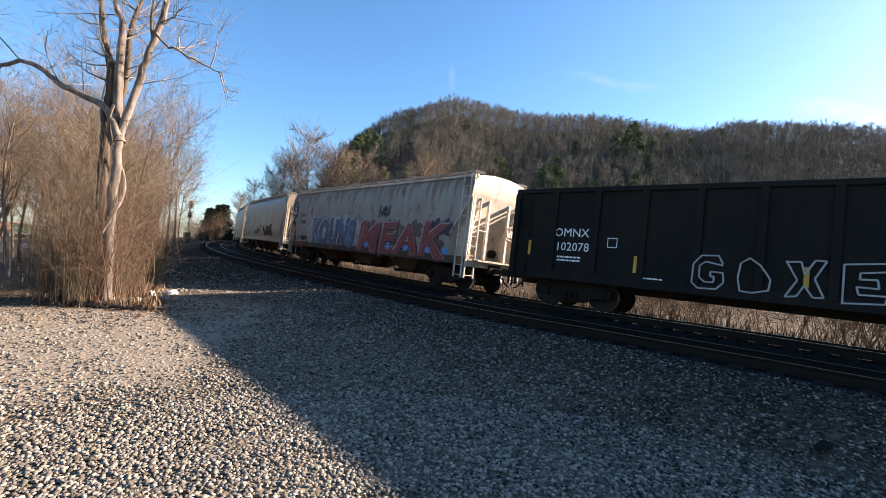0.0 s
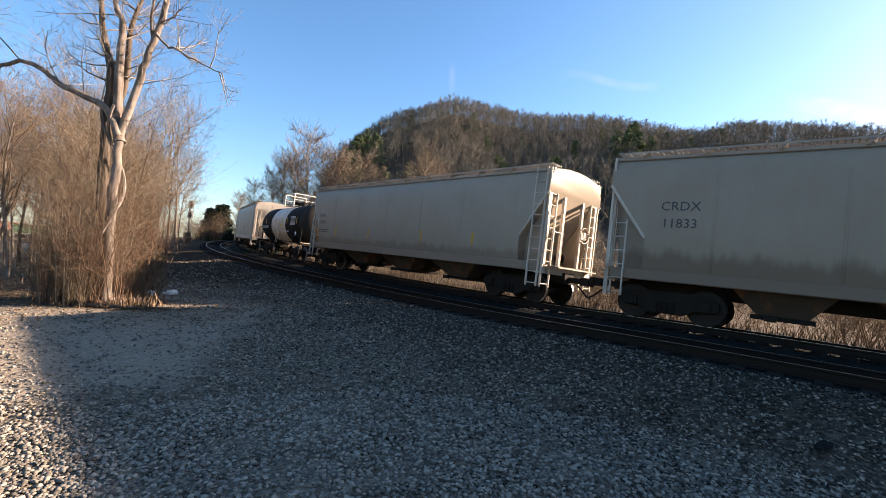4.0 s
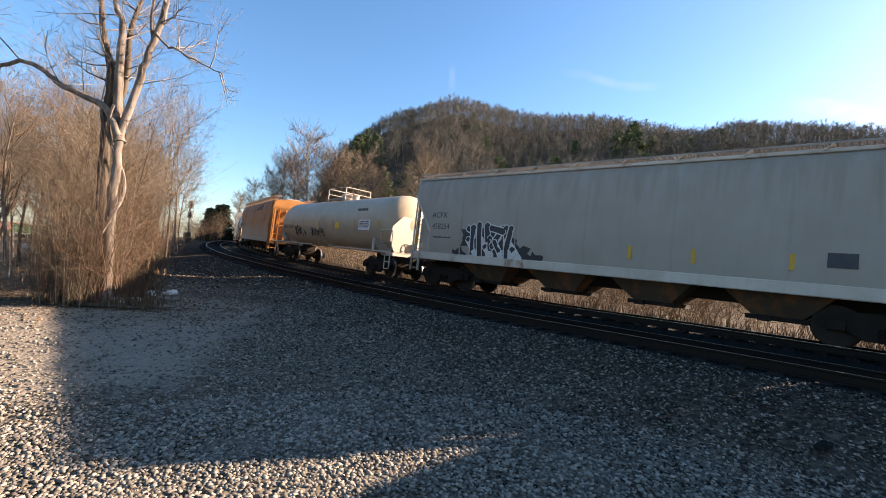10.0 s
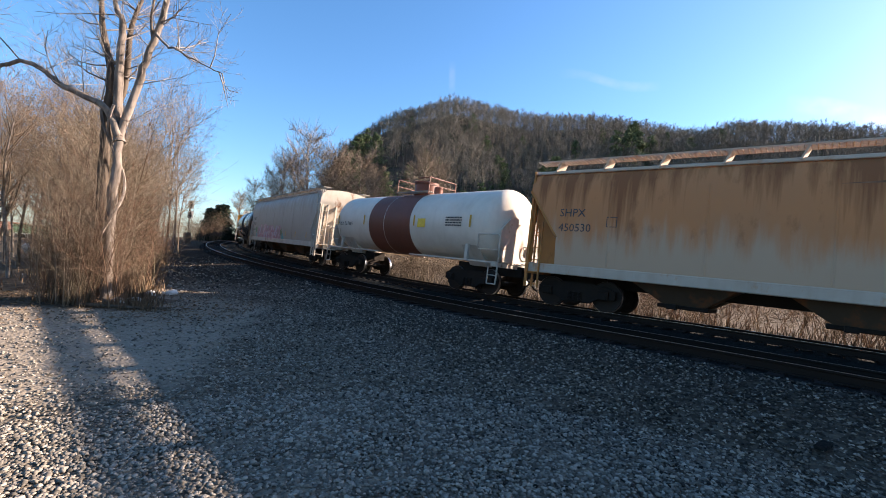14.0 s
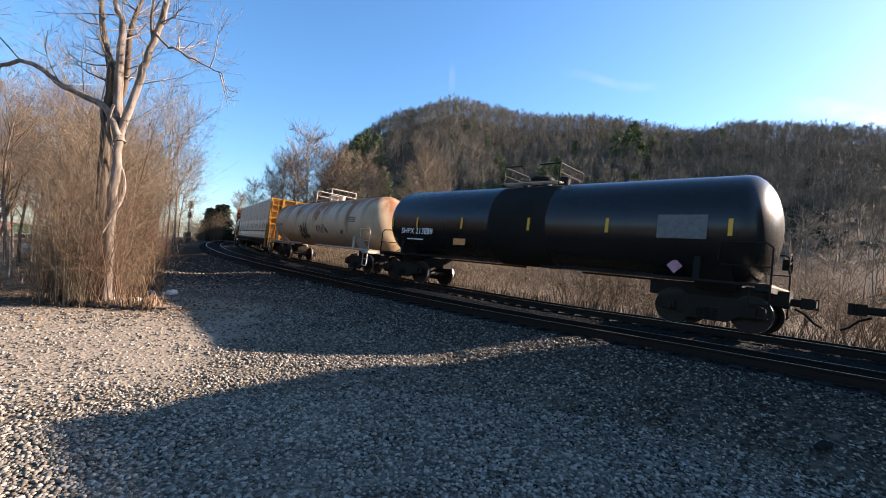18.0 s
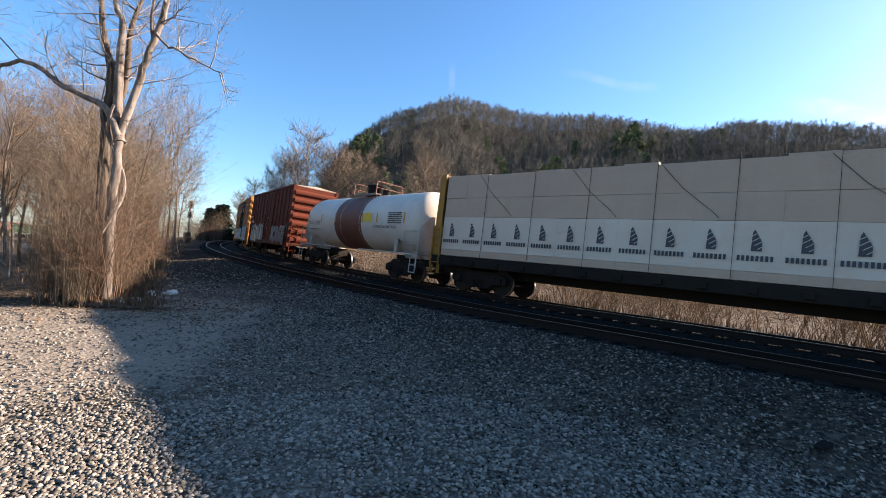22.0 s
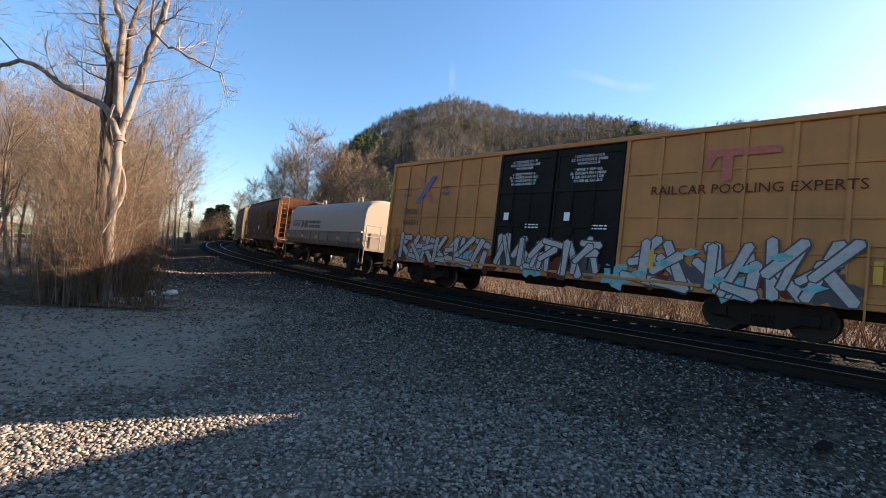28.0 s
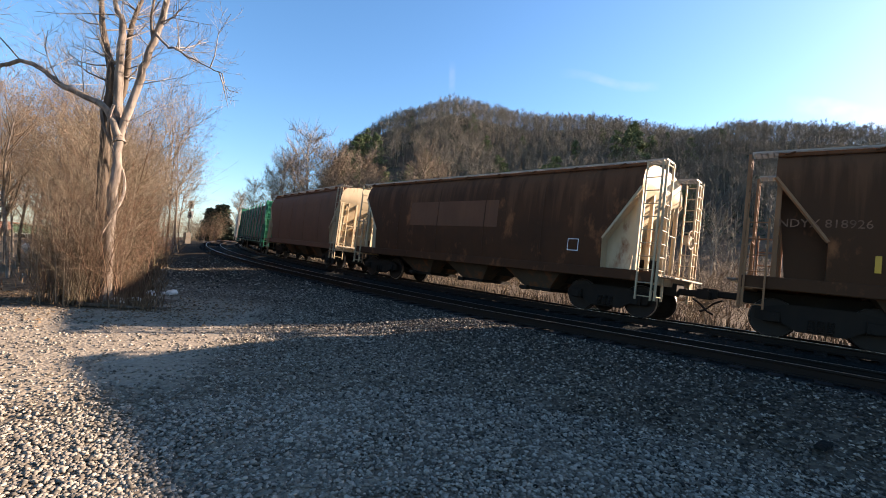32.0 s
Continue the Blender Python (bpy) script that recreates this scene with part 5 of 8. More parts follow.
GREY_D = paint("grey_paint_two", (0.38, 0.335, 0.285), (0.24, 0.19, 0.14), 0.3, 0.42, bump=0.02, seed=5, lower=((0.27, 0.20, 0.14), 1.6, 0.3))
GREY_F = paint("grey_paint_three", (0.431, 0.403, 0.371), (0.30, 0.26, 0.21), 0.28, 0.45, seed=6, runs=((0.26, 0.19, 0.13), 4.3, 2.4, 0.35))
GREY_G = paint("grey_paint_four", (0.416, 0.389, 0.358), (0.26, 0.22, 0.18), 0.35, 0.5, seed=7, runs=((0.26, 0.19, 0.13), 4.3, 2.4, 0.35))
GREY_K = paint("grey_paint_five", (0.446, 0.417, 0.384), (0.30, 0.26, 0.21), 0.28, 0.48, seed=8, runs=((0.26, 0.19, 0.13), 4.3, 2.4, 0.35))
PALE = paint("pale_trim_paint", (0.677, 0.633, 0.582), (0.22, 0.17, 0.12), 0.45, 0.55, rust=0.12, seed=9)
WHITE_T = paint("white_tank_paint", (0.80, 0.75, 0.69), (0.36, 0.29, 0.21), 0.3, 0.4, seed=10)
WHITE_E = paint("white_tank_centre", (0.86, 0.80, 0.74), (0.34, 0.25, 0.16), 0.4, 0.45, seed=11)
RUSTY_M = paint("rusty_cream_tank_paint", (0.60, 0.49, 0.36), (0.40, 0.27, 0.16), 0.5, 0.5, rust=0.02, rust_col=(0.26, 0.10, 0.04), bump=0.03, seed=12, lower=((0.42, 0.28, 0.17), 1.7, 0.5), runs=((0.25, 0.085, 0.03), 4.05, 3.2, 0.95, 0.9))
CREAM_H = paint("cream_tank_paint", (0.56, 0.475, 0.375), (0.30, 0.24, 0.17), 0.35, 0.45, seed=13)
BROWN_BAND = paint("red_brown_band_paint", (0.20, 0.075, 0.052), (0.10, 0.05, 0.035), 0.4, 0.5, seed=14)
ORANGE_I = paint("faded_orange_rust_paint", (0.60, 0.26, 0.11), (0.46, 0.24, 0.13), 0.45, 0.65, rust=0.1, rust_col=(0.30, 0.12, 0.05), seed=15, lower=((0.58, 0.41, 0.27), 2.1, 1.1), runs=((0.24, 0.085, 0.03), 4.35, 2.6, 0.8))
ORANGE_END = paint("orange_end_paint", (0.55, 0.24, 0.07), (0.28, 0.13, 0.06), 0.45, 0.6, rust=0.2, seed=16)
GREYSTRIPE = paint("chalky_sill_paint", (0.56, 0.50, 0.44), (0.34, 0.24, 0.16), 0.5, 0.65, rust=0.15, rust_col=(0.42, 0.18, 0.06), seed=17)
BOX_BROWN = paint("oxide_red_box_paint", (0.15, 0.038, 0.022), (0.07, 0.03, 0.02), 0.45, 0.72, seed=18)
BOX_YELLOW = paint("box_car_yellow_paint", (0.57, 0.238, 0.08), (0.20, 0.11, 0.05), 0.45, 0.55, seed=19)
BOX_YELLOW2 = paint("box_car_yellow_end_paint", (0.62, 0.315, 0.10), (0.25, 0.14, 0.06), 0.35, 0.5, seed=20)
HOPPER_BROWN = paint("dark_brown_hopper_paint", (0.080, 0.036, 0.018), (0.045, 0.026, 0.017), 0.5, 0.7, rust=0.12, seed=21, runs=((0.20, 0.085, 0.04), 4.3, 2.6, 0.45))
HOPPER_RED = paint("red_brown_hopper_paint", (0.085, 0.036, 0.018), (0.035, 0.020, 0.014), 0.6, 0.7, rust=0.1, seed=22, runs=((0.20, 0.085, 0.04), 4.3, 2.6, 0.45))
HOPPER_RED2 = paint("purple_brown_hopper_paint", (0.17, 0.080, 0.050), (0.08, 0.042, 0.028), 0.4, 0.7, seed=23, runs=((0.20, 0.085, 0.04), 4.3, 2.6, 0.45))
CREAM_END = paint("cream_end_paint", (0.55, 0.47, 0.34), (0.22, 0.15, 0.09), 0.5, 0.6, rust=0.2, seed=24)
COIL_GREY = paint("pale_hood_paint", (0.35, 0.315, 0.28), (0.34, 0.31, 0.27), 0.25, 0.5, seed=25)
# rusty grime, darkened to paint in the shade of the bays under the cars
BAY_SHADE_GRIME = paint("shaded_hopper_grime", (0.105, 0.08, 0.062), (0.05, 0.037, 0.028), 0.5, 0.8, rust=0.35, seed=61)
SPRAY_SLATE = plain("spray_slate", (0.055, 0.058, 0.075), 0.5, 0.3)
COIL_DARK = paint("grey_trough_paint", (0.23, 0.205, 0.18), (0.09, 0.075, 0.06), 0.55, 0.6, seed=26)
LUMBER_YELLOW = paint("lumber_car_yellow_paint", (0.46, 0.23, 0.035), (0.16, 0.09, 0.04), 0.5, 0.55, rust=0.15, seed=27)
WRAP = paint("white_lumber_wrap", (0.74, 0.63, 0.54), (0.54, 0.42, 0.34), 0.4, 0.4, bump=0.5, seed=28)
WRAP_TAN = paint("tan_lumber_wrap", (0.56, 0.41, 0.31), (0.46, 0.33, 0.25), 0.5, 0.45, bump=0.5, seed=29)
GREEN_CAR = paint("green_lumber_car_paint", (0.02, 0.20, 0.13), (0.04, 0.07, 0.05), 0.4, 0.5, seed=30)
DARK_LOAD = paint("dark_lumber_wrap", (0.045, 0.034, 0.025), (0.10, 0.07, 0.045), 0.5, 0.5, bump=0.3, seed=31)
ROOF_WHITE = paint("galvanised_roof", (0.624, 0.563, 0.464), (0.34, 0.28, 0.22), 0.4, 0.45, 0.2, seed=32)
SPRAY_BLUE = plain("spray_blue", (0.06, 0.10, 0.165), 0.5, 0.2)
SPRAY_PALE = plain("spray_pale_blue", (0.38, 0.42, 0.47), 0.5, 0.2)
SPRAY_RED = plain("spray_red", (0.20, 0.042, 0.038), 0.5, 0.25)
SPRAY_UMBER = plain("spray_umber", (0.10, 0.065, 0.05), 0.5, 0.3)
SPRAY_PINKISH = plain("spray_pale_pink", (0.52, 0.36, 0.36), 0.5, 0.2)
SPRAY_SKY = plain("spray_bright_blue", (0.06, 0.22, 0.50), 0.5, 0.2)
SPRAY_NAVY = plain("spray_navy", (0.024, 0.026, 0.045), 0.5, 0.2)
SPRAY_WHITE = plain("spray_white", (0.55, 0.53, 0.50), 0.5, 0.15)
SPRAY_DRAB = plain("spray_drab_olive", (0.19, 0.175, 0.13), 0.6, 0.3)
SPRAY_GREYISH = plain("spray_grey", (0.075, 0.07, 0.068), 0.5, 0.3)
RUST_STAIN = paint("orange_rust_stain", (0.33, 0.125, 0.045), (0.50, 0.33, 0.20), 0.45, 0.7, rust=0.2, rust_col=(0.22, 0.075, 0.03), seed=71)
SPRAY_SILVER = plain("spray_silver", (0.30, 0.285, 0.265), 0.4, 0.15)
SPRAY_PINK = plain("spray_pink", (0.40, 0.16, 0.20), 0.5, 0.25)
SPRAY_TEAL = plain("spray_teal", (0.06, 0.30, 0.30), 0.5, 0.25)
SPRAY_BLACK = plain("spray_black", (0.02, 0.02, 0.022), 0.5, 0.2)
SPRAY_FADED = plain("faded_dark_overpaint", (0.19, 0.10, 0.06), 0.75, 0.4, 2.5)
SPRAY_ORANGE = plain("spray_orange", (0.55, 0.22, 0.05), 0.5, 0.2)
SPRAY_GREEN = plain("spray_green", (0.10, 0.20, 0.06), 0.5, 0.2)
PLACARD_Y = plain("placard_yellow", (0.70, 0.45, 0.03), 0.5, 0.1)
RED_MARK = plain("faded_red_mark", (0.42, 0.09, 0.05), 0.6, 0.2)
RED_DULL = plain("dull_red_spray", (0.16, 0.07, 0.05), 0.7, 0.3)
SPRAY_MAUVE = plain("spray_mauve", (0.36, 0.22, 0.22), 0.5, 0.25)
SPRAY_LILAC = plain("spray_lilac", (0.42, 0.36, 0.44), 0.5, 0.25)
BLUE_MARK = plain("faded_blue_mark", (0.07, 0.08, 0.22), 0.6, 0.2)


def square_outline(car, x, z, size, mat, y, lean=0.0):
    m = Mesh()
    t = 0.02
    for a, b, c, d in ((-1, 1, 1, 1), (-1, -1, 1, -1), (-1, -1, -1, 1), (1, -1, 1, 1)):
        m.box(x + min(a, c) * size / 2 - t / 2, x + max(a, c) * size / 2 + t / 2, y - 0.003, y, z + min(b, d) * size / 2 - t / 2, z + max(b, d) * size / 2 + t / 2)
    return part("consolidated_stencil", m, mat, car)


def rect(w, h):
    return [(-w / 2, -h / 2), (w / 2, -h / 2), (w / 2, h / 2), (-w / 2, h / 2)]


def reflectors(car, xs, z, yf, mat=None):
    for x in xs:
        sheet(car, "reflector", rect(0.10, 0.46), mat or YELLOW, (yf(z) if callable(yf) else yf) - 0.004, "yellow reflective strip", 0, x, z)


def build_train():
    # gondolas
    gondola("black high-sided steel gondola car ahead on the track", 19.0, 3.8, BLK, BLK)
    car, half = gondola("black high-sided steel gondola car with white stencilled marks", 2.8, -12.4, BLK, BLK)
    y = -1.478
    lettering(car, "OMNX", -5.4, 2.26, 0.36, WHITEPAINT, y)
    lettering(car, "102078", -5.35, 1.83, 0.36, WHITEPAINT, y)
    square_outline(car, -4.15, 2.02, 0.26, WHITEPAINT, y)
    bars(car, -5.4, 1.55, 0.8, 2, WHITEPAINT, y)
    bars(car, -3.0, 1.12, 0.5, 1, WHITEPAINT, y)
    reflectors(car, (-6.75,), 1.75, -1.53)
    reflectors(car, (-3.45, 0.2, 3.4), 1.45, -1.53)
    # hollow outlined letters in a row, chalky and uneven
    shapes = ([(1, .72), (.8, 1), (.3, 1), (0, .75), (0, .2), (.25, 0), (.8, 0), (1, .2), (1, .5), (.55, .5), (.55, .36), (.75, .36), (.7, .2), (.38, .2), (.26, .32), (.26, .68), (.42, .82), (.7, .76), (1, .72)],
              [(.5, 0), (.1, .05), (0, .4), (.08, .85), (.35, 1), (.7, .8), (.95, .4), (.9, .05), (.5, 0)],
              [(0, 1), (.32, 1), (.5, .66), (.7, 1), (1, 1), (.72, .5), (1, 0), (.7, 0), (.5, .35), (.3, 0), (0, 0), (.3, .5), (0, 1)],
              [(0, 0), (0, 1), (1, 1), (1, .78), (.36, .78), (.36, .62), (.8, .62), (.8, .4), (.36, .4), (.36, .22), (1, .22), (1, 0), (0, 0)],
              [(.3, 0), (.28, 1), (.7, 1), (.72, 0), (.3, 0)])
    rng = random.Random(21)
    for k, shape in enumerate(shapes):
        x0, wd = -2.05 + k * 0.95, 0.68
        loop = [(x0 + wd * (u + rng.uniform(-0.04, 0.04)), -1.535, 0.98 + 0.80 * (v + rng.uniform(-0.03, 0.03)) + 0.05 * u) for u, v in shape]
        part("graffiti_outline", Mesh().tube(loop, 0.026, 4), SPRAY_SILVER, car, "pale chalky graffiti outline")
    # B
    car, half, yf = covered_hopper("weathered pale grey covered hopper with blue and red graffiti", -13.5, -31.2, GREY_B, PALE, 4.28, 1.25, sill_mat=BAY_SHADE_GRIME)
    tag_letters(car, "KOUNS", -5.0, 0.15, 1.12, 2.75, SPRAY_BLUE, SPRAY_NAVY, SPRAY_PALE, yf, 0.25, 0.055)
    for k in range(12):
        spray_cloud(car, -5.2 + 0.5 * k, 1.95 + 0.55 * math.sin(k * 2.4), 0.5, (SPRAY_SILVER, SPRAY_DRAB)[k % 2], yf, 0.001 + 0.0006 * (k % 5), "drab sprayed cloud behind the letters")
    tag_letters(car, "MEAK", 0.5, 7.6, 1.0, 2.55, SPRAY_RED, SPRAY_NAVY, SPRAY_MAUVE, yf, 0.4, 0.03)
    for x, z, r in ((0.9, 1.9, 0.5), (1.7, 2.25, 0.42), (2.7, 1.9, 0.5), (3.4, 2.3, 0.4), (4.2, 2.0, 0.5), (5.2, 2.2, 0.45), (5.9, 1.9, 0.4), (1.2, 1.4, 0.5), (2.4, 1.35, 0.5), (3.6, 1.4, 0.5), (4.8, 1.4, 0.5), (6.6, 1.6, 0.45)):
        spray_cloud(car, x, z, r, SPRAY_UMBER, yf, 0.001 + 0.0004 * x, "brown sprayed cloud behind the letters")
    for x, z, r, m in ((6.6, 2.35, 0.36, SPRAY_NAVY), (7.15, 2.3, 0.4, SPRAY_NAVY), (-4.9, 2.35, 0.35, SPRAY_SILVER), (0.25, 2.2, 0.45, SPRAY_SILVER), (-2.5, 2.6, 0.35, SPRAY_SILVER), (-1.0, 2.65, 0.33, SPRAY_SILVER)):
        spray_cloud(car, x, z, r, m, yf, 0.0045 + 0.0002 * x, "sprayed cloud behind the letters")
    for x in (1.3, 3.2, 4.6, 6.1, 7.2):
        sheet(car, "graffiti_spot", [(-0.16, -0.1), (0.1, -0.14), (0.2, 0.04), (0.05, 0.16), (-0.14, 0.1)], SPRAY_SKY, yf(1.45) - 0.042, "bright blue spray spot", 0, x, 1.4)
    lettering(car, "XOMX", -6.5, 2.85, 0.3, BLACKPAINT, yf(2.85))
    lettering(car, "720085", -6.45, 2.45, 0.3, BLACKPAINT, yf(2.45))
    scrawl(car, 2.15, 3.1, 2.75, 3.25, SPRAY_BLACK, yf, 12, 7)
    scrawl(car, -7.0, -5.7, 1.35, 1.62, SPRAY_BLACK, yf, 13, 6)
    scrawl(car, 2.2, 3.0, 2.85, 3.1, SPRAY_BLACK, yf, 14, 5)
    # a sprayed flower beside the end ladder
    spray_cloud(car, -7.75, 3.15, 0.42, SPRAY_SILVER, yf, 0.001, "pale sprayed ground of a flower")
    petals = ([(0, -.62), (-.3, -.3), (-.34, .1), (-.2, .45), (0, .56), (.2, .45), (.34, .1), (.3, -.3), (0, -.62)], [(-.3, .1), (-.1, -.12), (.12, -.1), (.3, .12)], [(-.2, .4), (-.05, .12), (.16, .18), (.2, .4)], [(-.26, -.25), (0, -.4), (.26, -.25)], [(0, -.62), (-.1, -.9), (-.3, -1.0), (-.22, -.75), (0, -.62)], [(0, -.62), (.12, -.95), (.28, -1.05), (.2, -.8), (0, -.62)])
    for line in petals:
        part("graffiti_outline", Mesh().tube([(-7.75 + u, yf(3.2 + v) - 0.012, 3.2 + v) for u, v in line], 0.03, 5), SPRAY_NAVY, car, "dark outline of a sprayed flower")
    # C
    car, half, yf = covered_hopper("smooth grey covered hopper with brown road grime and small graffiti", -31.6, -48.6, GREY_C, GREY_C, 4.36, 1.30, bays=4, end_mat=PALE, panel_mat=GREY_C)
    lettering(car, "CRDX", -6.2, 3.0, 0.34, BLACKPAINT, yf(3.0))
    lettering(car, "11833", -6.2, 2.55, 0.34, BLACKPAINT, yf(2.55))
    scrawl(car, -2.2, 0.2, 1.6, 1.95, RED_DULL, yf, 31, 8)
    scrawl(car, 1.2, 4.6, 1.55, 2.15, RED_DULL, yf, 32, 8, 0.03)
    bars(car, 0.0, 2.25, 0.8, 2, BLACKPAINT, yf(2.2))
    # D
    car, half, yf = covered_hopper("smooth light grey covered hopper with dark stencilled marks", -49.4, -66.6, GREY_D, GREY_D, 4.30, 1.30, end_mat=PALE, panel_mat=GREY_D)
    lettering(car, "NAHX", -6.85, 2.82, 0.27, BLACKPAINT, yf(2.85))
    lettering(car, "320412", -6.8, 2.44, 0.27, BLACKPAINT, yf(2.4))
    reflectors(car, (-7.6, -5.2, -2.0, 2.0, 5.0), 1.95, yf)
    bars(car, -6.6, 2.05, 1.0, 2, BLACKPAINT, yf(2.0))
    # E
    car, half, yf = tank_car("short black tank car with a white middle and white railings", -67.8, -79.85, BLK_MATTE, BLK, 1.36, 2.45, [(-2.01, 1.74, WHITE_E)], "tall", over=0.6, dish=0.36, end_cap=DUSTY_END, truck_in=1.95, rungs=True)
    for ob in car.children:
        if ob.name.startswith(("top_railing", "ladder", "end_platform")):
            ob.data.materials[0] = WHITE_E if not ob.name.startswith("end") else PALE
    lettering(car, "WAGX 6040", -3.75, 2.15, 0.30, WHITEPAINT, yf(2.15) - 0.01)
    bars(car, 3.6, 2.85, 1.1, 8, WHITEPAINT, yf(2.6) - 0.03, 0.03, 0.045)
    bars(car, 1.95, 1.95, 1.2, 2, WHITEPAINT, yf(1.9) - 0.02, 0.03, 0.05)
    for x in (-3.6, -0.6, 0.9, 2.2, 4.4):
        sheet(car, "reflector", rect(0.1, 0.42), YELLOW, yf(2.6) - 0.02, "yellow reflective strip", 0, x, 2.6)
    sheet(car, "placard", [(0, -0.2), (0.2, 0), (0, 0.2), (-0.2, 0)], WHITEPAINT, yf(1.75) - 0.06, "white diamond placard", 0, 4.0, 1.75)
    sheet(car, "placard", rect(0.45, 0.16), PLACARD_Y, yf(2.4) - 0.01, "yellow notice plate", 0, 0.9, 2.3)
    # F
    car, half, yf = covered_hopper("clean light grey covered hopper with black stencilled marks", -81.0, -98.6, GREY_F, PALE, 4.28, 1.30)
    lettering(car, "WLPX", -6.8, 2.75, 0.36, BLACKPAINT, yf(2.75))
    lettering(car, "10164", -6.75, 2.27, 0.36, BLACKPAINT, yf(2.27))
    square_outline(car, -5.5, 2.5, 0.3, BLACKPAINT, yf(2.5))
    bars(car, -6.6, 1.98, 1.1, 2, BLACKPAINT, yf(1.9), 0.06)
    reflectors(car, (-7.75, -5.2, -2.8, 0.3, 4.0, 7.0), 1.9, yf)
    sheet(car, "data_plate", rect(0.5, 0.3), BLACKPAINT, yf(1.8), "black data plate", 0, 5.2, 1.95)
    bars(car, 1.0, 2.2, 0.6, 2, BLACKPAINT, yf(2.1))
    # G
    car, half, yf = covered_hopper("light grey covered hopper with black and white graffiti at its foot", -99.4, -116.1, GREY_G, PALE, 4.28, 1.30, bays=4, reach=2.3)
    lettering(car, "ACFX", -6.4, 2.78, 0.31, BLACKPAINT, yf(2.78))
    lettering(car, "458254", -6.3, 2.34, 0.31, BLACKPAINT, yf(2.32))
    for k, (x, z, r) in enumerate(((-5.3, 1.3, 0.32), (-4.7, 1.95, 0.5), (-4.0, 2.0, 0.5), (-3.3, 1.95, 0.5), (-2.6, 1.45, 0.42), (-2.0, 1.3, 0.3), (-3.7, 1.4, 0.42), (-4.4, 1.45, 0.4))):
        spray_cloud(car, x, z, r, SPRAY_BLACK, yf, 0.001 + 0.0006 * k, "black sprayed cloud")
    graffiti(car, -5.0, -2.7, 1.3, 2.4, [SPRAY_BLACK], SPRAY_WHITE, 0, 41, 4, yf=lambda z: yf(z) - 0.006)
    sheet(car, "data_plate", rect(0.5, 0.34), BLACKPAINT, yf(1.85), "black data plate", 0, 5.45, 1.85)
    reflectors(car, (-7.6, 1.0, 2.6, 4.6, 6.6), 1.8, yf)
    bars(car, -6.2, 1.95, 0.9, 1, BLACKPAINT, yf(1.9))
    # H
    car, half, yf = tank_car("long cream tank car with a railed top platform", -116.75, -132.7, CREAM_H, PALE, 1.42, 2.55, (), "rail", over=0.62, truck_in=2.0, shield=PALE, rungs=True)
    lettering(car, "DBCX 201200", -5.6, 2.2, 0.30, BLACKPAINT, yf(2.2) - 0.01)
    sheet(car, "placard", rect(0.5, 0.34), PLACARD_Y, yf(2.3) - 0.015, "yellow notice plate", 0, 2.0, 2.3)
    bars(car, 5.0, 2.55, 1.0, 4, BLACKPAINT, yf(2.3) - 0.02, 0.05, 0.04)
    sheet(car, "notice_panel", rect(1.15, 0.5), WHITEPAINT, yf(2.3) - 0.012, "white notice panel", 0, 5.0, 2.36)
    scrawl(car, -4.5, -3.3, 1.75, 2.25, SPRAY_BLACK, yf, 43, 6)
    scrawl(car, -3.0, -2.75, 1.75, 2.0, SPRAY_BLACK, yf, 44, 2)
    scrawl(car, -1.9, 0.0, 1.72, 2.1, SPRAY_BLACK, yf, 45, 8)
    for x in (-4.75, -2.9, -0.5, 1.45, 4.0, 6.4):
        sheet(car, "reflector", rect(0.1, 0.42), YELLOW, yf(2.45) - 0.01, "yellow reflective strip", 0, x, 2.4)
    bars(car, 4.5, 3.2, 1.1, 1, BLACKPAINT, yf(3.15) - 0.02, 0.12)
    # I
    car, half, yf = covered_hopper("faded orange covered hopper stained with rust and chalk", -133.4, -150.5, ORANGE_I, GREYSTRIPE, 4.15, 1.25, end_mat=ORANGE_END, roof=GREYSTRIPE, lift=0.35)
    lettering(car, "SHPX", -6.6, 2.85, 0.34, BLACKPAINT, yf(2.85))
    lettering(car, "450530", -6.5, 2.4, 0.34, BLACKPAINT, yf(2.4))
    sheet(car, "old_lettering", [(-4.4, -0.24), (-0.6, -0.02), (0.3, 0.16), (3.2, 0.36), (2.7, -0.06), (1.4, -0.22), (-1.2, -0.26)], SPRAY_FADED, yf(3.6), "painted-out dark lettering", 0, 0.9, 3.62)
    bars(car, 5.4, 3.1, 1.0, 6, BLACKPAINT, yf(2.9), 0.05, 0.05)
    square_outline(car, -5.4, 2.6, 0.28, BLACKPAINT, yf(2.6))
    # J
    car, half, yf = tank_car("white tank car with a red-brown middle band", -150.75, -163.55, WHITE_T, PALE, 1.42, 2.58, [(-2.29, 0.94, BROWN_BAND)], "rail", over=0.42, dome_mat=BROWN_BAND, rail_mat=BROWN_BAND, truck_in=1.95, shield=PALE)
    lettering(car, "PVSX 217685", -4.5, 2.4, 0.27, BLACKPAINT, yf(2.4) - 0.01)
    for x in (-5.2, -2.7, 1.25, 4.6):
        sheet(car, "reflector", rect(0.1, 0.45), YELLOW, yf(2.6) - 0.01, "yellow reflective strip", 0, x, 2.6)
    sheet(car, "placard", rect(0.5, 0.36), PLACARD_Y, yf(2.55) - 0.01, "yellow notice plate", 0, 1.75, 2.5)
    bars(car, 3.7, 2.75, 0.9, 4, BLACKPAINT, yf(2.5) - 0.02, 0.05, 0.05)
    # K
    car, half, yf = covered_hopper("pale grey covered hopper with pink and white graffiti", -164.0, -182.2, GREY_K, PALE, 4.28, 1.28, lift=0.22)
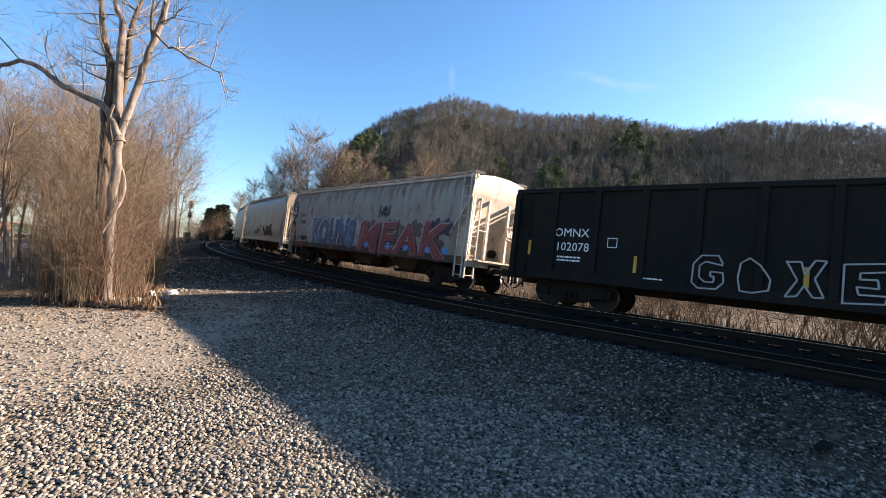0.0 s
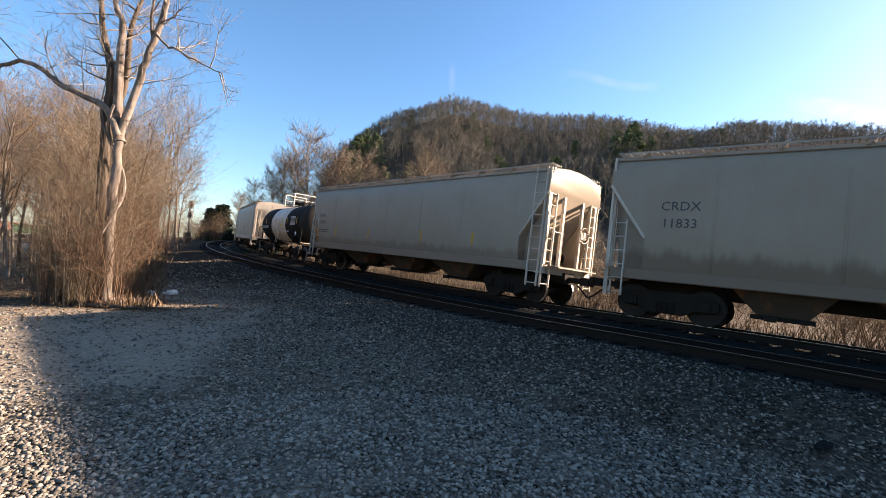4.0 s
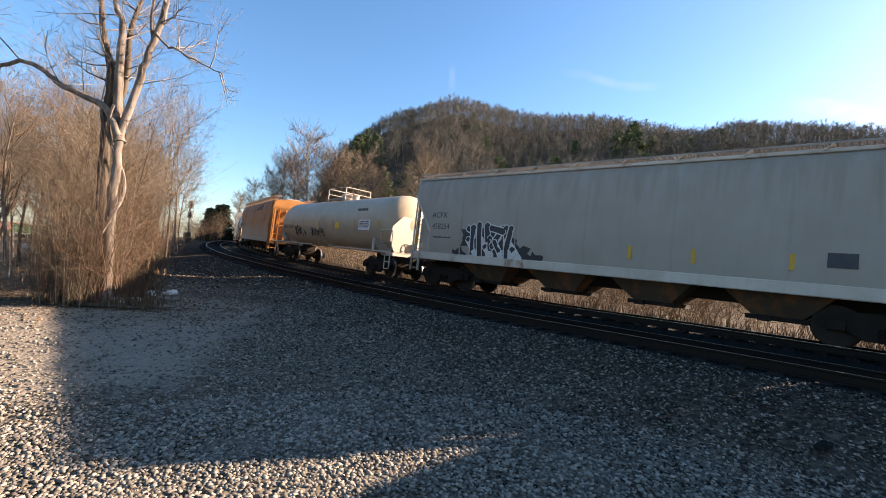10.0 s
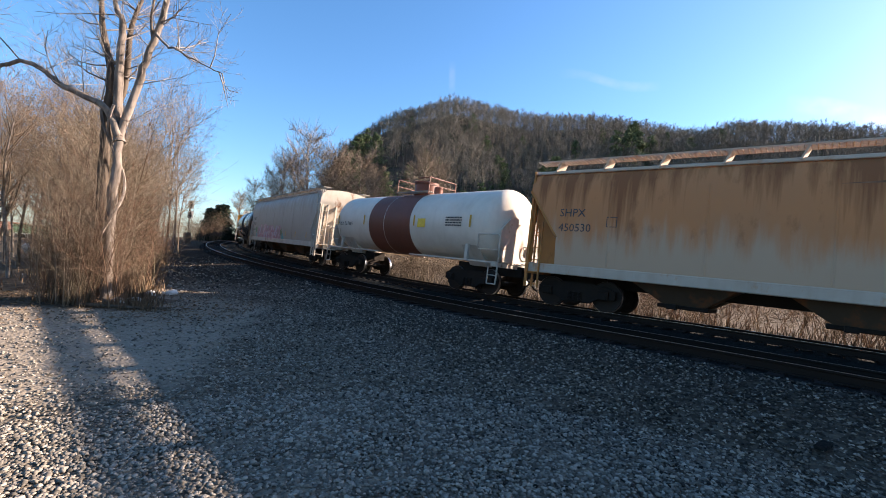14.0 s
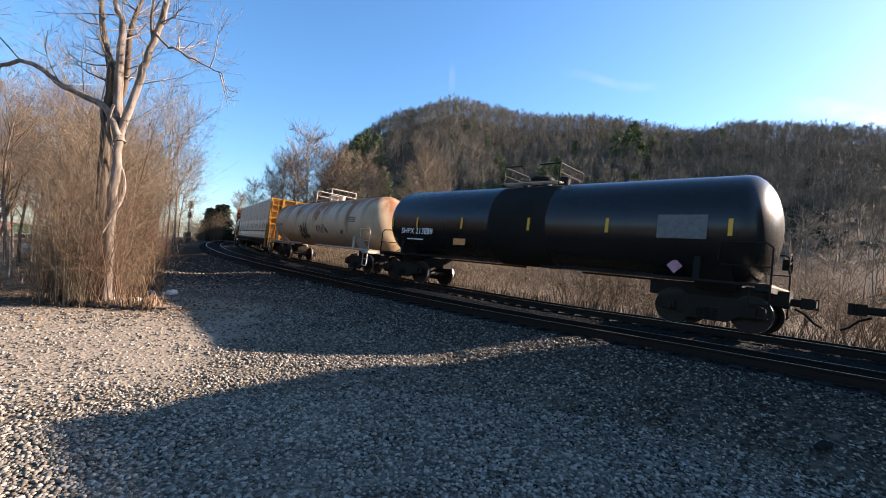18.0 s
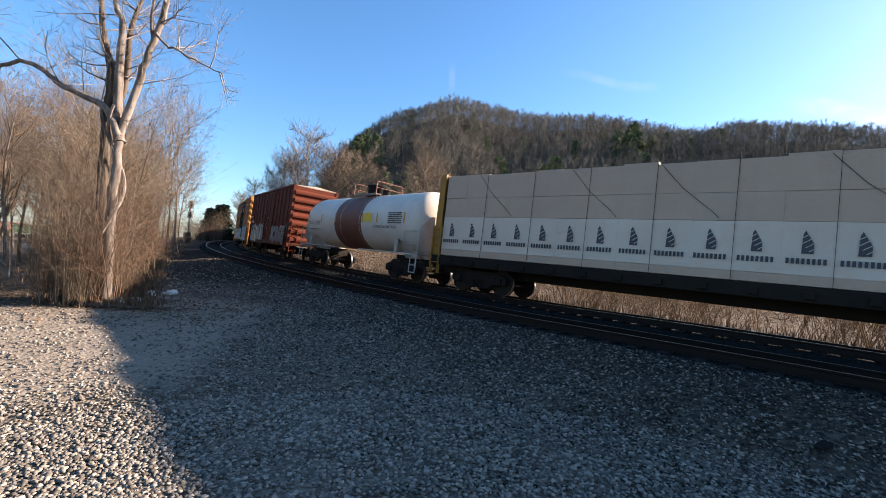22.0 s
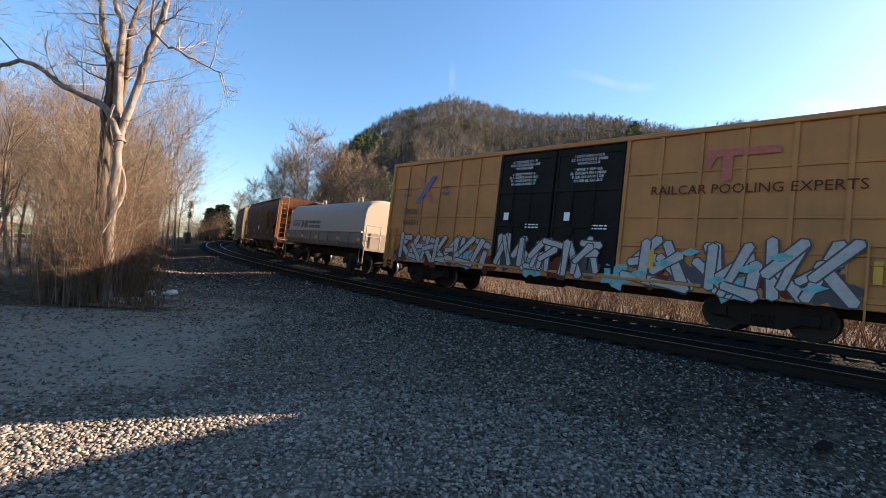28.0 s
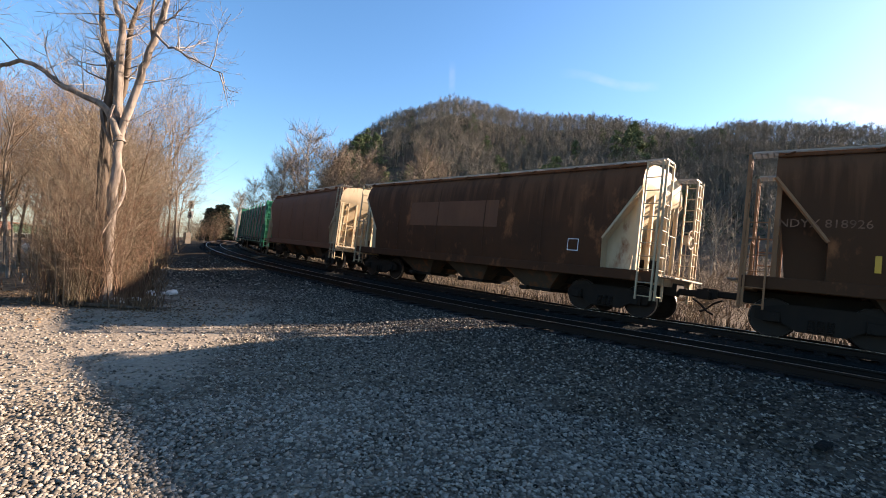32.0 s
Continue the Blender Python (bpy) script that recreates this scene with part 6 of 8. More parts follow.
    lettering(car, "MBKX", -7.2, 2.82, 0.36, BLACKPAINT, yf(2.82))
    lettering(car, "175461", -7.2, 2.36, 0.36, BLACKPAINT, yf(2.36))
    for k in range(11):
        spray_cloud(car, -5.6 + 0.62 * k, 1.62 + 0.1 * math.sin(k * 2.1), 0.52, (SPRAY_MAUVE, SPRAY_LILAC)[k % 2], yf, 0.001 + 0.0006 * (k % 4), "mauve sprayed cloud behind the letters")
    for x, z, r, m in ((-6.4, 1.9, 0.3, SPRAY_GREEN), (-6.1, 1.45, 0.35, SPRAY_TEAL), (1.2, 1.75, 0.3, SPRAY_GREEN), (1.5, 1.4, 0.35, SPRAY_TEAL)):
        spray_cloud(car, x, z, r, m, yf, 0.004, "green sprayed cloud beside the letters")
    graffiti(car, -5.8, 1.0, 1.2, 2.1, [SPRAY_LILAC, SPRAY_MAUVE, SPRAY_PINKISH], SPRAY_PINK, 0, 51, 8, yf=lambda z: yf(z) - 0.006)
    bars(car, -7.1, 2.02, 0.9, 2, BLACKPAINT, yf(1.95))
    reflectors(car, (2.4, 4.6, 6.8), 1.75, yf)
    # L
    car, half, yf = tank_car("glossy black tank car with white marks and orange plate", -183.6, -198.7, BLK_GLOSS, BLK, 1.46, 2.62, [(-1.15, 1.2, BLK_MATTE)], "rail", over=0.32, truck_in=1.6)
    lettering(car, "SHPX 213888", -4.9, 2.13, 0.34, WHITEPAINT, yf(2.15) - 0.07)
    sheet(car, "placard", rect(0.62, 0.34), SPRAY_ORANGE, yf(1.85) - 0.03, "orange notice plate", 0, -2.6, 1.85)
    sheet(car, "notice_panel", rect(1.2, 0.62), SPRAY_GREYISH, yf(2.5) - 0.01, "dark grey notice panel", 0, 5.3, 2.5)
    for x in (-6.5, -4.9, -2.4, 0.6, 3.3, 6.4):
        sheet(car, "reflector", rect(0.1, 0.42), YELLOW, yf(2.5) - 0.012, "yellow reflective strip", 0, x, 2.5)
    bars(car, -5.2, 1.85, 1.0, 1, WHITEPAINT, yf(1.8) - 0.03)
    square_outline(car, -4.35, 2.15, 0.24, WHITEPAINT, yf(2.15) - 0.02)
    sheet(car, "placard", [(0, -0.2), (0.2, 0), (0, 0.2), (-0.2, 0)], SPRAY_PINK, yf(1.55) - 0.08, "red and white diamond placard", 0, 5.1, 1.5)
    # M
    car, half, yf = tank_car("cream tank car streaked with orange rust", -199.0, -214.95, RUSTY_M, PALE, 1.42, 2.56, (), "rail", over=0.46, truck_in=2.05)
    for k, (xa, xb, a0, a1) in enumerate(((-7.1, -6.3, 20, 75), (-5.9, -4.9, 8, 50), (-4.5, -3.5, 12, 44), (0.2, 2.0, 14, 62), (2.3, 3.4, 8, 48), (3.8, 6.1, 10, 52), (-2.9, -2.2, 55, 80), (0.4, 1.1, 62, 95))):
        tank_stain(car, 1.42, 2.56, xa, xb, a0, a1, RUST_STAIN, 70 + k)
    lettering(car, "UTLX 644399", -5.9, 2.3, 0.28, BLACKPAINT, yf(2.3) - 0.01)
    scrawl(car, -2.0, -0.7, 1.6, 2.3, SPRAY_BLACK, yf, 61, 7)
    scrawl(car, -1.9, -0.6, 1.5, 1.8, SPRAY_BLACK, yf, 63, 6)
    scrawl(car, 0.9, 2.5, 1.95, 2.3, SPRAY_UMBER, yf, 62, 7)
    sheet(car, "data_plate", rect(0.3, 0.25), BLACKPAINT, yf(2.0) - 0.02, "black data plate", 0, 4.4, 2.0)
    bars(car, 5.6, 2.75, 0.9, 3, BLACKPAINT, yf(2.6) - 0.01, 0.05, 0.05)
    # N: wrapped lumber on a yellow bulkhead car
    car, half, L, w = lumber_car("yellow bulkhead flat car loaded with white-wrapped lumber bundles", -215.3, -235.9, LUMBER_YELLOW, WRAP, WRAP_TAN, BLACKPAINT, sill_mat=UNDER)
    n = 20
    bw = (2 * L - 0.9) / n
    rng = random.Random(9)
    for k in range(n):
        x0 = -L + 0.45 + k * bw
        for j, (z0, z1, m) in enumerate(((1.27, 1.50, WRAP_TAN), (1.503, 2.74, WRAP), (2.745, 3.46, WRAP_TAN), (3.465, 4.3 + rng.uniform(0, 0.07), WRAP_TAN))):
            d = rng.uniform(-0.008, 0.008)
            part("lumber_pack", Mesh().cbox(x0 + 0.001, x0 + bw - 0.001, -w + 0.06 + d, w - 0.06 + d, z0, z1, 0.006), m, car, "wrapped lumber bundle")
        sheet(car, "leaf_mark", [(-0.11, -0.25), (0.11, -0.25), (0.11, -0.02), (-0.05, 0.28), (-0.09, 0.20)], BLACKPAINT, -w + 0.03, "black leaf-like mark", 0, x0 + bw * 0.5, 2.25)
        me = Mesh()
        for q in range(4):
            me.box(-0.10, 0.10, -0.002, 0, -0.19 + q * 0.11, -0.175 + q * 0.11)
        me = me.data("leaf_vein", WRAP)
        me.transform(Matrix.Translation((x0 + bw * 0.5, -w + 0.029, 2.25)) @ Matrix.Rotation(radians(-35), 4, "Y"))
        part("leaf_vein", me, WRAP, car)
        wd = Mesh()
        for q in range(8):
            wd.box(x0 + bw * (0.1 + q * 0.1), x0 + bw * (0.1 + q * 0.1) + bw * 0.062, -w + 0.028, -w + 0.034, 1.76, 1.89)
        pieces("brand_bar", wd, BLACKPAINT, car, "black bar")
        if k % 2 == 0:
            st = Mesh().rod((x0, -w + 0.01, 1.15), (x0, -w + 0.02, 4.38), 0.007, 4).rod((x0, -w + 0.02, 4.38), (x0, w, 4.38), 0.007, 4)
            part("tie_down_cable", st, UNDER, car)
    for k in range(4):
        a = -L + 2.0 + k * 3.1 + 0.5 * (k % 2)
        part("loose_strap", Mesh().tube([(a, -w + 0.03, 4.3), (a + 0.6, -w + 0.02, 3.6), (a + 1.3, -w + 0.02, 3.0), (a + 1.5, -w + 0.03, 2.8)], 0.008, 4), UNDER, car)
    # O
    car, half, yf = tank_car("white tank car with a red-brown middle band and yellow plate", -236.2, -248.85, WHITE_T, PALE, 1.45, 2.62, [(-1.7, 1.2, BROWN_BAND)], "rail", over=0.4, dome_mat=BLK_MATTE, rail_mat=BROWN_BAND, truck_in=1.75, shield=PALE)
    lettering(car, "TILX 112532", -4.3, 2.42, 0.30, BLACKPAINT, yf(2.42) - 0.01)
    lettering(car, "HYDROCHLORIC ACID", 3.35, 2.28, 0.19, BLACKPAINT, yf(2.22) - 0.02)
    sheet(car, "placard", rect(0.72, 0.44), PLACARD_Y, yf(2.72) - 0.01, "yellow notice plate", 0, 1.85, 2.72)
    bars(car, 4.2, 2.95, 1.1, 6, BLACKPAINT, yf(2.6) - 0.01, 0.05, 0.04)
    for x in (-5.1, -3.3, -1.6, 1.35, 2.7, 4.95):
        sheet(car, "reflector", rect(0.1, 0.45), YELLOW, yf(2.65) - 0.01, "yellow reflective strip", 0, x, 2.7)
    bars(car, -4.2, 2.1, 1.4, 1, BLACKPAINT, yf(2.05) - 0.02)
    sheet(car, "placard", [(0, -0.2), (0.2, 0), (0, 0.2), (-0.2, 0)], BLACKPAINT, yf(1.7) - 0.06, "diamond hazard placard", 0, 4.25, 1.72)
    # P
    car, half = box_car("oxide-brown ribbed box car with silver graffiti", -250.45, -264.1, BOX_BROWN, BOX_BROWN, BOX_BROWN, ROOF_WHITE, 4.97, 1.0, (-1.05, 1.6), 1, False)
    lettering(car, "NS", -6.0, 2.95, 0.32, WHITEPAINT, -1.51)
    lettering(car, "473164", -5.75, 2.55, 0.32, WHITEPAINT, -1.51)
    for k in range(9):
        spray_cloud(car, -5.7 + 0.52 * k, 1.45 + 0.12 * math.sin(k * 2.6), 0.46, (SPRAY_NAVY, SPRAY_SILVER, SPRAY_GREYISH)[k % 3], lambda z: -1.5, 0.001 + 0.0006 * (k % 3), "grey sprayed cloud behind the letters")
    graffiti(car, -5.8, -1.2, 1.0, 2.2, [SPRAY_SILVER, SPRAY_GREYISH, SPRAY_BLACK], SPRAY_SILVER, -1.508, 71, 8, heavy=0.8)
    tag_letters(car, "SORGE", 1.75, 5.6, 1.0, 2.2, SPRAY_SLATE, SPRAY_BLACK, SPRAY_SILVER, lambda z: -1.5, 0.15, 0.05)
    bars(car, 6.0, 2.35, 0.55, 8, SPRAY_DRAB, -1.51, 0.05, 0.06)
    for x, z, w, n in ((-0.75, 3.25, 0.3, 1), (0.35, 2.85, 0.42, 1), (0.0, 2.45, 0.14, 4), (0.4, 2.1, 0.3, 2), (0.9, 2.3, 0.22, 1), (-0.6, 1.5, 0.3, 2)):
        bars(car, x, z, w, n, SPRAY_SILVER, -1.545, 0.04, 0.05)
    for x in (-4.6, -0.2, 2.6, 5.2):
        sheet(car, "reflector", rect(0.46, 0.12), YELLOW, -1.51, "yellow reflective strip", 0, x, 1.0)
    # Q, R
    for front, rear, seed in ((-265.3, -282.6, 81), (-284.15, -300.75, 83)):
        car, half = box_car("yellow grid-ribbed box car with black doors and graffiti", front, rear, BOX_YELLOW, BOX_YELLOW, BLK, ROOF_WHITE, 5.06, 1.0, (-2.2, 2.25), 2, True, BOX_YELLOW2)
        fills = [SPRAY_SILVER, SPRAY_SILVER, SPRAY_SILVER] if seed == 83 else [SPRAY_TEAL, SPRAY_SILVER, SPRAY_PALE]
        for k in range(16):
            spray_cloud(car, -7.0 + k * 0.93, 1.15 + 0.1 * math.sin(k * 2.3), 0.42, (SPRAY_BLACK, SPRAY_TEAL, BOX_BROWN)[k % 3], lambda z: -1.5 - 0.03 * (abs(-7.0 + k * 0.93) < 2.2), 0.001 + 0.0004 * (k % 3), "sprayed cloud under the letters")
        graffiti(car, -7.1, -2.4, 1.0, 1.9, fills, SPRAY_BLACK, -1.508, seed, 7, heavy=0.85)
        graffiti(car, -1.95, 1.75, 1.08, 2.0, fills, SPRAY_BLACK, -1.545, seed + 1, 6, heavy=0.85)
        graffiti(car, 2.55, 7.3, 0.92, 2.1, fills if seed == 83 else [SPRAY_TEAL, SPRAY_SKY, SPRAY_SILVER], SPRAY_BLACK if seed == 83 else SPRAY_NAVY, -1.508, seed + 2, 6, heavy=0.8)
        if seed == 83:
            for k in range(7):
                sheet(car, "graffiti_spot", [(-0.24, -0.05), (0.0, -0.12), (0.26, 0.02), (0.02, 0.09)], SPRAY_TEAL, -1.545, "teal sprayed accent", 0, 2.9 + 0.62 * k, 1.2 + 0.65 * (k % 3) / 2)
        for x in (-1.15, 1.15):
            lettering(car, "CLOSE AND LOCK\nBOTH DOORS BEFORE\nMOVING CAR", x, 4.5, 0.115, WHITEPAINT, -1.54)
            lettering(car, "CIERRE Y PONGA\nEL SEGURO EN AMBAS\nPUERTAS ANTES DE\nMOVER EL CARRO", x, 4.02, 0.115, WHITEPAINT, -1.54)
            sheet(car, "notice_plate", rect(0.2, 0.26), WHITEPAINT, -1.545, "small white notice", 0, x - 0.55, 2.75)
            bars(car, x + 0.5, 2.5, 0.5, 2, WHITEPAINT, -1.54, 0.04, 0.05)
        lettering(car, "RAILCAR POOLING EXPERTS", 5.2, 3.45, 0.34, BLACKPAINT if seed == 81 else BOX_BROWN, -1.505)
        lettering(car, "TBOX", -6.7, 2.95, 0.34, BLACKPAINT, -1.505)
        lettering(car, "664261" if seed == 83 else "641478", -6.6, 2.5, 0.34, BLACKPAINT, -1.505)
        for a, m in ((1, BLUE_MARK), (-1, RED_MARK)):
            sheet(car, "cross_mark", [(-0.55, -0.55 * a), (-0.3, -0.55 * a), (0.55, 0.55 * a), (0.3, 0.55 * a)], m, -1.506 - 0.002 * a, "faded red and blue cross mark", 0, -5.9, 3.85)
        lettering(car, "next\nload", -7.0, 3.8, 0.26, BLACKPAINT, -1.505)
        lettering(car, "any\nroad", -4.8, 3.8, 0.26, BLACKPAINT, -1.505)
        sheet(car, "red_mark", [(-0.75, -0.12), (-0.75, 0.5), (0.75, 0.5), (0.75, 0.32), (-0.2, 0.32), (-0.2, -0.3), (-0.42, -0.3), (-0.42, 0.32), (-0.55, 0.32)], RED_MARK, -1.506, "faded red lettering mark", 0, 5.1, 3.95)
        for x in (-7.6, 7.6, 3.2):
            sheet(car, "reflector", rect(0.14, 0.5), YELLOW, -1.52, "orange reflective strip", 0, x, 1.6)
    # S
    car, half, w = coil_car("steel coil car with a rounded pale grey hood", -302.3, -313.7, COIL_GREY, COIL_DARK)
    me = Mesh()
    for q in range(5):
        me.box(-4.4, -3.2 + q * 0.04, -w - 0.006, -w, 2.2 + q * 0.085, 2.245 + q * 0.085)
    part("stripe_mark", me, SPRAY_NAVY, car, "dark striped mark")
    sheet(car, "block_mark", [(-0.5, -0.22), (-0.2, -0.22), (0.0, 0.0), (0.1, -0.22), (0.62, -0.22), (0.55, 0.0), (0.7, 0.22), (0.2, 0.22), (0.0, 0.02), (-0.1, 0.22), (-0.42, 0.22)], SPRAY_NAVY, -w - 0.006, "dark block-letter mark", 0, -2.43, 2.36)
    bars(car, -0.8, 2.56, 1.7, 2, SPRAY_NAVY, -w - 0.006, 0.16, 0.1)
    for x in (-4.95, -2.45, -0.25, 2.65, 5.0):
        sheet(car, "reflector", rect(0.40, 0.15), SPRAY_ORANGE, -w - 0.04, "orange reflective strip", 0, x, 1.62)
    # T
    car, half, yf = covered_hopper("dark brown rusty covered hopper with yellow reflectors", -314.5, -329.6, HOPPER_BROWN, HOPPER_BROWN, 4.2, 1.36, bays=4, end_mat=HOPPER_END, top_in=0.75, reach=2.3, lift=0.08, panel_mat=HOPPER_BROWN)
    for x in (3.4, 5.05):
        for line in ([(0, -.8), (0, .8)], [(0, -.1), (-.3, .15), (-.55, .1)], [(0, -.1), (.3, .15), (.55, .1)], [(0, .4), (-.3, .6), (-.5, .3), (-.42, -.25), (0, -.55)], [(0, .4), (.3, .6), (.5, .3), (.42, -.25), (0, -.55)]):
            part("faded_emblem", Mesh().tube([(x + u, yf(2.7 + v) - 0.002, 2.7 + v) for u, v in line], 0.045, 5), HOPPER_RED2, car, "faded stalk emblem")
    lettering(car, "NDYX 818926", -5.6, 2.6, 0.26, SPRAY_FADED, yf(2.6))
    reflectors(car, (-4.7, -1.85, 1.1, 3.75, 5.45), 1.85, yf)
    sheet(car, "placard", [(0, -0.22), (0.18, 0), (0, 0.22), (-0.18, 0)], WHITEPAINT, yf(2.1), "pale diamond placard", 0, 0.0, 2.1)
    # U
    car, half, yf = covered_hopper("rusty brown covered hopper with a faded rectangular panel", -330.2, -345.4, HOPPER_RED, HOPPER_RED, 4.22, 1.28, end_mat=CREAM_END, top_in=0.8, lift=0.08)
    sheet(car, "faded_panel", rect(4.7, 0.95), HOPPER_RED2, yf(2.9) - 0.002, "faded painted-over panel", 0, -0.75, 2.85)
    square_outline(car, 4.6, 1.9, 0.34, WHITEPAINT, yf(1.9))
    # V
    covered_hopper("purple-brown covered hopper with a cream ladder end", -346.4, -360.0, HOPPER_RED2, HOPPER_RED2, 4.28, 1.28, end_mat=CREAM_END)
    # W
    car, half, L, w = lumber_car("green bulkhead flat car stacked with dark-wrapped lumber", -361.3, -379.0, GREEN_CAR, DARK_LOAD, DARK_LOAD, BLACKPAINT, 4.25)
    n = 9
    bw = (2 * L - 0.9) / n
    for k in range(n):
        x0 = -L + 0.45 + k * bw
        for z0, z1 in ((1.27, 2.2), (2.22, 3.1), (3.12, 3.95)):
            part("lumber_pack", Mesh().cbox(x0 + 0.03, x0 + bw - 0.03, -w + 0.1, w - 0.1, z0, z1, 0.04), DARK_LOAD, car, "dark wrapped lumber bundle")
        part("stake", Mesh().cbox(x0 - 0.035, x0 + 0.035, -w - 0.02, -w + 0.07, 1.2, 4.1, 0.015), GREEN_CAR, car)
    # X
    covered_hopper("pale grey covered hopper at the tail of the view", -380.2, -397.0, GREY_K, PALE, 4.28, 1.30)


build_train()


# ---------------------------------------------------------------- plants: materials
BARK_PALE = plain("pale_sycamore_bark", (0.16, 0.13, 0.108), 0.85, 0.6, 6.0, bump=0.9, stretch=(1, 1, 0.3))
BARK_DARK = plain("dark_furrowed_bark", (0.085, 0.065, 0.05), 0.9, 0.4, 9.0, bump=0.8, stretch=(1, 1, 0.2))
TWIG_TAN = plain("tan_bare_twigs", (0.118, 0.084, 0.056), 0.8, 0.3, 4.0, island=True)
TWIG_RED = plain("reddish_bare_twigs", (0.104, 0.062, 0.040), 0.8, 0.3, 4.0, island=True)
TWIG_PALE = plain("pale_grey_bare_twigs", (0.20, 0.165, 0.135), 0.85, 0.3, 2.0, island=True)
TWIG_OLIVE = plain("olive_brown_bare_twigs", (0.092, 0.072, 0.047), 0.85, 0.35, 2.0, island=True)
TWIG_GREY = plain("grey_brown_bare_twigs", (0.155, 0.122, 0.088), 0.85, 0.3, 1.0, island=True)
TWIG_FAR = plain("warm_grey_bare_twigs", (0.165, 0.128, 0.094), 0.85, 0.3, 1.0, island=True)
TWIG_HILL = plain("hillside_bare_twigs", (0.128, 0.114, 0.09), 0.9, 0.35, 0.05, island=True)
TRUNK_HILL = plain("hillside_pale_trunks", (0.16, 0.138, 0.11), 0.9, 0.35, 0.5, island=True)
NEEDLES = plain("pine_needles", (0.10, 0.125, 0.058), 0.8, 0.4, 0.8, island=True)
NEEDLES_LOW = plain("laurel_leaves", (0.045, 0.058, 0.034), 0.7, 0.4, 0.8, island=True)
NEEDLES_DARK = plain("dark_cedar_needles", (0.022, 0.030, 0.018), 0.85, 0.4, 0.8, island=True)
STRAW = plain("dry_straw_grass", (0.085, 0.073, 0.058), 0.85, 0.3, 2.0, island=True)
WEEDS = plain("brown_dead_weeds", (0.135, 0.088, 0.054), 0.85, 0.35, 2.0, island=True)
LEAF = plain("fallen_brown_leaves", (0.135, 0.088, 0.052), 0.85, 0.4, 3.0, island=True)


def tube_arrays(segs, sides_of):
    """Tapered prisms from segments (a, b, radius a, radius b, level), grouped by their number of sides."""
    verts, quads = [], []
    base = 0
    groups = {}
    for s in segs:
        groups.setdefault(sides_of(s[4]), []).append(s)
    for n, ss in groups.items():
        a = np.array([s[0] for s in ss], float)
        b = np.array([s[1] for s in ss], float)
        ra = np.array([s[2] for s in ss], float)
        rb = np.array([s[3] for s in ss], float)
        d = b - a
        d /= np.maximum(np.linalg.norm(d, axis=1, keepdims=True), 1e-6)
        ref = np.where(np.abs(d[:, 2:3]) > 0.9, np.array([[1.0, 0, 0]]), np.array([[0, 0, 1.0]]))
        u = np.cross(d, ref)
        u /= np.maximum(np.linalg.norm(u, axis=1, keepdims=True), 1e-6)
        w = np.cross(d, u)
        ang = np.arange(n) * 2 * math.pi / n
        ring = u[:, None] * np.cos(ang)[None, :, None] + w[:, None] * np.sin(ang)[None, :, None]
        v = np.concatenate([a[:, None] + ring * ra[:, None, None], b[:, None] + ring * rb[:, None, None]], 1)
        j = np.arange(n)
        q = np.stack([j, (j + 1) % n, (j + 1) % n + n, j + n], -1)
        f = q[None] + (np.arange(len(ss)) * 2 * n)[:, None, None] + base
        verts.append(v.reshape(-1, 3))
        quads.append(f.reshape(-1, 4))
        base += len(ss) * 2 * n
    return np.concatenate(verts), np.concatenate(quads)


def shoot(rng, segs, p, d, length, r, level, deepest, kids, bend, rise, thin):
    """A limb of a few joints, which bears smaller limbs."""
    n = (4, 3, 2, 1)[level]
    pts = [np.array(p, float)]
    d = np.array(d, float)
    for k in range(n):
        d = d + rng.normal(0, bend, 3) + np.array([0, 0, rise])
        d /= np.linalg.norm(d)
        pts.append(pts[-1] + d * length / n)
    for k in range(n):
        t0, t1 = k / n, (k + 1) / n
        segs.append((pts[k], pts[k + 1], max(thin, r * (1 - 0.75 * t0)), max(thin * 0.7, r * (1 - 0.75 * t1)), level))
    if level >= deepest:
        return
    m = kids[level]
    for q in range(m):
        t = rng.uniform(0.25 if level else 0.35, 1.0)
        k = min(n - 1, int(t * n))
        base = pts[k] + (pts[k + 1] - pts[k]) * (t * n - k)
        ax = pts[k + 1] - pts[k]
        ax = ax / np.linalg.norm(ax)
        side = np.cross(ax, rng.normal(0, 1, 3))
        side /= max(1e-6, np.linalg.norm(side))
        nd = ax * rng.uniform(0.45, 0.9) + side * rng.uniform(0.5, 0.95)
        shoot(rng, segs, base, nd, length * rng.uniform(0.38, 0.62) * (1.15 - 0.45 * t), max(thin, r * (1 - 0.7 * t) * 0.55), level + 1, deepest, kids, bend * 1.1, rise, thin)


def make_tree(seed, height, r, kids, deepest=3, thin=0.006, bend=0.12, rise=0.08):
    rng = np.random.default_rng(seed)
    segs = []
    shoot(rng, segs, (0, 0, -0.2), (rng.normal(0, 0.05), rng.normal(0, 0.05), 1), height, r, 0, deepest, kids, bend * 0.6, rise, thin)
    return segs


def sides(level):
    return 8 if level == 0 else (5 if level == 1 else 3)


def tree_meshes(name, segs, bark, twig, cutlevel=1):
    v, f = tube_arrays([s for s in segs if s[4] < cutlevel], sides)
    trunk = soup("trunk", v, f, bark)
    trunk.shade_smooth()
    v, f = tube_arrays([s for s in segs if s[4] >= cutlevel], sides)
    return trunk, soup("crown", v, f, twig)


def plant(name, label, meshes, m, category="tree", group="", crown="crown"):
    t = tagged(new(name), label, category, group)
    t.matrix_basis = m
    for nm, me in zip(("trunk", crown), meshes):
        part(nm, me, None, t)
    return t


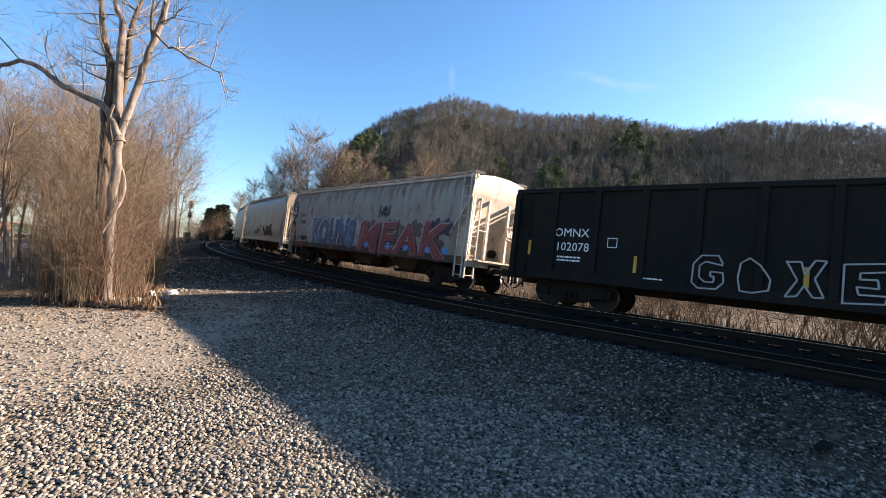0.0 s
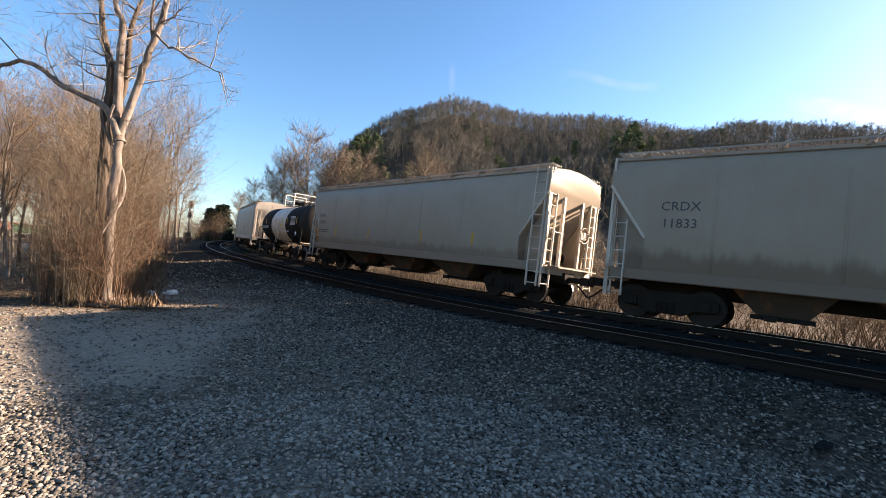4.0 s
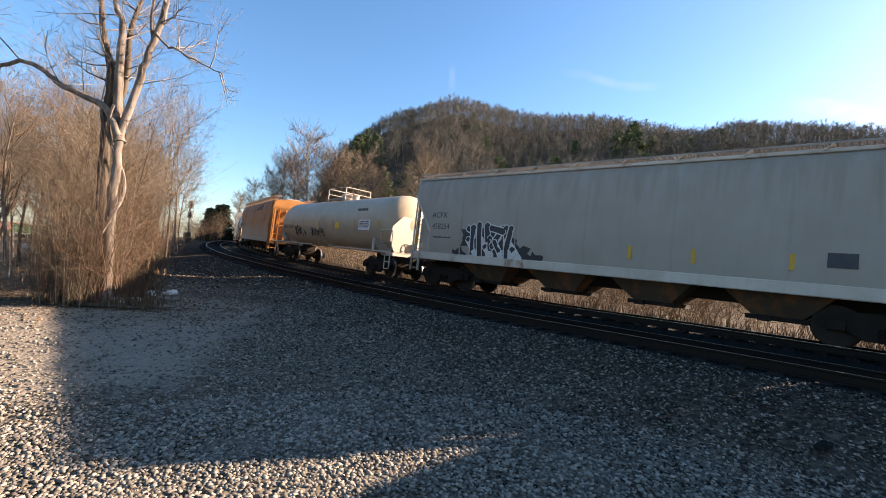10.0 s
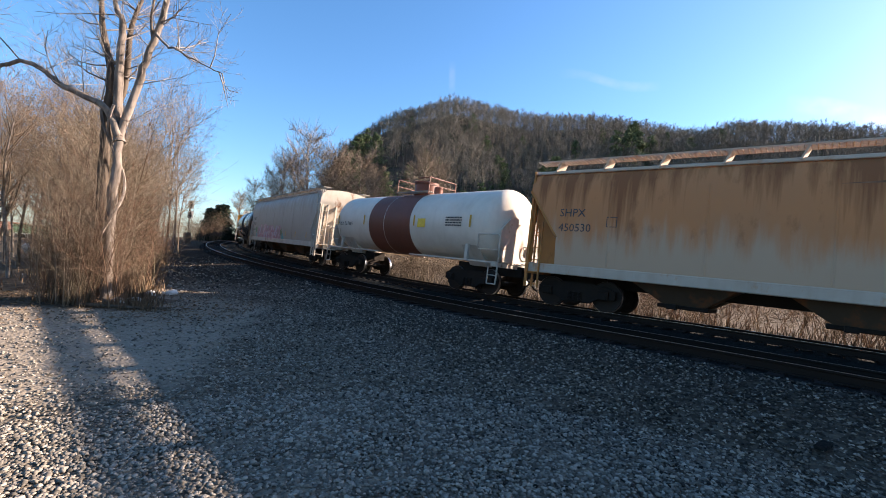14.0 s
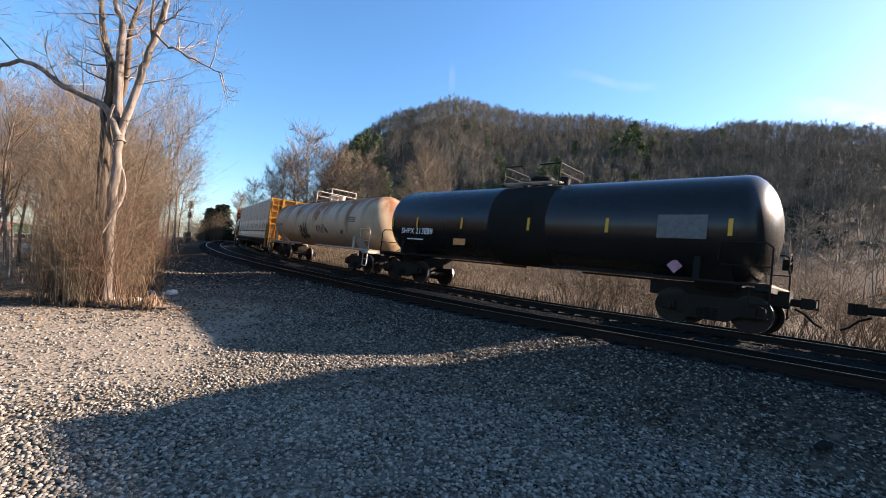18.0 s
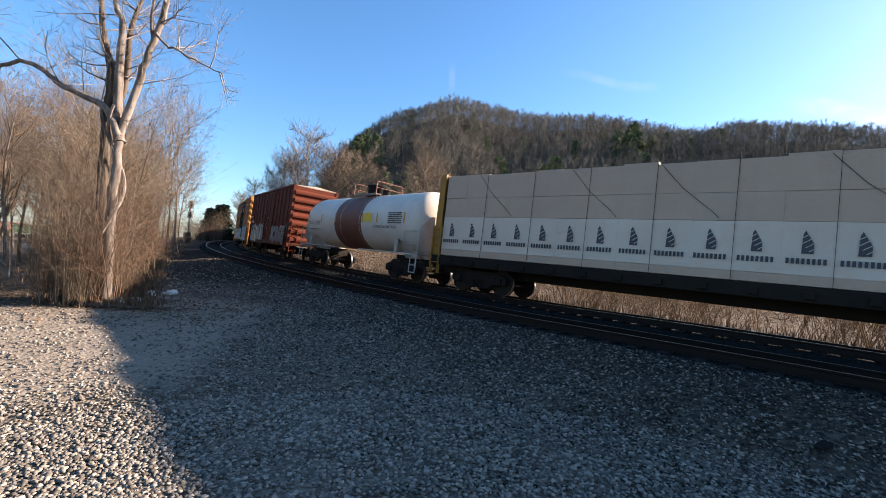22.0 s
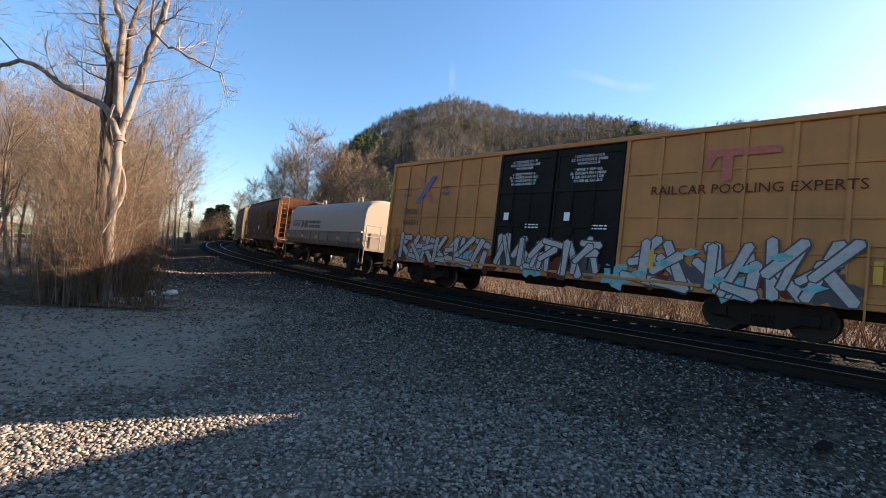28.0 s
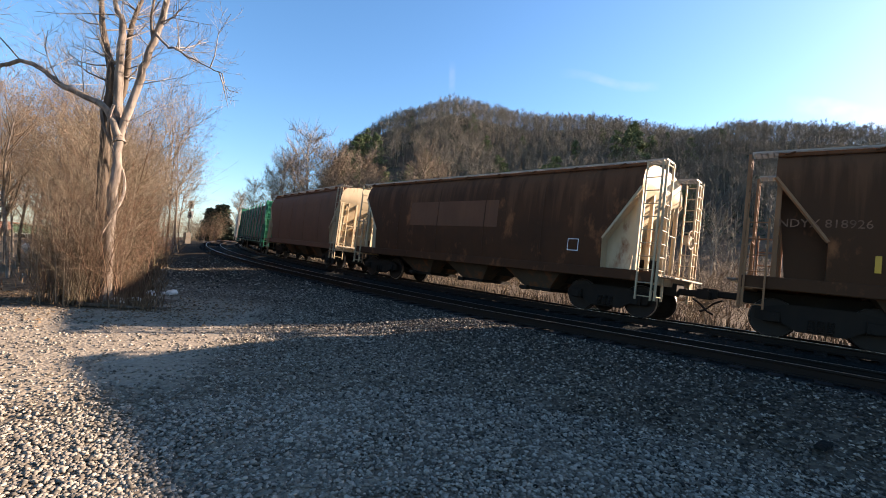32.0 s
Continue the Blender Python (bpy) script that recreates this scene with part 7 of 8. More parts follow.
# ---------------------------------------------------------------- the old tree at the edge of the lot
def old_tree():
    tree = tagged(new("sycamore_tree"), "tall bare pale-barked tree with several stems at the lot's edge", "tree")
    rng = np.random.default_rng(2)
    stems = [
        ([(-7.55, 10.3, -0.3), (-7.61, 10.3, 1.2), (-7.6, 10.3, 2.23), (-7.58, 10.3, 3.01), (-7.56, 10.3, 3.66), (-7.25, 10.3, 4.86), (-7.09, 10.3, 5.53), (-6.85, 10.25, 6.2), (-6.7, 10.2, 6.74), (-6.5, 10.1, 7.81), (-6.35, 10.0, 9.2)], 0.12, 0.05, BARK_PALE),
        ([(-7.92, 10.55, -0.35), (-7.95, 10.55, 1.18), (-8.05, 10.55, 2.5), (-8.08, 10.55, 4.09), (-8.08, 10.55, 5.16), (-8.26, 10.6, 5.69), (-8.44, 10.65, 6.21), (-8.58, 10.7, 6.88), (-8.8, 10.8, 8.4)], 0.145, 0.045, BARK_DARK),
        ([(-7.56, 10.32, 3.5), (-7.74, 10.4, 4.24), (-7.79, 10.4, 5.08), (-7.79, 10.4, 5.87), (-7.86, 10.45, 6.39), (-8.09, 10.5, 6.77), (-8.35, 10.6, 7.9)], 0.12, 0.045, BARK_PALE),
        ([(-7.88, 10.5, 4.1), (-7.78, 10.6, 5.03), (-7.8, 10.65, 6.1), (-7.75, 10.7, 6.64), (-7.63, 10.75, 7.19), (-7.5, 10.8, 8.4)], 0.085, 0.03, BARK_DARK),
        ([(-7.55, 10.25, 3.64), (-7.83, 10.2, 4.2), (-8.17, 10.15, 4.4), (-8.77, 10.1, 4.62), (-9.11, 10.1, 4.85), (-9.38, 10.05, 5.02), (-9.71, 10.0, 5.09), (-10.09, 10.0, 4.97), (-10.34, 9.95, 4.91), (-10.9, 9.9, 4.98)], 0.085, 0.03, BARK_PALE),
        ([(-6.9, 10.22, 6.05), (-6.6, 10.2, 5.75), (-6.39, 10.2, 5.72), (-6.15, 10.2, 5.56), (-5.88, 10.2, 5.47), (-5.51, 10.2, 5.29), (-5.29, 10.2, 5.23)], 0.032, 0.008, BARK_PALE),
        ([(-7.0, 10.27, 5.85), (-7.08, 10.3, 6.48), (-7.06, 10.35, 7.4)], 0.035, 0.018, BARK_DARK),
    ]
    twigs = []
    for pts, r0, r1, mat in stems:
        # smooth the joints
        p = np.array([wide(q) for q in pts])
        r0, r1 = r0 * WIDE, r1 * WIDE
        t = np.linspace(0, len(p) - 1, (len(p) - 1) * 4 + 1)
        k = np.clip(t.astype(int), 0, len(p) - 2)
        u = (t - k)[:, None]
        pm, pn = p[np.maximum(k - 1, 0)], p[np.minimum(k + 2, len(p) - 1)]
        c = 0.5 * ((2 * p[k]) + (-pm + p[k + 1]) * u + (2 * pm - 5 * p[k] + 4 * p[k + 1] - pn) * u ** 2 + (-pm + 3 * p[k] - 3 * p[k + 1] + pn) * u ** 3)
        c += rng.normal(0, 0.01, c.shape)
        n = len(c) - 1
        rings = []
        for i in range(n + 1):
            f = i / n
            r = r0 + (r1 - r0) * f ** 0.8 + (0.05 * max(0, 1 - f * 9) if r0 > 0.18 else 0)
            d = Vector(c[min(i + 1, n)] - c[max(i - 1, 0)]).normalized()
            uu = d.cross(Vector((0.1, 1, 0.05))).normalized()
            ww = d.cross(uu)
            rings.append([tuple(Vector(c[i]) + (uu * math.cos(a) + ww * math.sin(a)) * r * (1 + rng.normal(0, 0.04))) for a in [q * 2 * math.pi / 12 for q in range(12)]])
        part("stem", Mesh().loft(rings), mat, tree, "", 70)
        count = int(4 + 34 * r0)
        for q in range(count + 7):
            i = int(rng.uniform(0.35 if r0 > 0.12 else 0.15, 1.0) * n)
            if c[i][2] < 3.8:
                continue
            d = Vector(c[min(i + 1, n)] - c[max(i - 1, 0)]).normalized()
            sd = d.cross(Vector(rng.normal(0, 1, 3))).normalized()
            nd = d * rng.uniform(0.2, 0.7) + sd
            shoot(rng, twigs, c[i], tuple(nd), rng.uniform(0.5, 1.7), rng.uniform(0.010, 0.022), 1, 3, (0, 6, 4), 0.18, 0.13, 0.003)
    v, f = tube_arrays(twigs, lambda lv: 4 if lv == 1 else 3)
    part("crown", soup("crown", v, f, TWIG_PALE), None, tree, "fine bare twigs")
    # a climbing vine wound round the stems
    for sgn, cx, cy in ((1, -7.6, 10.3), (-1, -7.98, 10.55)):
        pts = []
        for k in range(46):
            z = -0.2 + k * 0.1
            pts.append(wide((cx + 0.2 * math.cos(sgn * k * 0.22 + 1), cy + 0.2 * math.sin(sgn * k * 0.22 + 1), z)))
        part("vine", Mesh().tube(pts, 0.035, 5), BARK_PALE, tree, "thick pale climbing vine")


# ---------------------------------------------------------------- thicket along the access road
def sapling_mesh(rng, stems, tall, spread, kids, r, mat, lean=(0.02, 0.13), thin=0.0035):
    segs = []
    for q in range(stems):
        a = rng.uniform(0, 2 * math.pi)
        k = rng.uniform(*lean)
        o = spread * rng.random()
        shoot(rng, segs, (o * math.cos(a), o * math.sin(a), -0.15), (k * math.cos(a), k * math.sin(a), 1), rng.uniform(*tall), rng.uniform(*r), 1, 3, (0,) + kids, 0.12, 0.10, thin)
    v, f = tube_arrays(segs, lambda lv: 5 if lv == 1 else 3)
    return soup("brushwood", v, f, mat)


def thicket():
    rng = np.random.default_rng(7)
    low = [sapling_mesh(rng, 7, (1.5, 3.2), 0.4, (8, 4), (0.008, 0.016), (TWIG_TAN, TWIG_RED, TWIG_OLIVE, TWIG_RED)[k % 4], (0.05, 0.28)) for k in range(4)]
    mid = [sapling_mesh(rng, 5, (3.5, 6.2), 0.5, (11, 6), (0.016, 0.034), (TWIG_TAN, TWIG_OLIVE, TWIG_RED, TWIG_GREY)[k % 4]) for k in range(4)]
    bare = [sapling_mesh(rng, 2, (3.0, 5.2), 0.25, (5, 3), (0.014, 0.026), TWIG_GREY, (0.02, 0.16)) for k in range(3)]

    def put(meshes, k, x, y, s, label):
        x, y = WIDE * x, WIDE * y
        z, _ = ground_z([x], [y])
        b = tagged(new("shrub"), label, "shrub", "thicket beside the access road")
        b.matrix_basis = pose(x, y, float(z[0]), 0, 0, rng.uniform(0, 360)) @ Matrix.Scale(0.74 * s, 4)
        part("brushwood", meshes[k % len(meshes)], None, b)
    for k in range(120):
        y = 11.3 + 36 * rng.random() ** 1.4
        x = -7.35 - 0.6 * (y - 11.2) - 0.06 * max(0.0, y - 15) - rng.gamma(1.4, 0.8)
        put(low, k, x, y, rng.uniform(0.8, 1.3), "bare brown sapling shrub in the roadside thicket")
    for k in range(110):
        y = 11.6 + 36 * rng.random() ** 1.3
        x = max(-7.9 - 0.6 * (y - 11.2) - 0.07 * max(0.0, y - 15) - rng.gamma(1.6, 0.9), -0.765 * y)
        put(mid, k, x, y, rng.uniform(0.8, 1.3), "tall slender leafless saplings in the roadside thicket")
    for k in range(8):
        put(bare, k, rng.uniform(-8.9, -7.2), rng.uniform(10.0, 10.7), rng.uniform(0.8, 1.2), "thin pale bare stems standing round the old tree")
    for k in range(11):
        put(mid, k, rng.uniform(-8.7, -7.15), rng.uniform(9.75, 10.2), rng.uniform(0.5, 0.8), "slender bare stems crowding the foot of the old tree")
    for k in range(14):
        put(low, k, rng.uniform(-8.8, -7.1), rng.uniform(9.8, 11.0), rng.uniform(0.45, 0.7), "bare brown sapling shrub in the roadside thicket")
    # brush closing the far end of the road
    for k in range(48):
        y = rng.uniform(84, 116)
        x = y * math.tan(radians(rng.uniform(-31.5, -26.2)))
        put(mid, k, x / WIDE, y / WIDE, rng.uniform(0.8, 1.35), "bare tan brush closing the far end of the road")
    # low tangle and dry grass at the foot of the thicket
    n = 15000
    y = 9.9 + 32 * rng.random(n) ** 1.3
    x = -7.1 - 0.6 * (y - 11.2) - rng.gamma(1.3, 0.9, n) + rng.normal(0, 0.25, n)
    near = rng.random(n) < 0.03
    x = np.where(near, rng.uniform(-9.2, -6.9, n), x)
    y = np.where(near, rng.uniform(10.0, 11.6, n), y)
    keep = ~((y < 12.4) & (x < -8.9 + rng.normal(0, 0.2, n)) & (rng.random(n) < 0.85))
    x, y = x[keep], y[keep]
    grass_blades("dry_grass", "dry straw-coloured grass and weeds at the thicket's foot", WIDE * x, WIDE * y, (0.10, 0.42), WEEDS, rng)


def grass_blades(name, label, x, y, hs, mat, rng, lean=0.3, width=0.010):
    z, _ = ground_z(x, y)
    n = len(x)
    h = rng.uniform(hs[0], hs[1], n) * rng.uniform(0.5, 1.0, n)
    a = rng.uniform(0, 2 * math.pi, n)
    wv = np.stack([np.cos(a), np.sin(a), 0 * a], -1) * (width * rng.uniform(0.6, 1.6, n))[:, None]
    p = np.stack([x, y, z - 0.03], -1)
    tip = p + np.stack([rng.normal(0, lean, n) * h, rng.normal(0, lean, n) * h, h], -1)
    mid = (p + tip) / 2 + np.stack([0 * h, 0 * h, 0.12 * h], -1)
    v = np.stack([p - wv, p + wv, mid + wv * 0.8, mid - wv * 0.8, tip], 1)
    f3 = np.arange(n)[:, None] * 5
    tris = np.concatenate([f3 + np.array([[0, 1, 2]]), f3 + np.array([[0, 2, 3]]), f3 + np.array([[3, 2, 4]])])
    tagged(new(name, soup(name, v, tris, mat)), label, "grass", kind="stuff")


# ---------------------------------------------------------------- trees behind the thicket and beyond the track
def bare_trees():
    rng = np.random.default_rng(21)
    near_kinds = [tree_meshes("bare_tree", make_tree(100 + k, 9.5, 0.13, (15, 9, 7), 3, 0.006, 0.13, 0.11), BARK_DARK if k % 2 else BARK_PALE, TWIG_TAN if k % 3 else TWIG_GREY) for k in range(4)]
    for k in range(34):
        t = rng.random()
        y = 14 + 62 * t
        x = -9.5 - 0.61 * (y - 12) - rng.gamma(1.5, 2.2) - 1.0
        x, y = WIDE * x, WIDE * y
        z, _ = ground_z([x], [y])
        s = WIDE * rng.uniform(0.6, 0.95)
        plant("bare_tree", "leafless slender tree standing in the roadside thicket", near_kinds[k % 4], pose(x, y, float(z[0]), 0, 0, rng.uniform(0, 360)) @ Matrix.Scale(s, 4), group="bare trees beside the road")
    for x, y, s in ((-13.2, 16.0, 0.72), (-13.7, 16.4, 0.66), (-17, 17, 0.9), (-21, 20, 1.1), (-25, 24, 1.0), (-30, 27, 1.2), (-27, 19, 1.0), (-34, 38, 1.1), (-40, 36, 1.1), (-24, 33, 1.05), (-30, 47, 1.15), (-36, 58, 1.3), (-44, 52, 1.2), (-52, 66, 1.4), (-58, 50, 1.2), (-31, 52, 1.25)):
        x, y, s = WIDE * x, WIDE * y, 0.72 * WIDE * s
        z, _ = ground_z([x], [y])
        plant("bare_tree", "leafless tree with a forked dark trunk on the field bank", near_kinds[int(abs(x)) % 4], pose(x, y, float(z[0]), 0, 0, (x * 37) % 360) @ Matrix.Scale(s, 4), group="bare trees beside the road")
    # slender trees standing over the thicket's far end: bearing, distance, elevation of the top
    for k, (az, r, el) in enumerate(((-32.4, 30, 15.2), (-31.4, 36, 15.0), (-30.6, 40, 13.2), (-30.3, 46, 9.4), (-33.5, 34, 13.0))):
        x, y = r * math.sin(radians(az)), r * math.cos(radians(az))
        z = float(ground_z([x], [y])[0][0])
        sc = (EYE[2] + r * math.tan(radians(el)) - z) / 11.0
        plant("bare_tree", "slender leafless tree rising over the roadside thicket", near_kinds[k % 4], pose(x, y, z, 0, 0, k * 67 % 360) @ Matrix.Diagonal((0.55 * sc, 0.55 * sc, sc, 1)), group="bare trees beside the road")
    # trees that close the view over the field: bearing, distance, elevation of the top
    for k, (az, r, el) in enumerate(((-46.5, 30, 10.0), (-45.6, 36, 10.6), (-44.6, 31, 10.4), (-43.9, 42, 9.6), (-43.0, 33, 11.6), (-42.2, 40, 11.0), (-41.3, 34, 12.6), (-40.4, 38, 12.8), (-39.4, 32, 13.6), (-38.4, 36, 13.0), (-45.0, 52, 7.6), (-43.4, 56, 7.8), (-41.8, 50, 8.6), (-40.0, 54, 9.0))):
        x, y = r * math.sin(radians(az)), r * math.cos(radians(az))
        z = float(ground_z([x], [y])[0][0])
        sc = (EYE[2] + r * math.tan(radians(el)) - z) / 11.0
        plant("bare_tree", "leafless grey-brown tree standing at the field's edge", near_kinds[(k * 3 + 1) % 4], pose(x, y, z, 0, 0, k * 83 % 360) @ Matrix.Diagonal((0.85 * sc, 0.85 * sc, sc, 1)), group="bare trees beside the road")
    far_kinds = []
    for k in range(4):
        (v, f), (lv, lf), (tv, tf) = upright_tree(rng, 17.0, 110, 30, 0.2, 1.35, 0.022, 0.85, (0.35, 1.5))
        crown = np.concatenate([lf[:, [0, 1, 2]], lf[:, [0, 2, 3]], tf + len(lv)])
        far_kinds.append((soup("trunk", v * np.array([1.6, 1.6, 1.0]), f, BARK_PALE), soup("crown", np.concatenate([lv, tv]), crown, TWIG_FAR)))
    spots = ((-23.0, 96, 7.6), (-21.2, 92, 9.4), (-20.0, 88, 10.9), (-18.6, 94, 12.2), (-17.1, 88, 14.8), (-15.6, 92, 12.4), (-13.9, 90, 12.8), (-12.4, 95, 11.2), (-10.6, 88, 12.6), (-9.0, 94, 11.0), (-4.4, 94, 11.4), (-2.8, 88, 14.0), (-1.2, 93, 12.4), (-24.5, 104, 6.0))
    for k, (az, r, el) in enumerate(spots):
        x, y = r * math.sin(radians(az)), r * math.cos(radians(az))
        z = float(ground_z([x], [y])[0][0])
        sc = (EYE[2] + r * math.tan(radians(el)) - z) / 18.6
        plant("bare_tree", "tall leafless pale-twigged tree beyond the railway", far_kinds[k % 4], pose(x, y, z, 0, 0, k * 77 % 360) @ Matrix.Diagonal((0.92 * sc, 0.92 * sc, sc, 1)), group="bare trees beyond the track")


def pine_meshes(seed, height, mat, low=0.28, boughs=26, broad=0.26, tuft=0.24):
    """A conifer: tapered trunk and whorls of drooping boughs of many needle tufts."""
    rng = np.random.default_rng(seed)
    v, f = tube_arrays([(np.array((0, 0, -0.3)), np.array((0, 0, height * 0.55)), 0.22, 0.13, 0), (np.array((0, 0, height * 0.55)), np.array((0, 0, height)), 0.13, 0.03, 0)], lambda lv: 7)
    trunk = soup("trunk", v, f, BARK_DARK)
    tv = []
    for k in range(boughs):
        t = rng.uniform(low, 1.0)
        z = height * t
        reach = height * broad * (1.12 - t) ** 0.8 * rng.uniform(0.6, 1.25)
        a = rng.uniform(0, 2 * math.pi)
        for q in range(60):
            u = rng.random() ** 0.6
            c = np.array([math.cos(a) * reach * u, math.sin(a) * reach * u, z - 0.10 * reach * u * u]) + rng.normal(0, 0.10 * reach + 0.12, 3) * np.array([1, 1, 0.5])
            e = rng.normal(0, 1, (3, 3)) * tuft
            tv.append(c[None] + e)
    v = np.concatenate(tv)
    return trunk, soup("crown", v, np.arange(len(v)).reshape(-1, 3), mat)


def conifers():
    kinds = [pine_meshes(300 + k, 12.0, NEEDLES, 0.22, 64, 0.30, 0.16) for k in range(3)]
    spots = [(-29, 121, 1.35), (-25, 126, 1.25), (-31, 127, 1.0), (-19, 118, 0.8), (14, 108, 0.62), (24, 120, 0.8), (19, 112, 0.62), (27, 112, 0.6), (45, 118, 1.0), (50, 121, 1.15), (55, 120, 1.0), (61, 116, 0.85), (-14, 112, 0.85), (-9, 115, 0.9), (34, 112, 0.65), (70, 150, 0.9), (-22, 116, 0.9), (-34, 124, 0.9), (-17, 124, 1.1), (-11, 128, 1.05), (-5, 118, 0.8), (4, 114, 0.75), (9, 120, 0.85), (39, 122, 0.95), (30, 126, 0.9), (-38, 130, 0.8), (48, 112, 0.8), (66, 122, 0.9)]
    # pines that stand above the bare wood: bearing, distance, size
    for a, r, s in ((-12.6, 205, 1.25), (-11.6, 200, 1.45), (-13.2, 212, 1.0), (-10.6, 205, 1.35), (-9.4, 196, 1.2), (-12.0, 192, 1.2), (-3.0, 165, 1.2), (-1.5, 160, 1.0), (0.3, 318, 1.0), (4.5, 200, 1.3), (6.2, 150, 1.4), (7.2, 155, 1.1), (9.0, 210, 1.2),
                    (11.8, 140, 1.3), (13.2, 138, 1.6), (12.6, 150, 1.2), (15.5, 190, 1.3), (18.5, 220, 1.2), (20.2, 190, 1.2), (21.4, 184, 1.3), (22.6, 180, 1.35), (24.0, 190, 1.1), (22.0, 205, 1.3), (25.5, 222, 1.2), (28.0, 200, 1.3), (31.0, 225, 1.2), (17.0, 260, 1.0), (2.6, 240, 1.2), (-5.2, 250, 1.1)):
        spots.append((r * math.sin(radians(a)), r * math.cos(radians(a)), (1.15 if a < -9 or 19.5 < a < 24.5 else 0.85) * s))
    for k, (x, y, s) in enumerate(spots):
        z, _ = ground_z([x], [y])
        plant("pine_tree", "dark green pine on the wooded hillside", kinds[k % 3], pose(x, y, float(z[0]), 0, 0, k * 51 % 360) @ Matrix.Scale(s, 4), group="pines on the hill")
    dark = [pine_meshes(320 + k, 8.0, NEEDLES_DARK, 0.0, 110, 0.36, 0.17) for k in range(2)]
    for k, (x, y, s) in enumerate(((-58.5, 113, 0.95), (-56, 112, 1.05), (-60.5, 117, 0.85), (-54.5, 112, 1.05), (-62.5, 121, 0.8), (-60, 115, 0.95), (-57, 116, 1.1), (-58, 112, 0.7))):
        z, _ = ground_z([x], [y])
        plant("cedar_tree", "dark dense cedar at the end of the access road", dark[k % 2], pose(x, y, float(z[0]), 0, 0, k * 91 % 360) @ Matrix.Scale(1.05 * s, 4), group="cedars at the bend")


def upright_tree(rng, tall, limbs, twigs, low, reach, fine, wild=0.45, rise=(0.8, 1.6)):
    """An upright trunk, rising limbs on its upper part and a haze of fine twigs, as arrays of vertices and faces."""
    lean = rng.normal(0, 0.03, 2)
    axis = [np.array([lean[0] * h + rng.normal(0, 0.12), lean[1] * h + rng.normal(0, 0.12), h]) for h in (-0.4, tall * 0.35, tall * 0.7, tall)]
    wide_at = (0.11, 0.085, 0.055, 0.02)
    trunk = [(axis[j], axis[j + 1], wide_at[j], wide_at[j + 1], 0) for j in range(3)]
    boughs, fine_a, fine_b = [], [], []
    for q in range(limbs):
        t = rng.uniform(low, 0.97)
        base = np.array([np.interp(t * tall, [p[2] for p in axis], [p[c] for p in axis]) for c in range(3)])
        a = rng.uniform(0, 2 * math.pi)
        up = rng.uniform(*rise)
        d = np.array([math.cos(a), math.sin(a), up]) / math.hypot(1, up)
        tip = base + d * tall * reach * rng.uniform(0.16, 0.30) * (1.25 - 0.7 * t)
        boughs.append((base, tip, 0.04, 0.016, 1))
        for w in range(twigs):
            o = base + (tip - base) * rng.uniform(0.2, 1.0)
            dd = d * 0.8 + rng.normal(0, wild, 3) + np.array([0, 0, 0.25])
            fine_a.append(o)
            fine_b.append(o + dd / np.linalg.norm(dd) * rng.uniform(0.7, 1.9))
    a, b = np.array(fine_a), np.array(fine_b)
    side = np.cross(b - a, rng.normal(0, 1, a.shape))
    side *= (fine / np.maximum(1e-6, np.linalg.norm(side, axis=1)))[:, None]
    tv = np.stack([a - side, a + side, b], 1).reshape(-1, 3)
    return tube_arrays(trunk, lambda lv: 3), tube_arrays(boughs, lambda lv: 3), (tv, np.arange(len(tv)).reshape(-1, 3))


def hill_woods():
    """Thousands of leafless trees that clothe the hill, as one wood."""
    rng = np.random.default_rng(31)
    templates = []
    for k in range(6):
        (v, f), (lv, lf), (tv, tf) = upright_tree(rng, rng.uniform(11.0, 13.0), 16, 10, 0.36, 1.0, 0.034)
        tris = np.concatenate([f[:, [0, 1, 2]], f[:, [0, 2, 3]], lf[:, [0, 1, 2]] + len(v), lf[:, [0, 2, 3]] + len(v), tf + len(v) + len(lv)])
        templates.append((np.concatenate([v, lv, tv]), tris))
    n, m = 6200, 70
    az = np.radians(np.concatenate([rng.uniform(-27, 48, n), rng.uniform(12, 52, m)]))
    r = np.where(rng.random(n) < 0.3, rng.uniform(282, RIDGE_R + 10, n), 130 + 175 * rng.random(n) ** 0.8)
    r = np.concatenate([r, rng.uniform(70, 112, m)])
    x, y = r * np.sin(az), r * np.cos(az)
    _, lat, _ = near_line(x, y)
    keep = (az > math.radians(-2)) | (r > 190)
    ok = keep & (lat < np.where(r < 105, -13, -25))
    x, y, low = x[ok], y[ok], np.where(r[ok] > 282, 0.88, 1.0)
    z, _ = ground_z(x, y)
    for k in range(6):
        v, f = templates[k]
        sel = np.arange(len(x)) % 6 == k
        xx, yy, zz = x[sel], y[sel], z[sel]
        m = len(xx)
        a = rng.uniform(0, 2 * math.pi, m)
        s = rng.uniform(0.6, 1.1, m) * low[sel]
        c, sn = np.cos(a) * s, np.sin(a) * s
        w = np.empty((m, len(v), 3), np.float32)
        w[..., 0] = v[None, :, 0] * c[:, None] - v[None, :, 1] * sn[:, None] + xx[:, None]
        w[..., 1] = v[None, :, 0] * sn[:, None] + v[None, :, 1] * c[:, None] + yy[:, None]
        w[..., 2] = v[None, :, 2] * s[:, None] + zz[:, None]
        q = (f[None] + (np.arange(m) * len(v))[:, None, None]).reshape(-1, 3)
        ob = new("hillside_wood", soup("hillside_wood", w, q, TWIG_HILL if k else TRUNK_HILL))
        tagged(ob, "leafless grey-brown wood covering the hill", "woods", kind="stuff")


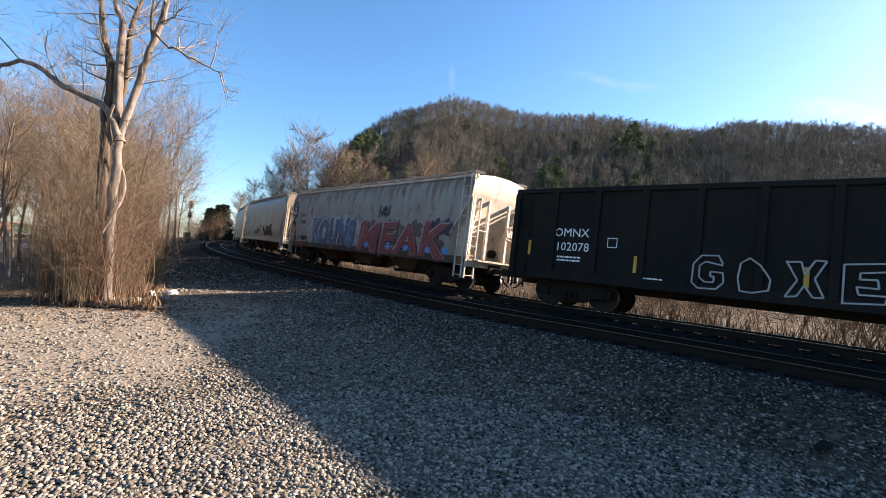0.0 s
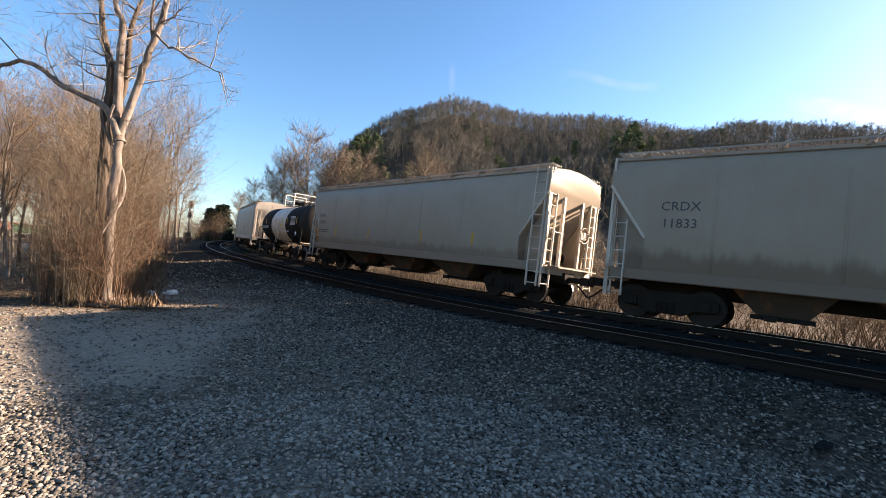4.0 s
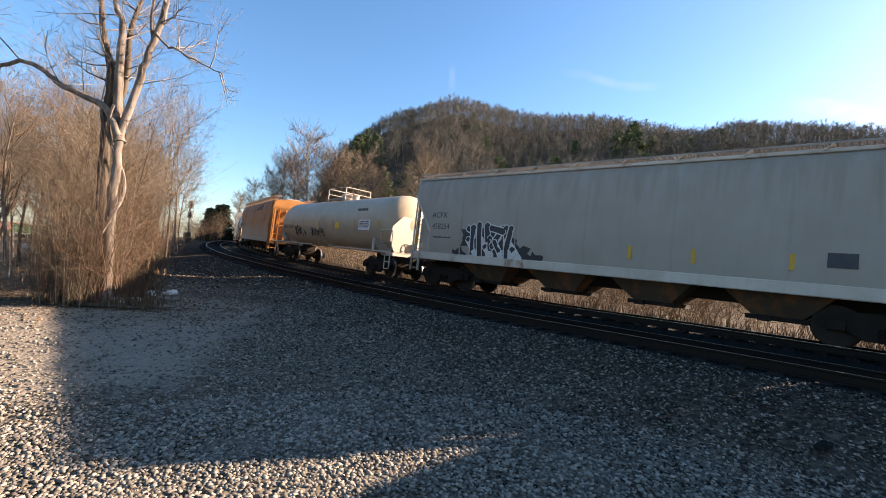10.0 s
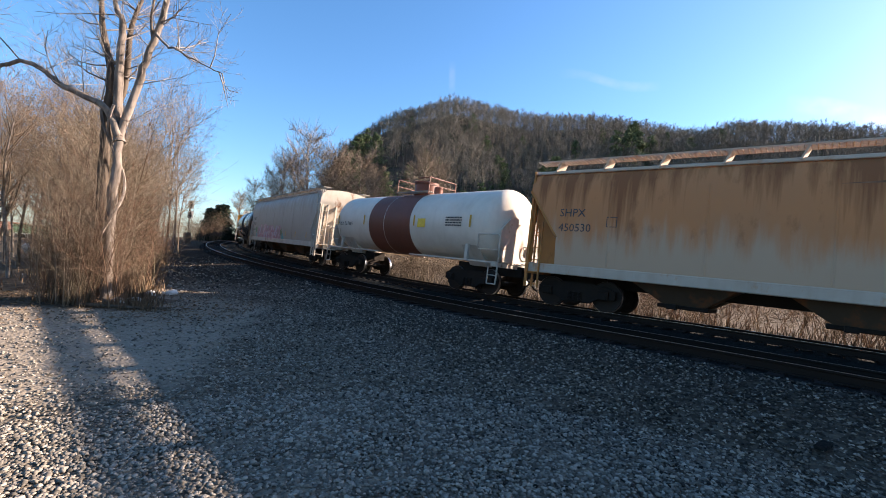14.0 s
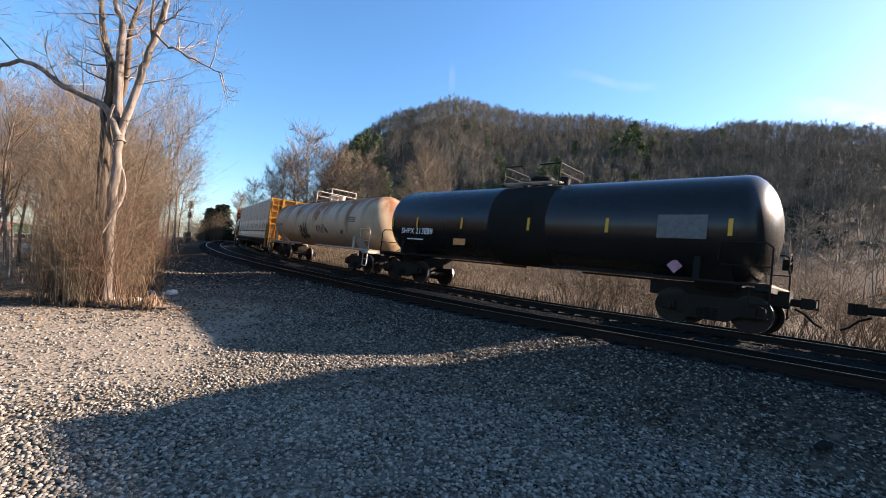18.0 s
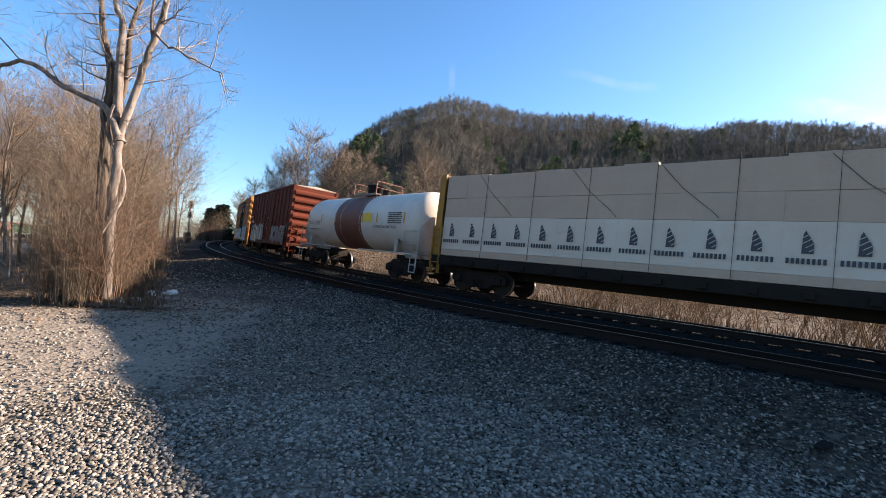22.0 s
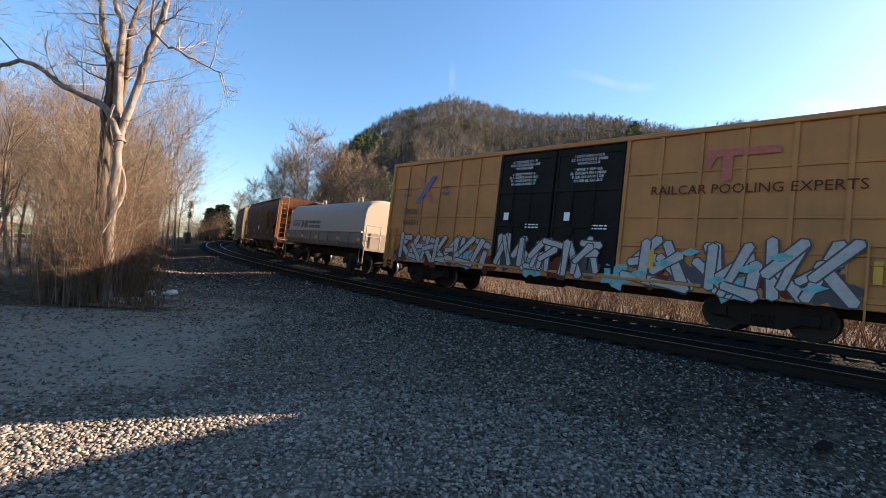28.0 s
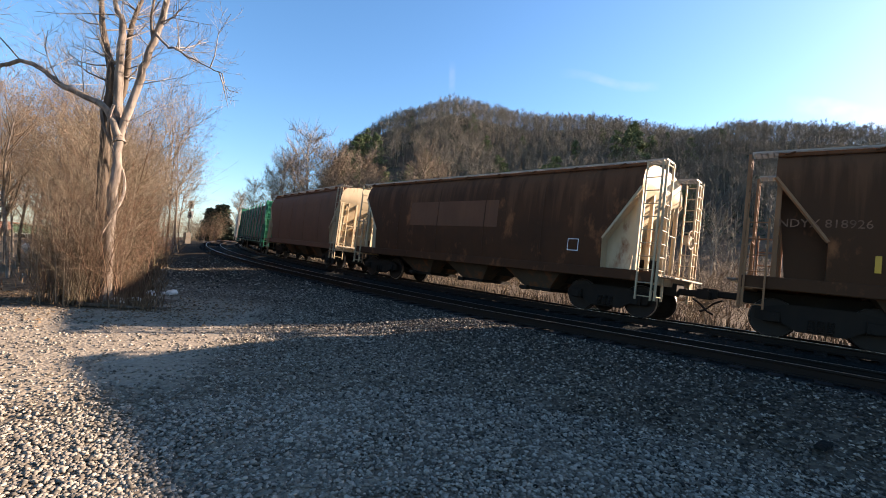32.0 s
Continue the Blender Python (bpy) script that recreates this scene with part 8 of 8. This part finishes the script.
def undergrowth():
    """Dark evergreen shrubs scattered under the bare wood on the hill."""
    rng = np.random.default_rng(37)
    n, k = 900, 46
    az, r = np.radians(rng.uniform(-14, 46, n)), 120 + 190 * rng.random(n) ** 1.2
    x, y = r * np.sin(az), r * np.cos(az)
    z, _ = ground_z(x, y)
    size = rng.uniform(0.9, 2.4, n)
    c = rng.normal(0, 0.5, (n, k, 3)) * np.array([1.0, 1.0, 0.8]) + np.array([0, 0, 0.9])
    v = (c[:, :, None] + rng.normal(0, 0.16, (n, k, 3, 3))) * size[:, None, None, None] + np.stack([x, y, z], -1)[:, None, None]
    tagged(new("hillside_undergrowth", soup("hillside_undergrowth", v, np.arange(n * k * 3).reshape(-1, 3), NEEDLES_LOW)), "dark evergreen shrubs under the bare wood on the hill", "shrubs", kind="stuff")


def trackside_growth():
    """Dry grass, weeds and saplings on the far side of the track."""
    rng = np.random.default_rng(41)
    n = 6000
    s = -70 + 76 * rng.random(n) ** 0.6
    lat = -3.4 - rng.gamma(1.6, 1.6, n)
    h = np.interp(s, ST_S, ST_H)
    x, y = np.interp(s, ST_S, ST_X) + np.sin(h) * lat, np.interp(s, ST_S, ST_Y) - np.cos(h) * lat
    grass_blades("trackside_grass", "tall dry straw grass beyond the track", x, y, (0.15, 0.6), STRAW, rng, 0.22, 0.013)
    shapes, kinds = [], []
    for k in range(3):
        segs = []
        for q in range(6):
            a = rng.uniform(0, 2 * math.pi)
            shoot(rng, segs, (0.3 * math.cos(a), 0.3 * math.sin(a), -0.1), (0.35 * math.cos(a), 0.35 * math.sin(a), 1), rng.uniform(1.2, 2.6), 0.014, 1, 3, (0, 7, 4), 0.12, 0.03, 0.005)
        shapes.append(tube_arrays(segs, lambda lv: 3))
        kinds.append(soup("brushwood", *shapes[k], TWIG_GREY if k else TWIG_TAN))
    rest_v, rest_f, base = [], [], 0
    for k in range(330):
        s = rng.uniform(-45, 14) if k < 48 else rng.uniform(-75, 14)
        lat = -3.7 - (0.8 * rng.random() if k < 48 else rng.gamma(1.6, 1.8))
        hd = float(np.interp(s, ST_S, ST_H))
        x = float(np.interp(s, ST_S, ST_X)) + math.sin(hd) * lat
        y = float(np.interp(s, ST_S, ST_Y)) - math.cos(hd) * lat
        z = float(ground_z([x], [y])[0][0])
        m = pose(x, y, z, 0, 0, rng.uniform(0, 360)) @ Matrix.Scale(rng.uniform(0.7, 1.3) * (1.0 if k < 230 else 1.35), 4)
        if k < 48:
            b = tagged(new("shrub"), "bare brown brush on the far side of the track", "shrub", "brush beyond the track")
            b.matrix_basis = m
            part("brushwood", kinds[k % 3], None, b)
        else:
            v, f = shapes[k % 3]
            mm = np.array(m)
            rest_v.append(v @ mm[:3, :3].T + mm[:3, 3])
            rest_f.append(f + base)
            base += len(v)
    tagged(new("trackside_brush", soup("trackside_brush", np.concatenate(rest_v), np.concatenate(rest_f), TWIG_GREY)), "bare grey-brown brush filling the bank beyond the track", "brush", kind="stuff")
    # fallen leaves at the edge of the lot
    n = 3000
    x, y = rng.uniform(-13.5, -4.6, n), rng.normal(10.7, 0.9, n)
    z, _ = ground_z(x, y)
    e = rng.normal(0, 0.035, (n, 3, 3)) * np.array([1, 1, 0.35])
    v = np.stack([x, y, z + 0.03], -1)[:, None] + e
    tagged(new("fallen_leaves", soup("fallen_leaves", v, np.arange(n * 3).reshape(-1, 3), LEAF)), "brown fallen leaves along the gravel's edge", "leaves", kind="stuff")


# ---------------------------------------------------------------- house, signal, rocks
def house():
    wall = paint("pale_clapboard", (0.30, 0.28, 0.25), (0.30, 0.26, 0.2), 0.3, 0.7)
    green = paint("green_metal_roof", (0.06, 0.105, 0.065), (0.08, 0.10, 0.06), 0.3, 0.5)
    red = paint("weathered_brown_roof", (0.22, 0.12, 0.085), (0.16, 0.09, 0.06), 0.3, 0.6)
    trim = plain("white_trim", (0.42, 0.40, 0.37), 0.6, 0.08)
    glass = plain("dark_window_glass", (0.03, 0.035, 0.04), 0.08, 0.1)
    h = tagged(new("house"), "small pale house with a green metal roof below the bank", "house")
    h.matrix_basis = pose(-87.0, 96.6, -2.2, 0, 0, 42)
    part("wall", Mesh().prism([(-3.4, 0), (3.4, 0), (3.4, 2.4), (-3.4, 2.4)], -2.6, 2.6), wall, h)
    part("gable", Mesh().loft([[(-3.4, -2.6, 2.4), (-3.4, 2.6, 2.4), (-3.4, 0, 4.0)], [(3.4, -2.6, 2.4), (3.4, 2.6, 2.4), (3.4, 0, 4.0)]]), wall, h)
    for sg in (-1, 1):
        part("roof", Mesh().loft([[(-3.8, sg * 3.0, 2.15), (-3.8, 0, 4.08), (-3.8, 0, 4.0), (-3.8, sg * 3.0, 2.07)], [(3.8, sg * 3.0, 2.15), (3.8, 0, 4.08), (3.8, 0, 4.0), (3.8, sg * 3.0, 2.07)]]), green, h)
    part("roof_ridge", Mesh().cbox(-3.85, 3.85, -0.2, 0.2, 4.0, 4.12, 0.05), red, h, "brown ridge cap")
    for x in (-2.0, 0.4, 2.3):
        w = part("window", Mesh().cbox(x - 0.5, x + 0.5, -2.66, -2.58, 0.9, 2.0, 0.02), trim, h)
        part("pane", Mesh().box(x - 0.42, x + 0.42, -2.67, -2.655, 0.98, 1.92), glass, w)
    part("porch", Mesh().cbox(-3.4, 1.0, -4.0, -2.6, 0.0, 0.25, 0.03), trim, h)
    part("porch_roof", Mesh().prism([(-3.5, 2.1), (1.2, 2.1), (1.2, 2.2), (-3.5, 2.2)], -4.1, -2.5), trim, h)
    for x in (-3.3, -1.2, 0.9):
        part("porch_post", Mesh().cbox(x - 0.06, x + 0.06, -4.0, -3.88, 0.25, 2.1, 0.01), trim, h)
    h2 = tagged(new("house"), "distant cream house partly hidden by bare trees", "house")
    h2.matrix_basis = pose(-99.0, 101.0, -2.1, 0, 0, 30)
    part("wall", Mesh().box(-4, 4, -3, 3, 0, 2.8), paint("cream_clapboard", (0.58, 0.50, 0.36), (0.3, 0.26, 0.2), 0.3, 0.7), h2)
    for sg in (-1, 1):
        part("roof", Mesh().loft([[(-4.4, sg * 3.4, 2.6), (-4.4, 0, 4.3), (-4.4, 0, 4.2), (-4.4, sg * 3.4, 2.5)], [(4.4, sg * 3.4, 2.6), (4.4, 0, 4.3), (4.4, 0, 4.2), (4.4, sg * 3.4, 2.5)]]), red, h2)
    v = tagged(new("propane_tank"), "small white tank on the grass near the house", "tank")
    v.matrix_basis = pose(-42.5, 47, float(ground_z([-42.5], [47])[0][0]), 0, 0, 20)
    part("shell", Mesh().lathe_x([(-0.9, 0.05), (-0.8, 0.3), (-0.6, 0.42), (0.6, 0.42), (0.8, 0.3), (0.9, 0.05)], 0, 0.65, 16), trim, v, "", 50)
    for x in (-0.5, 0.5):
        part("leg", Mesh().box(x - 0.08, x + 0.08, -0.3, 0.3, 0, 0.35), trim, v)


def signal_mast():
    steel = paint("signal_mast_paint", (0.07, 0.06, 0.05), (0.04, 0.035, 0.03), 0.4, 0.6)
    black = plain("signal_head_black", (0.012, 0.012, 0.013), 0.5, 0.2)
    m = tagged(new("railway_signal"), "railway signal mast with two black signal heads and a ladder", "signal")
    z, _ = ground_z([-37.3], [66])
    tall = 6.98 - float(z[0])
    m.matrix_basis = pose(-37.3, 66, float(z[0]), 0, 0, -28)
    part("mast", Mesh().lathe_z([(0, 0.14), (0.3, 0.09), (tall, 0.07)], 0, 0, 10), steel, m)
    part("base_cabinet", Mesh().cbox(-0.45, 0.15, -0.4, 0.4, 0, 1.7, 0.04), steel, m)
    for zz in (tall - 2.05, tall - 0.55):
        h = part("signal_head", Mesh().lathe_y([(-0.34, 0.40), (-0.28, 0.42), (-0.2, 0.42)], 0.55, zz, 18).cbox(0.36, 0.74, -0.28, 0.1, zz - 0.55, zz + 0.55, 0.05), black, m)
        for k, dz in enumerate((-0.36, 0.0, 0.36)):
            part("hood", Mesh().lathe_y([(-0.62, 0.13), (-0.3, 0.13)], 0.55, zz + dz, 10, False), black, h)
        part("arm", Mesh().rod((0, 0, zz), (0.45, 0, zz), 0.05), steel, m)
    ld = Mesh()
    for x in (-0.42, -0.12):
        ld.rod((x, 0.32, 0), (x, 0.12, tall), 0.03)
    for k in range(18):
        ld.rod((-0.42, 0.3 - 0.01 * k, 0.35 * k), (-0.12, 0.3 - 0.01 * k, 0.35 * k), 0.018)
    part("ladder", ld, steel, m)


def rocks_and_litter():
    pale = plain("pale_limestone", (0.52, 0.50, 0.46), 0.85, 0.25, 6.0, bump=0.6)
    rng = random.Random(13)
    for k in range(13):
        x, y = ((-7.75, 11.1) if k < 9 else (-7.75, 12.6))
        x, y = x + rng.uniform(-0.4, 0.4), y + rng.uniform(-0.35, 0.25)
        r = rng.uniform(0.06, 0.16)
        bm = bmesh.new()
        bmesh.ops.create_icosphere(bm, subdivisions=2, radius=r)
        for v in bm.verts:
            v.co *= 1 + 0.35 * noise.noise(v.co * 9 + Vector((k, 0, 0)))
            v.co.z *= 0.65
        me = bpy.data.meshes.new("rock")
        bm.to_mesh(me)
        bm.free()
        me.materials.append(pale)
        ob = tagged(new("rock", me), "pale broken limestone rock at the foot of the thicket", "rock", "pale rocks by the brush")
        ob.matrix_basis = pose(x, y, float(ground_z([x], [y])[0][0]) + r * 0.3, 0, 0, rng.uniform(0, 360))
    lg = Mesh()
    pts = [Vector((x, y, float(ground_z([x], [y])[0][0]) + 0.05)) for x, y in ((-8.2, 10.3), (-7.6, 10.42), (-7.0, 10.38), (-6.3, 10.55))]
    for a, b, r in zip(pts[:-1], pts[1:], (0.045, 0.04, 0.03)):
        lg.rod(a, b, r, 7, r * 0.85)
    tagged(new("fallen_branch", lg.data("fallen_branch", BARK_DARK)), "fallen bare branch lying on the gravel's edge", "branch")
    tie = Mesh().cbox(-0.32, 0.32, -0.06, 0.06, 0, 0.05, 0.012).data("scrap_board", BALLAST)
    ob = tagged(new("scrap_board", tie), "dark scrap of wood lying in the gravel", "scrap")
    ob.matrix_basis = pose(4.74, 5.44, float(ground_z([4.74], [5.44])[0][0]), 0, 4, 40)


def vapour_trails():
    """Thin white trails and a streak of cloud in the far sky."""
    m = bpy.data.materials.new("thin_cloud")
    nt, nodes, links, bsdf = nodes_of(m)
    att = nodes.new("ShaderNodeAttribute")
    att.attribute_name = "veil"
    tc = nodes.new("ShaderNodeTexCoord")
    r = ramp(nodes, [(0.3, (0, 0, 0)), (0.75, (1, 1, 1))])
    links.new(noise_tex(nodes, links, tc.outputs["Object"], 0.012, (1, 1, 1), 8, 0.6), r.inputs[0])
    k = nodes.new("ShaderNodeMath")
    k.operation = "MULTIPLY"
    links.new(r.outputs[0], k.inputs[0])
    links.new(att.outputs["Fac"], k.inputs[1])
    glow = nodes.new("ShaderNodeEmission")
    glow.inputs["Color"].default_value, glow.inputs["Strength"].default_value = (1.0, 0.97, 0.93, 1), 0.26
    clear = nodes.new("ShaderNodeBsdfTransparent")
    mx = nodes.new("ShaderNodeMixShader")
    links.new(k.outputs[0], mx.inputs[0])
    links.new(clear.outputs[0], mx.inputs[1])
    links.new(glow.outputs[0], mx.inputs[2])
    links.new(mx.outputs[0], nodes["Material Output"].inputs["Surface"])
    far = 1400.0
    for a0, e0, a1, e1, w, dens in ((-0.3, 19.3, -0.6, 23.8, 0.5, 0.16), (13.0, 22.8, 24.5, 20.7, 0.6, 0.2), (36.5, 17.8, 49.0, 14.2, 1.0, 0.9)):
        n, v, f, veil = 30, [], [], []
        for i in range(n + 1):
            t = i / n
            for j in range(7):
                q = j / 3 - 1
                a = radians(a0 + (a1 - a0) * t + (q * w if abs(a1 - a0) < 3 else 0))
                e = radians(e0 + (e1 - e0) * t + (0 if abs(a1 - a0) < 3 else q * w + 0.25 * math.sin(7 * t)))
                v.append((far * math.sin(a), far * math.cos(a), far * math.tan(e)))
                veil.append(dens * (1 - q * q) * min(1.0, 4 * t * (1 - t) + 0.1))
        for i in range(n):
            for j in range(6):
                f.append((i * 7 + j, i * 7 + j + 1, i * 7 + j + 8, i * 7 + j + 7))
        me = soup("sky_streak", np.array(v), np.array(f), m)
        at = me.attributes.new("veil", "FLOAT", "POINT")
        at.data.foreach_set("value", np.array(veil, np.float32))
        tagged(new("sky_streak", me), "faint white vapour trail in the clear blue sky", "cloud", kind="structure")


vapour_trails()
old_tree()
thicket()
bare_trees()
conifers()
hill_woods()
undergrowth()
trackside_growth()
house()
signal_mast()
rocks_and_litter()


# ---------------------------------------------------------------- what moves
def motions():
    steps = [k * 0.5 for k in range(65)]
    for car, mid, half in TRAIN:
        walk(car, [(t, line_pose(mid + run(t), half)) for t in steps])
    # wheels roll while their car is near
    for w, k, (x, y, z) in SPINS:
        car, mid, half = TRAIN[k]
        rows = []
        t = 0.0
        while t < 32.0:
            s = mid + run(t)
            if -42.0 < s < 12.0:
                rows.append((t, pose(x, y, z, 0, math.degrees((mid + run(t)) / 0.457), 0)))
            t += 2.0 / 30
        if not rows:
            rows = [(0.0, pose(x, y, z)), (32.0, pose(x, y, z))]
        if rows[0][0] > 0:
            rows.insert(0, (0.0, rows[0][1]))
        if rows[-1][0] < 32.0:
            rows.append((32.0, rows[-1][1]))
        walk(w, rows)


motions()
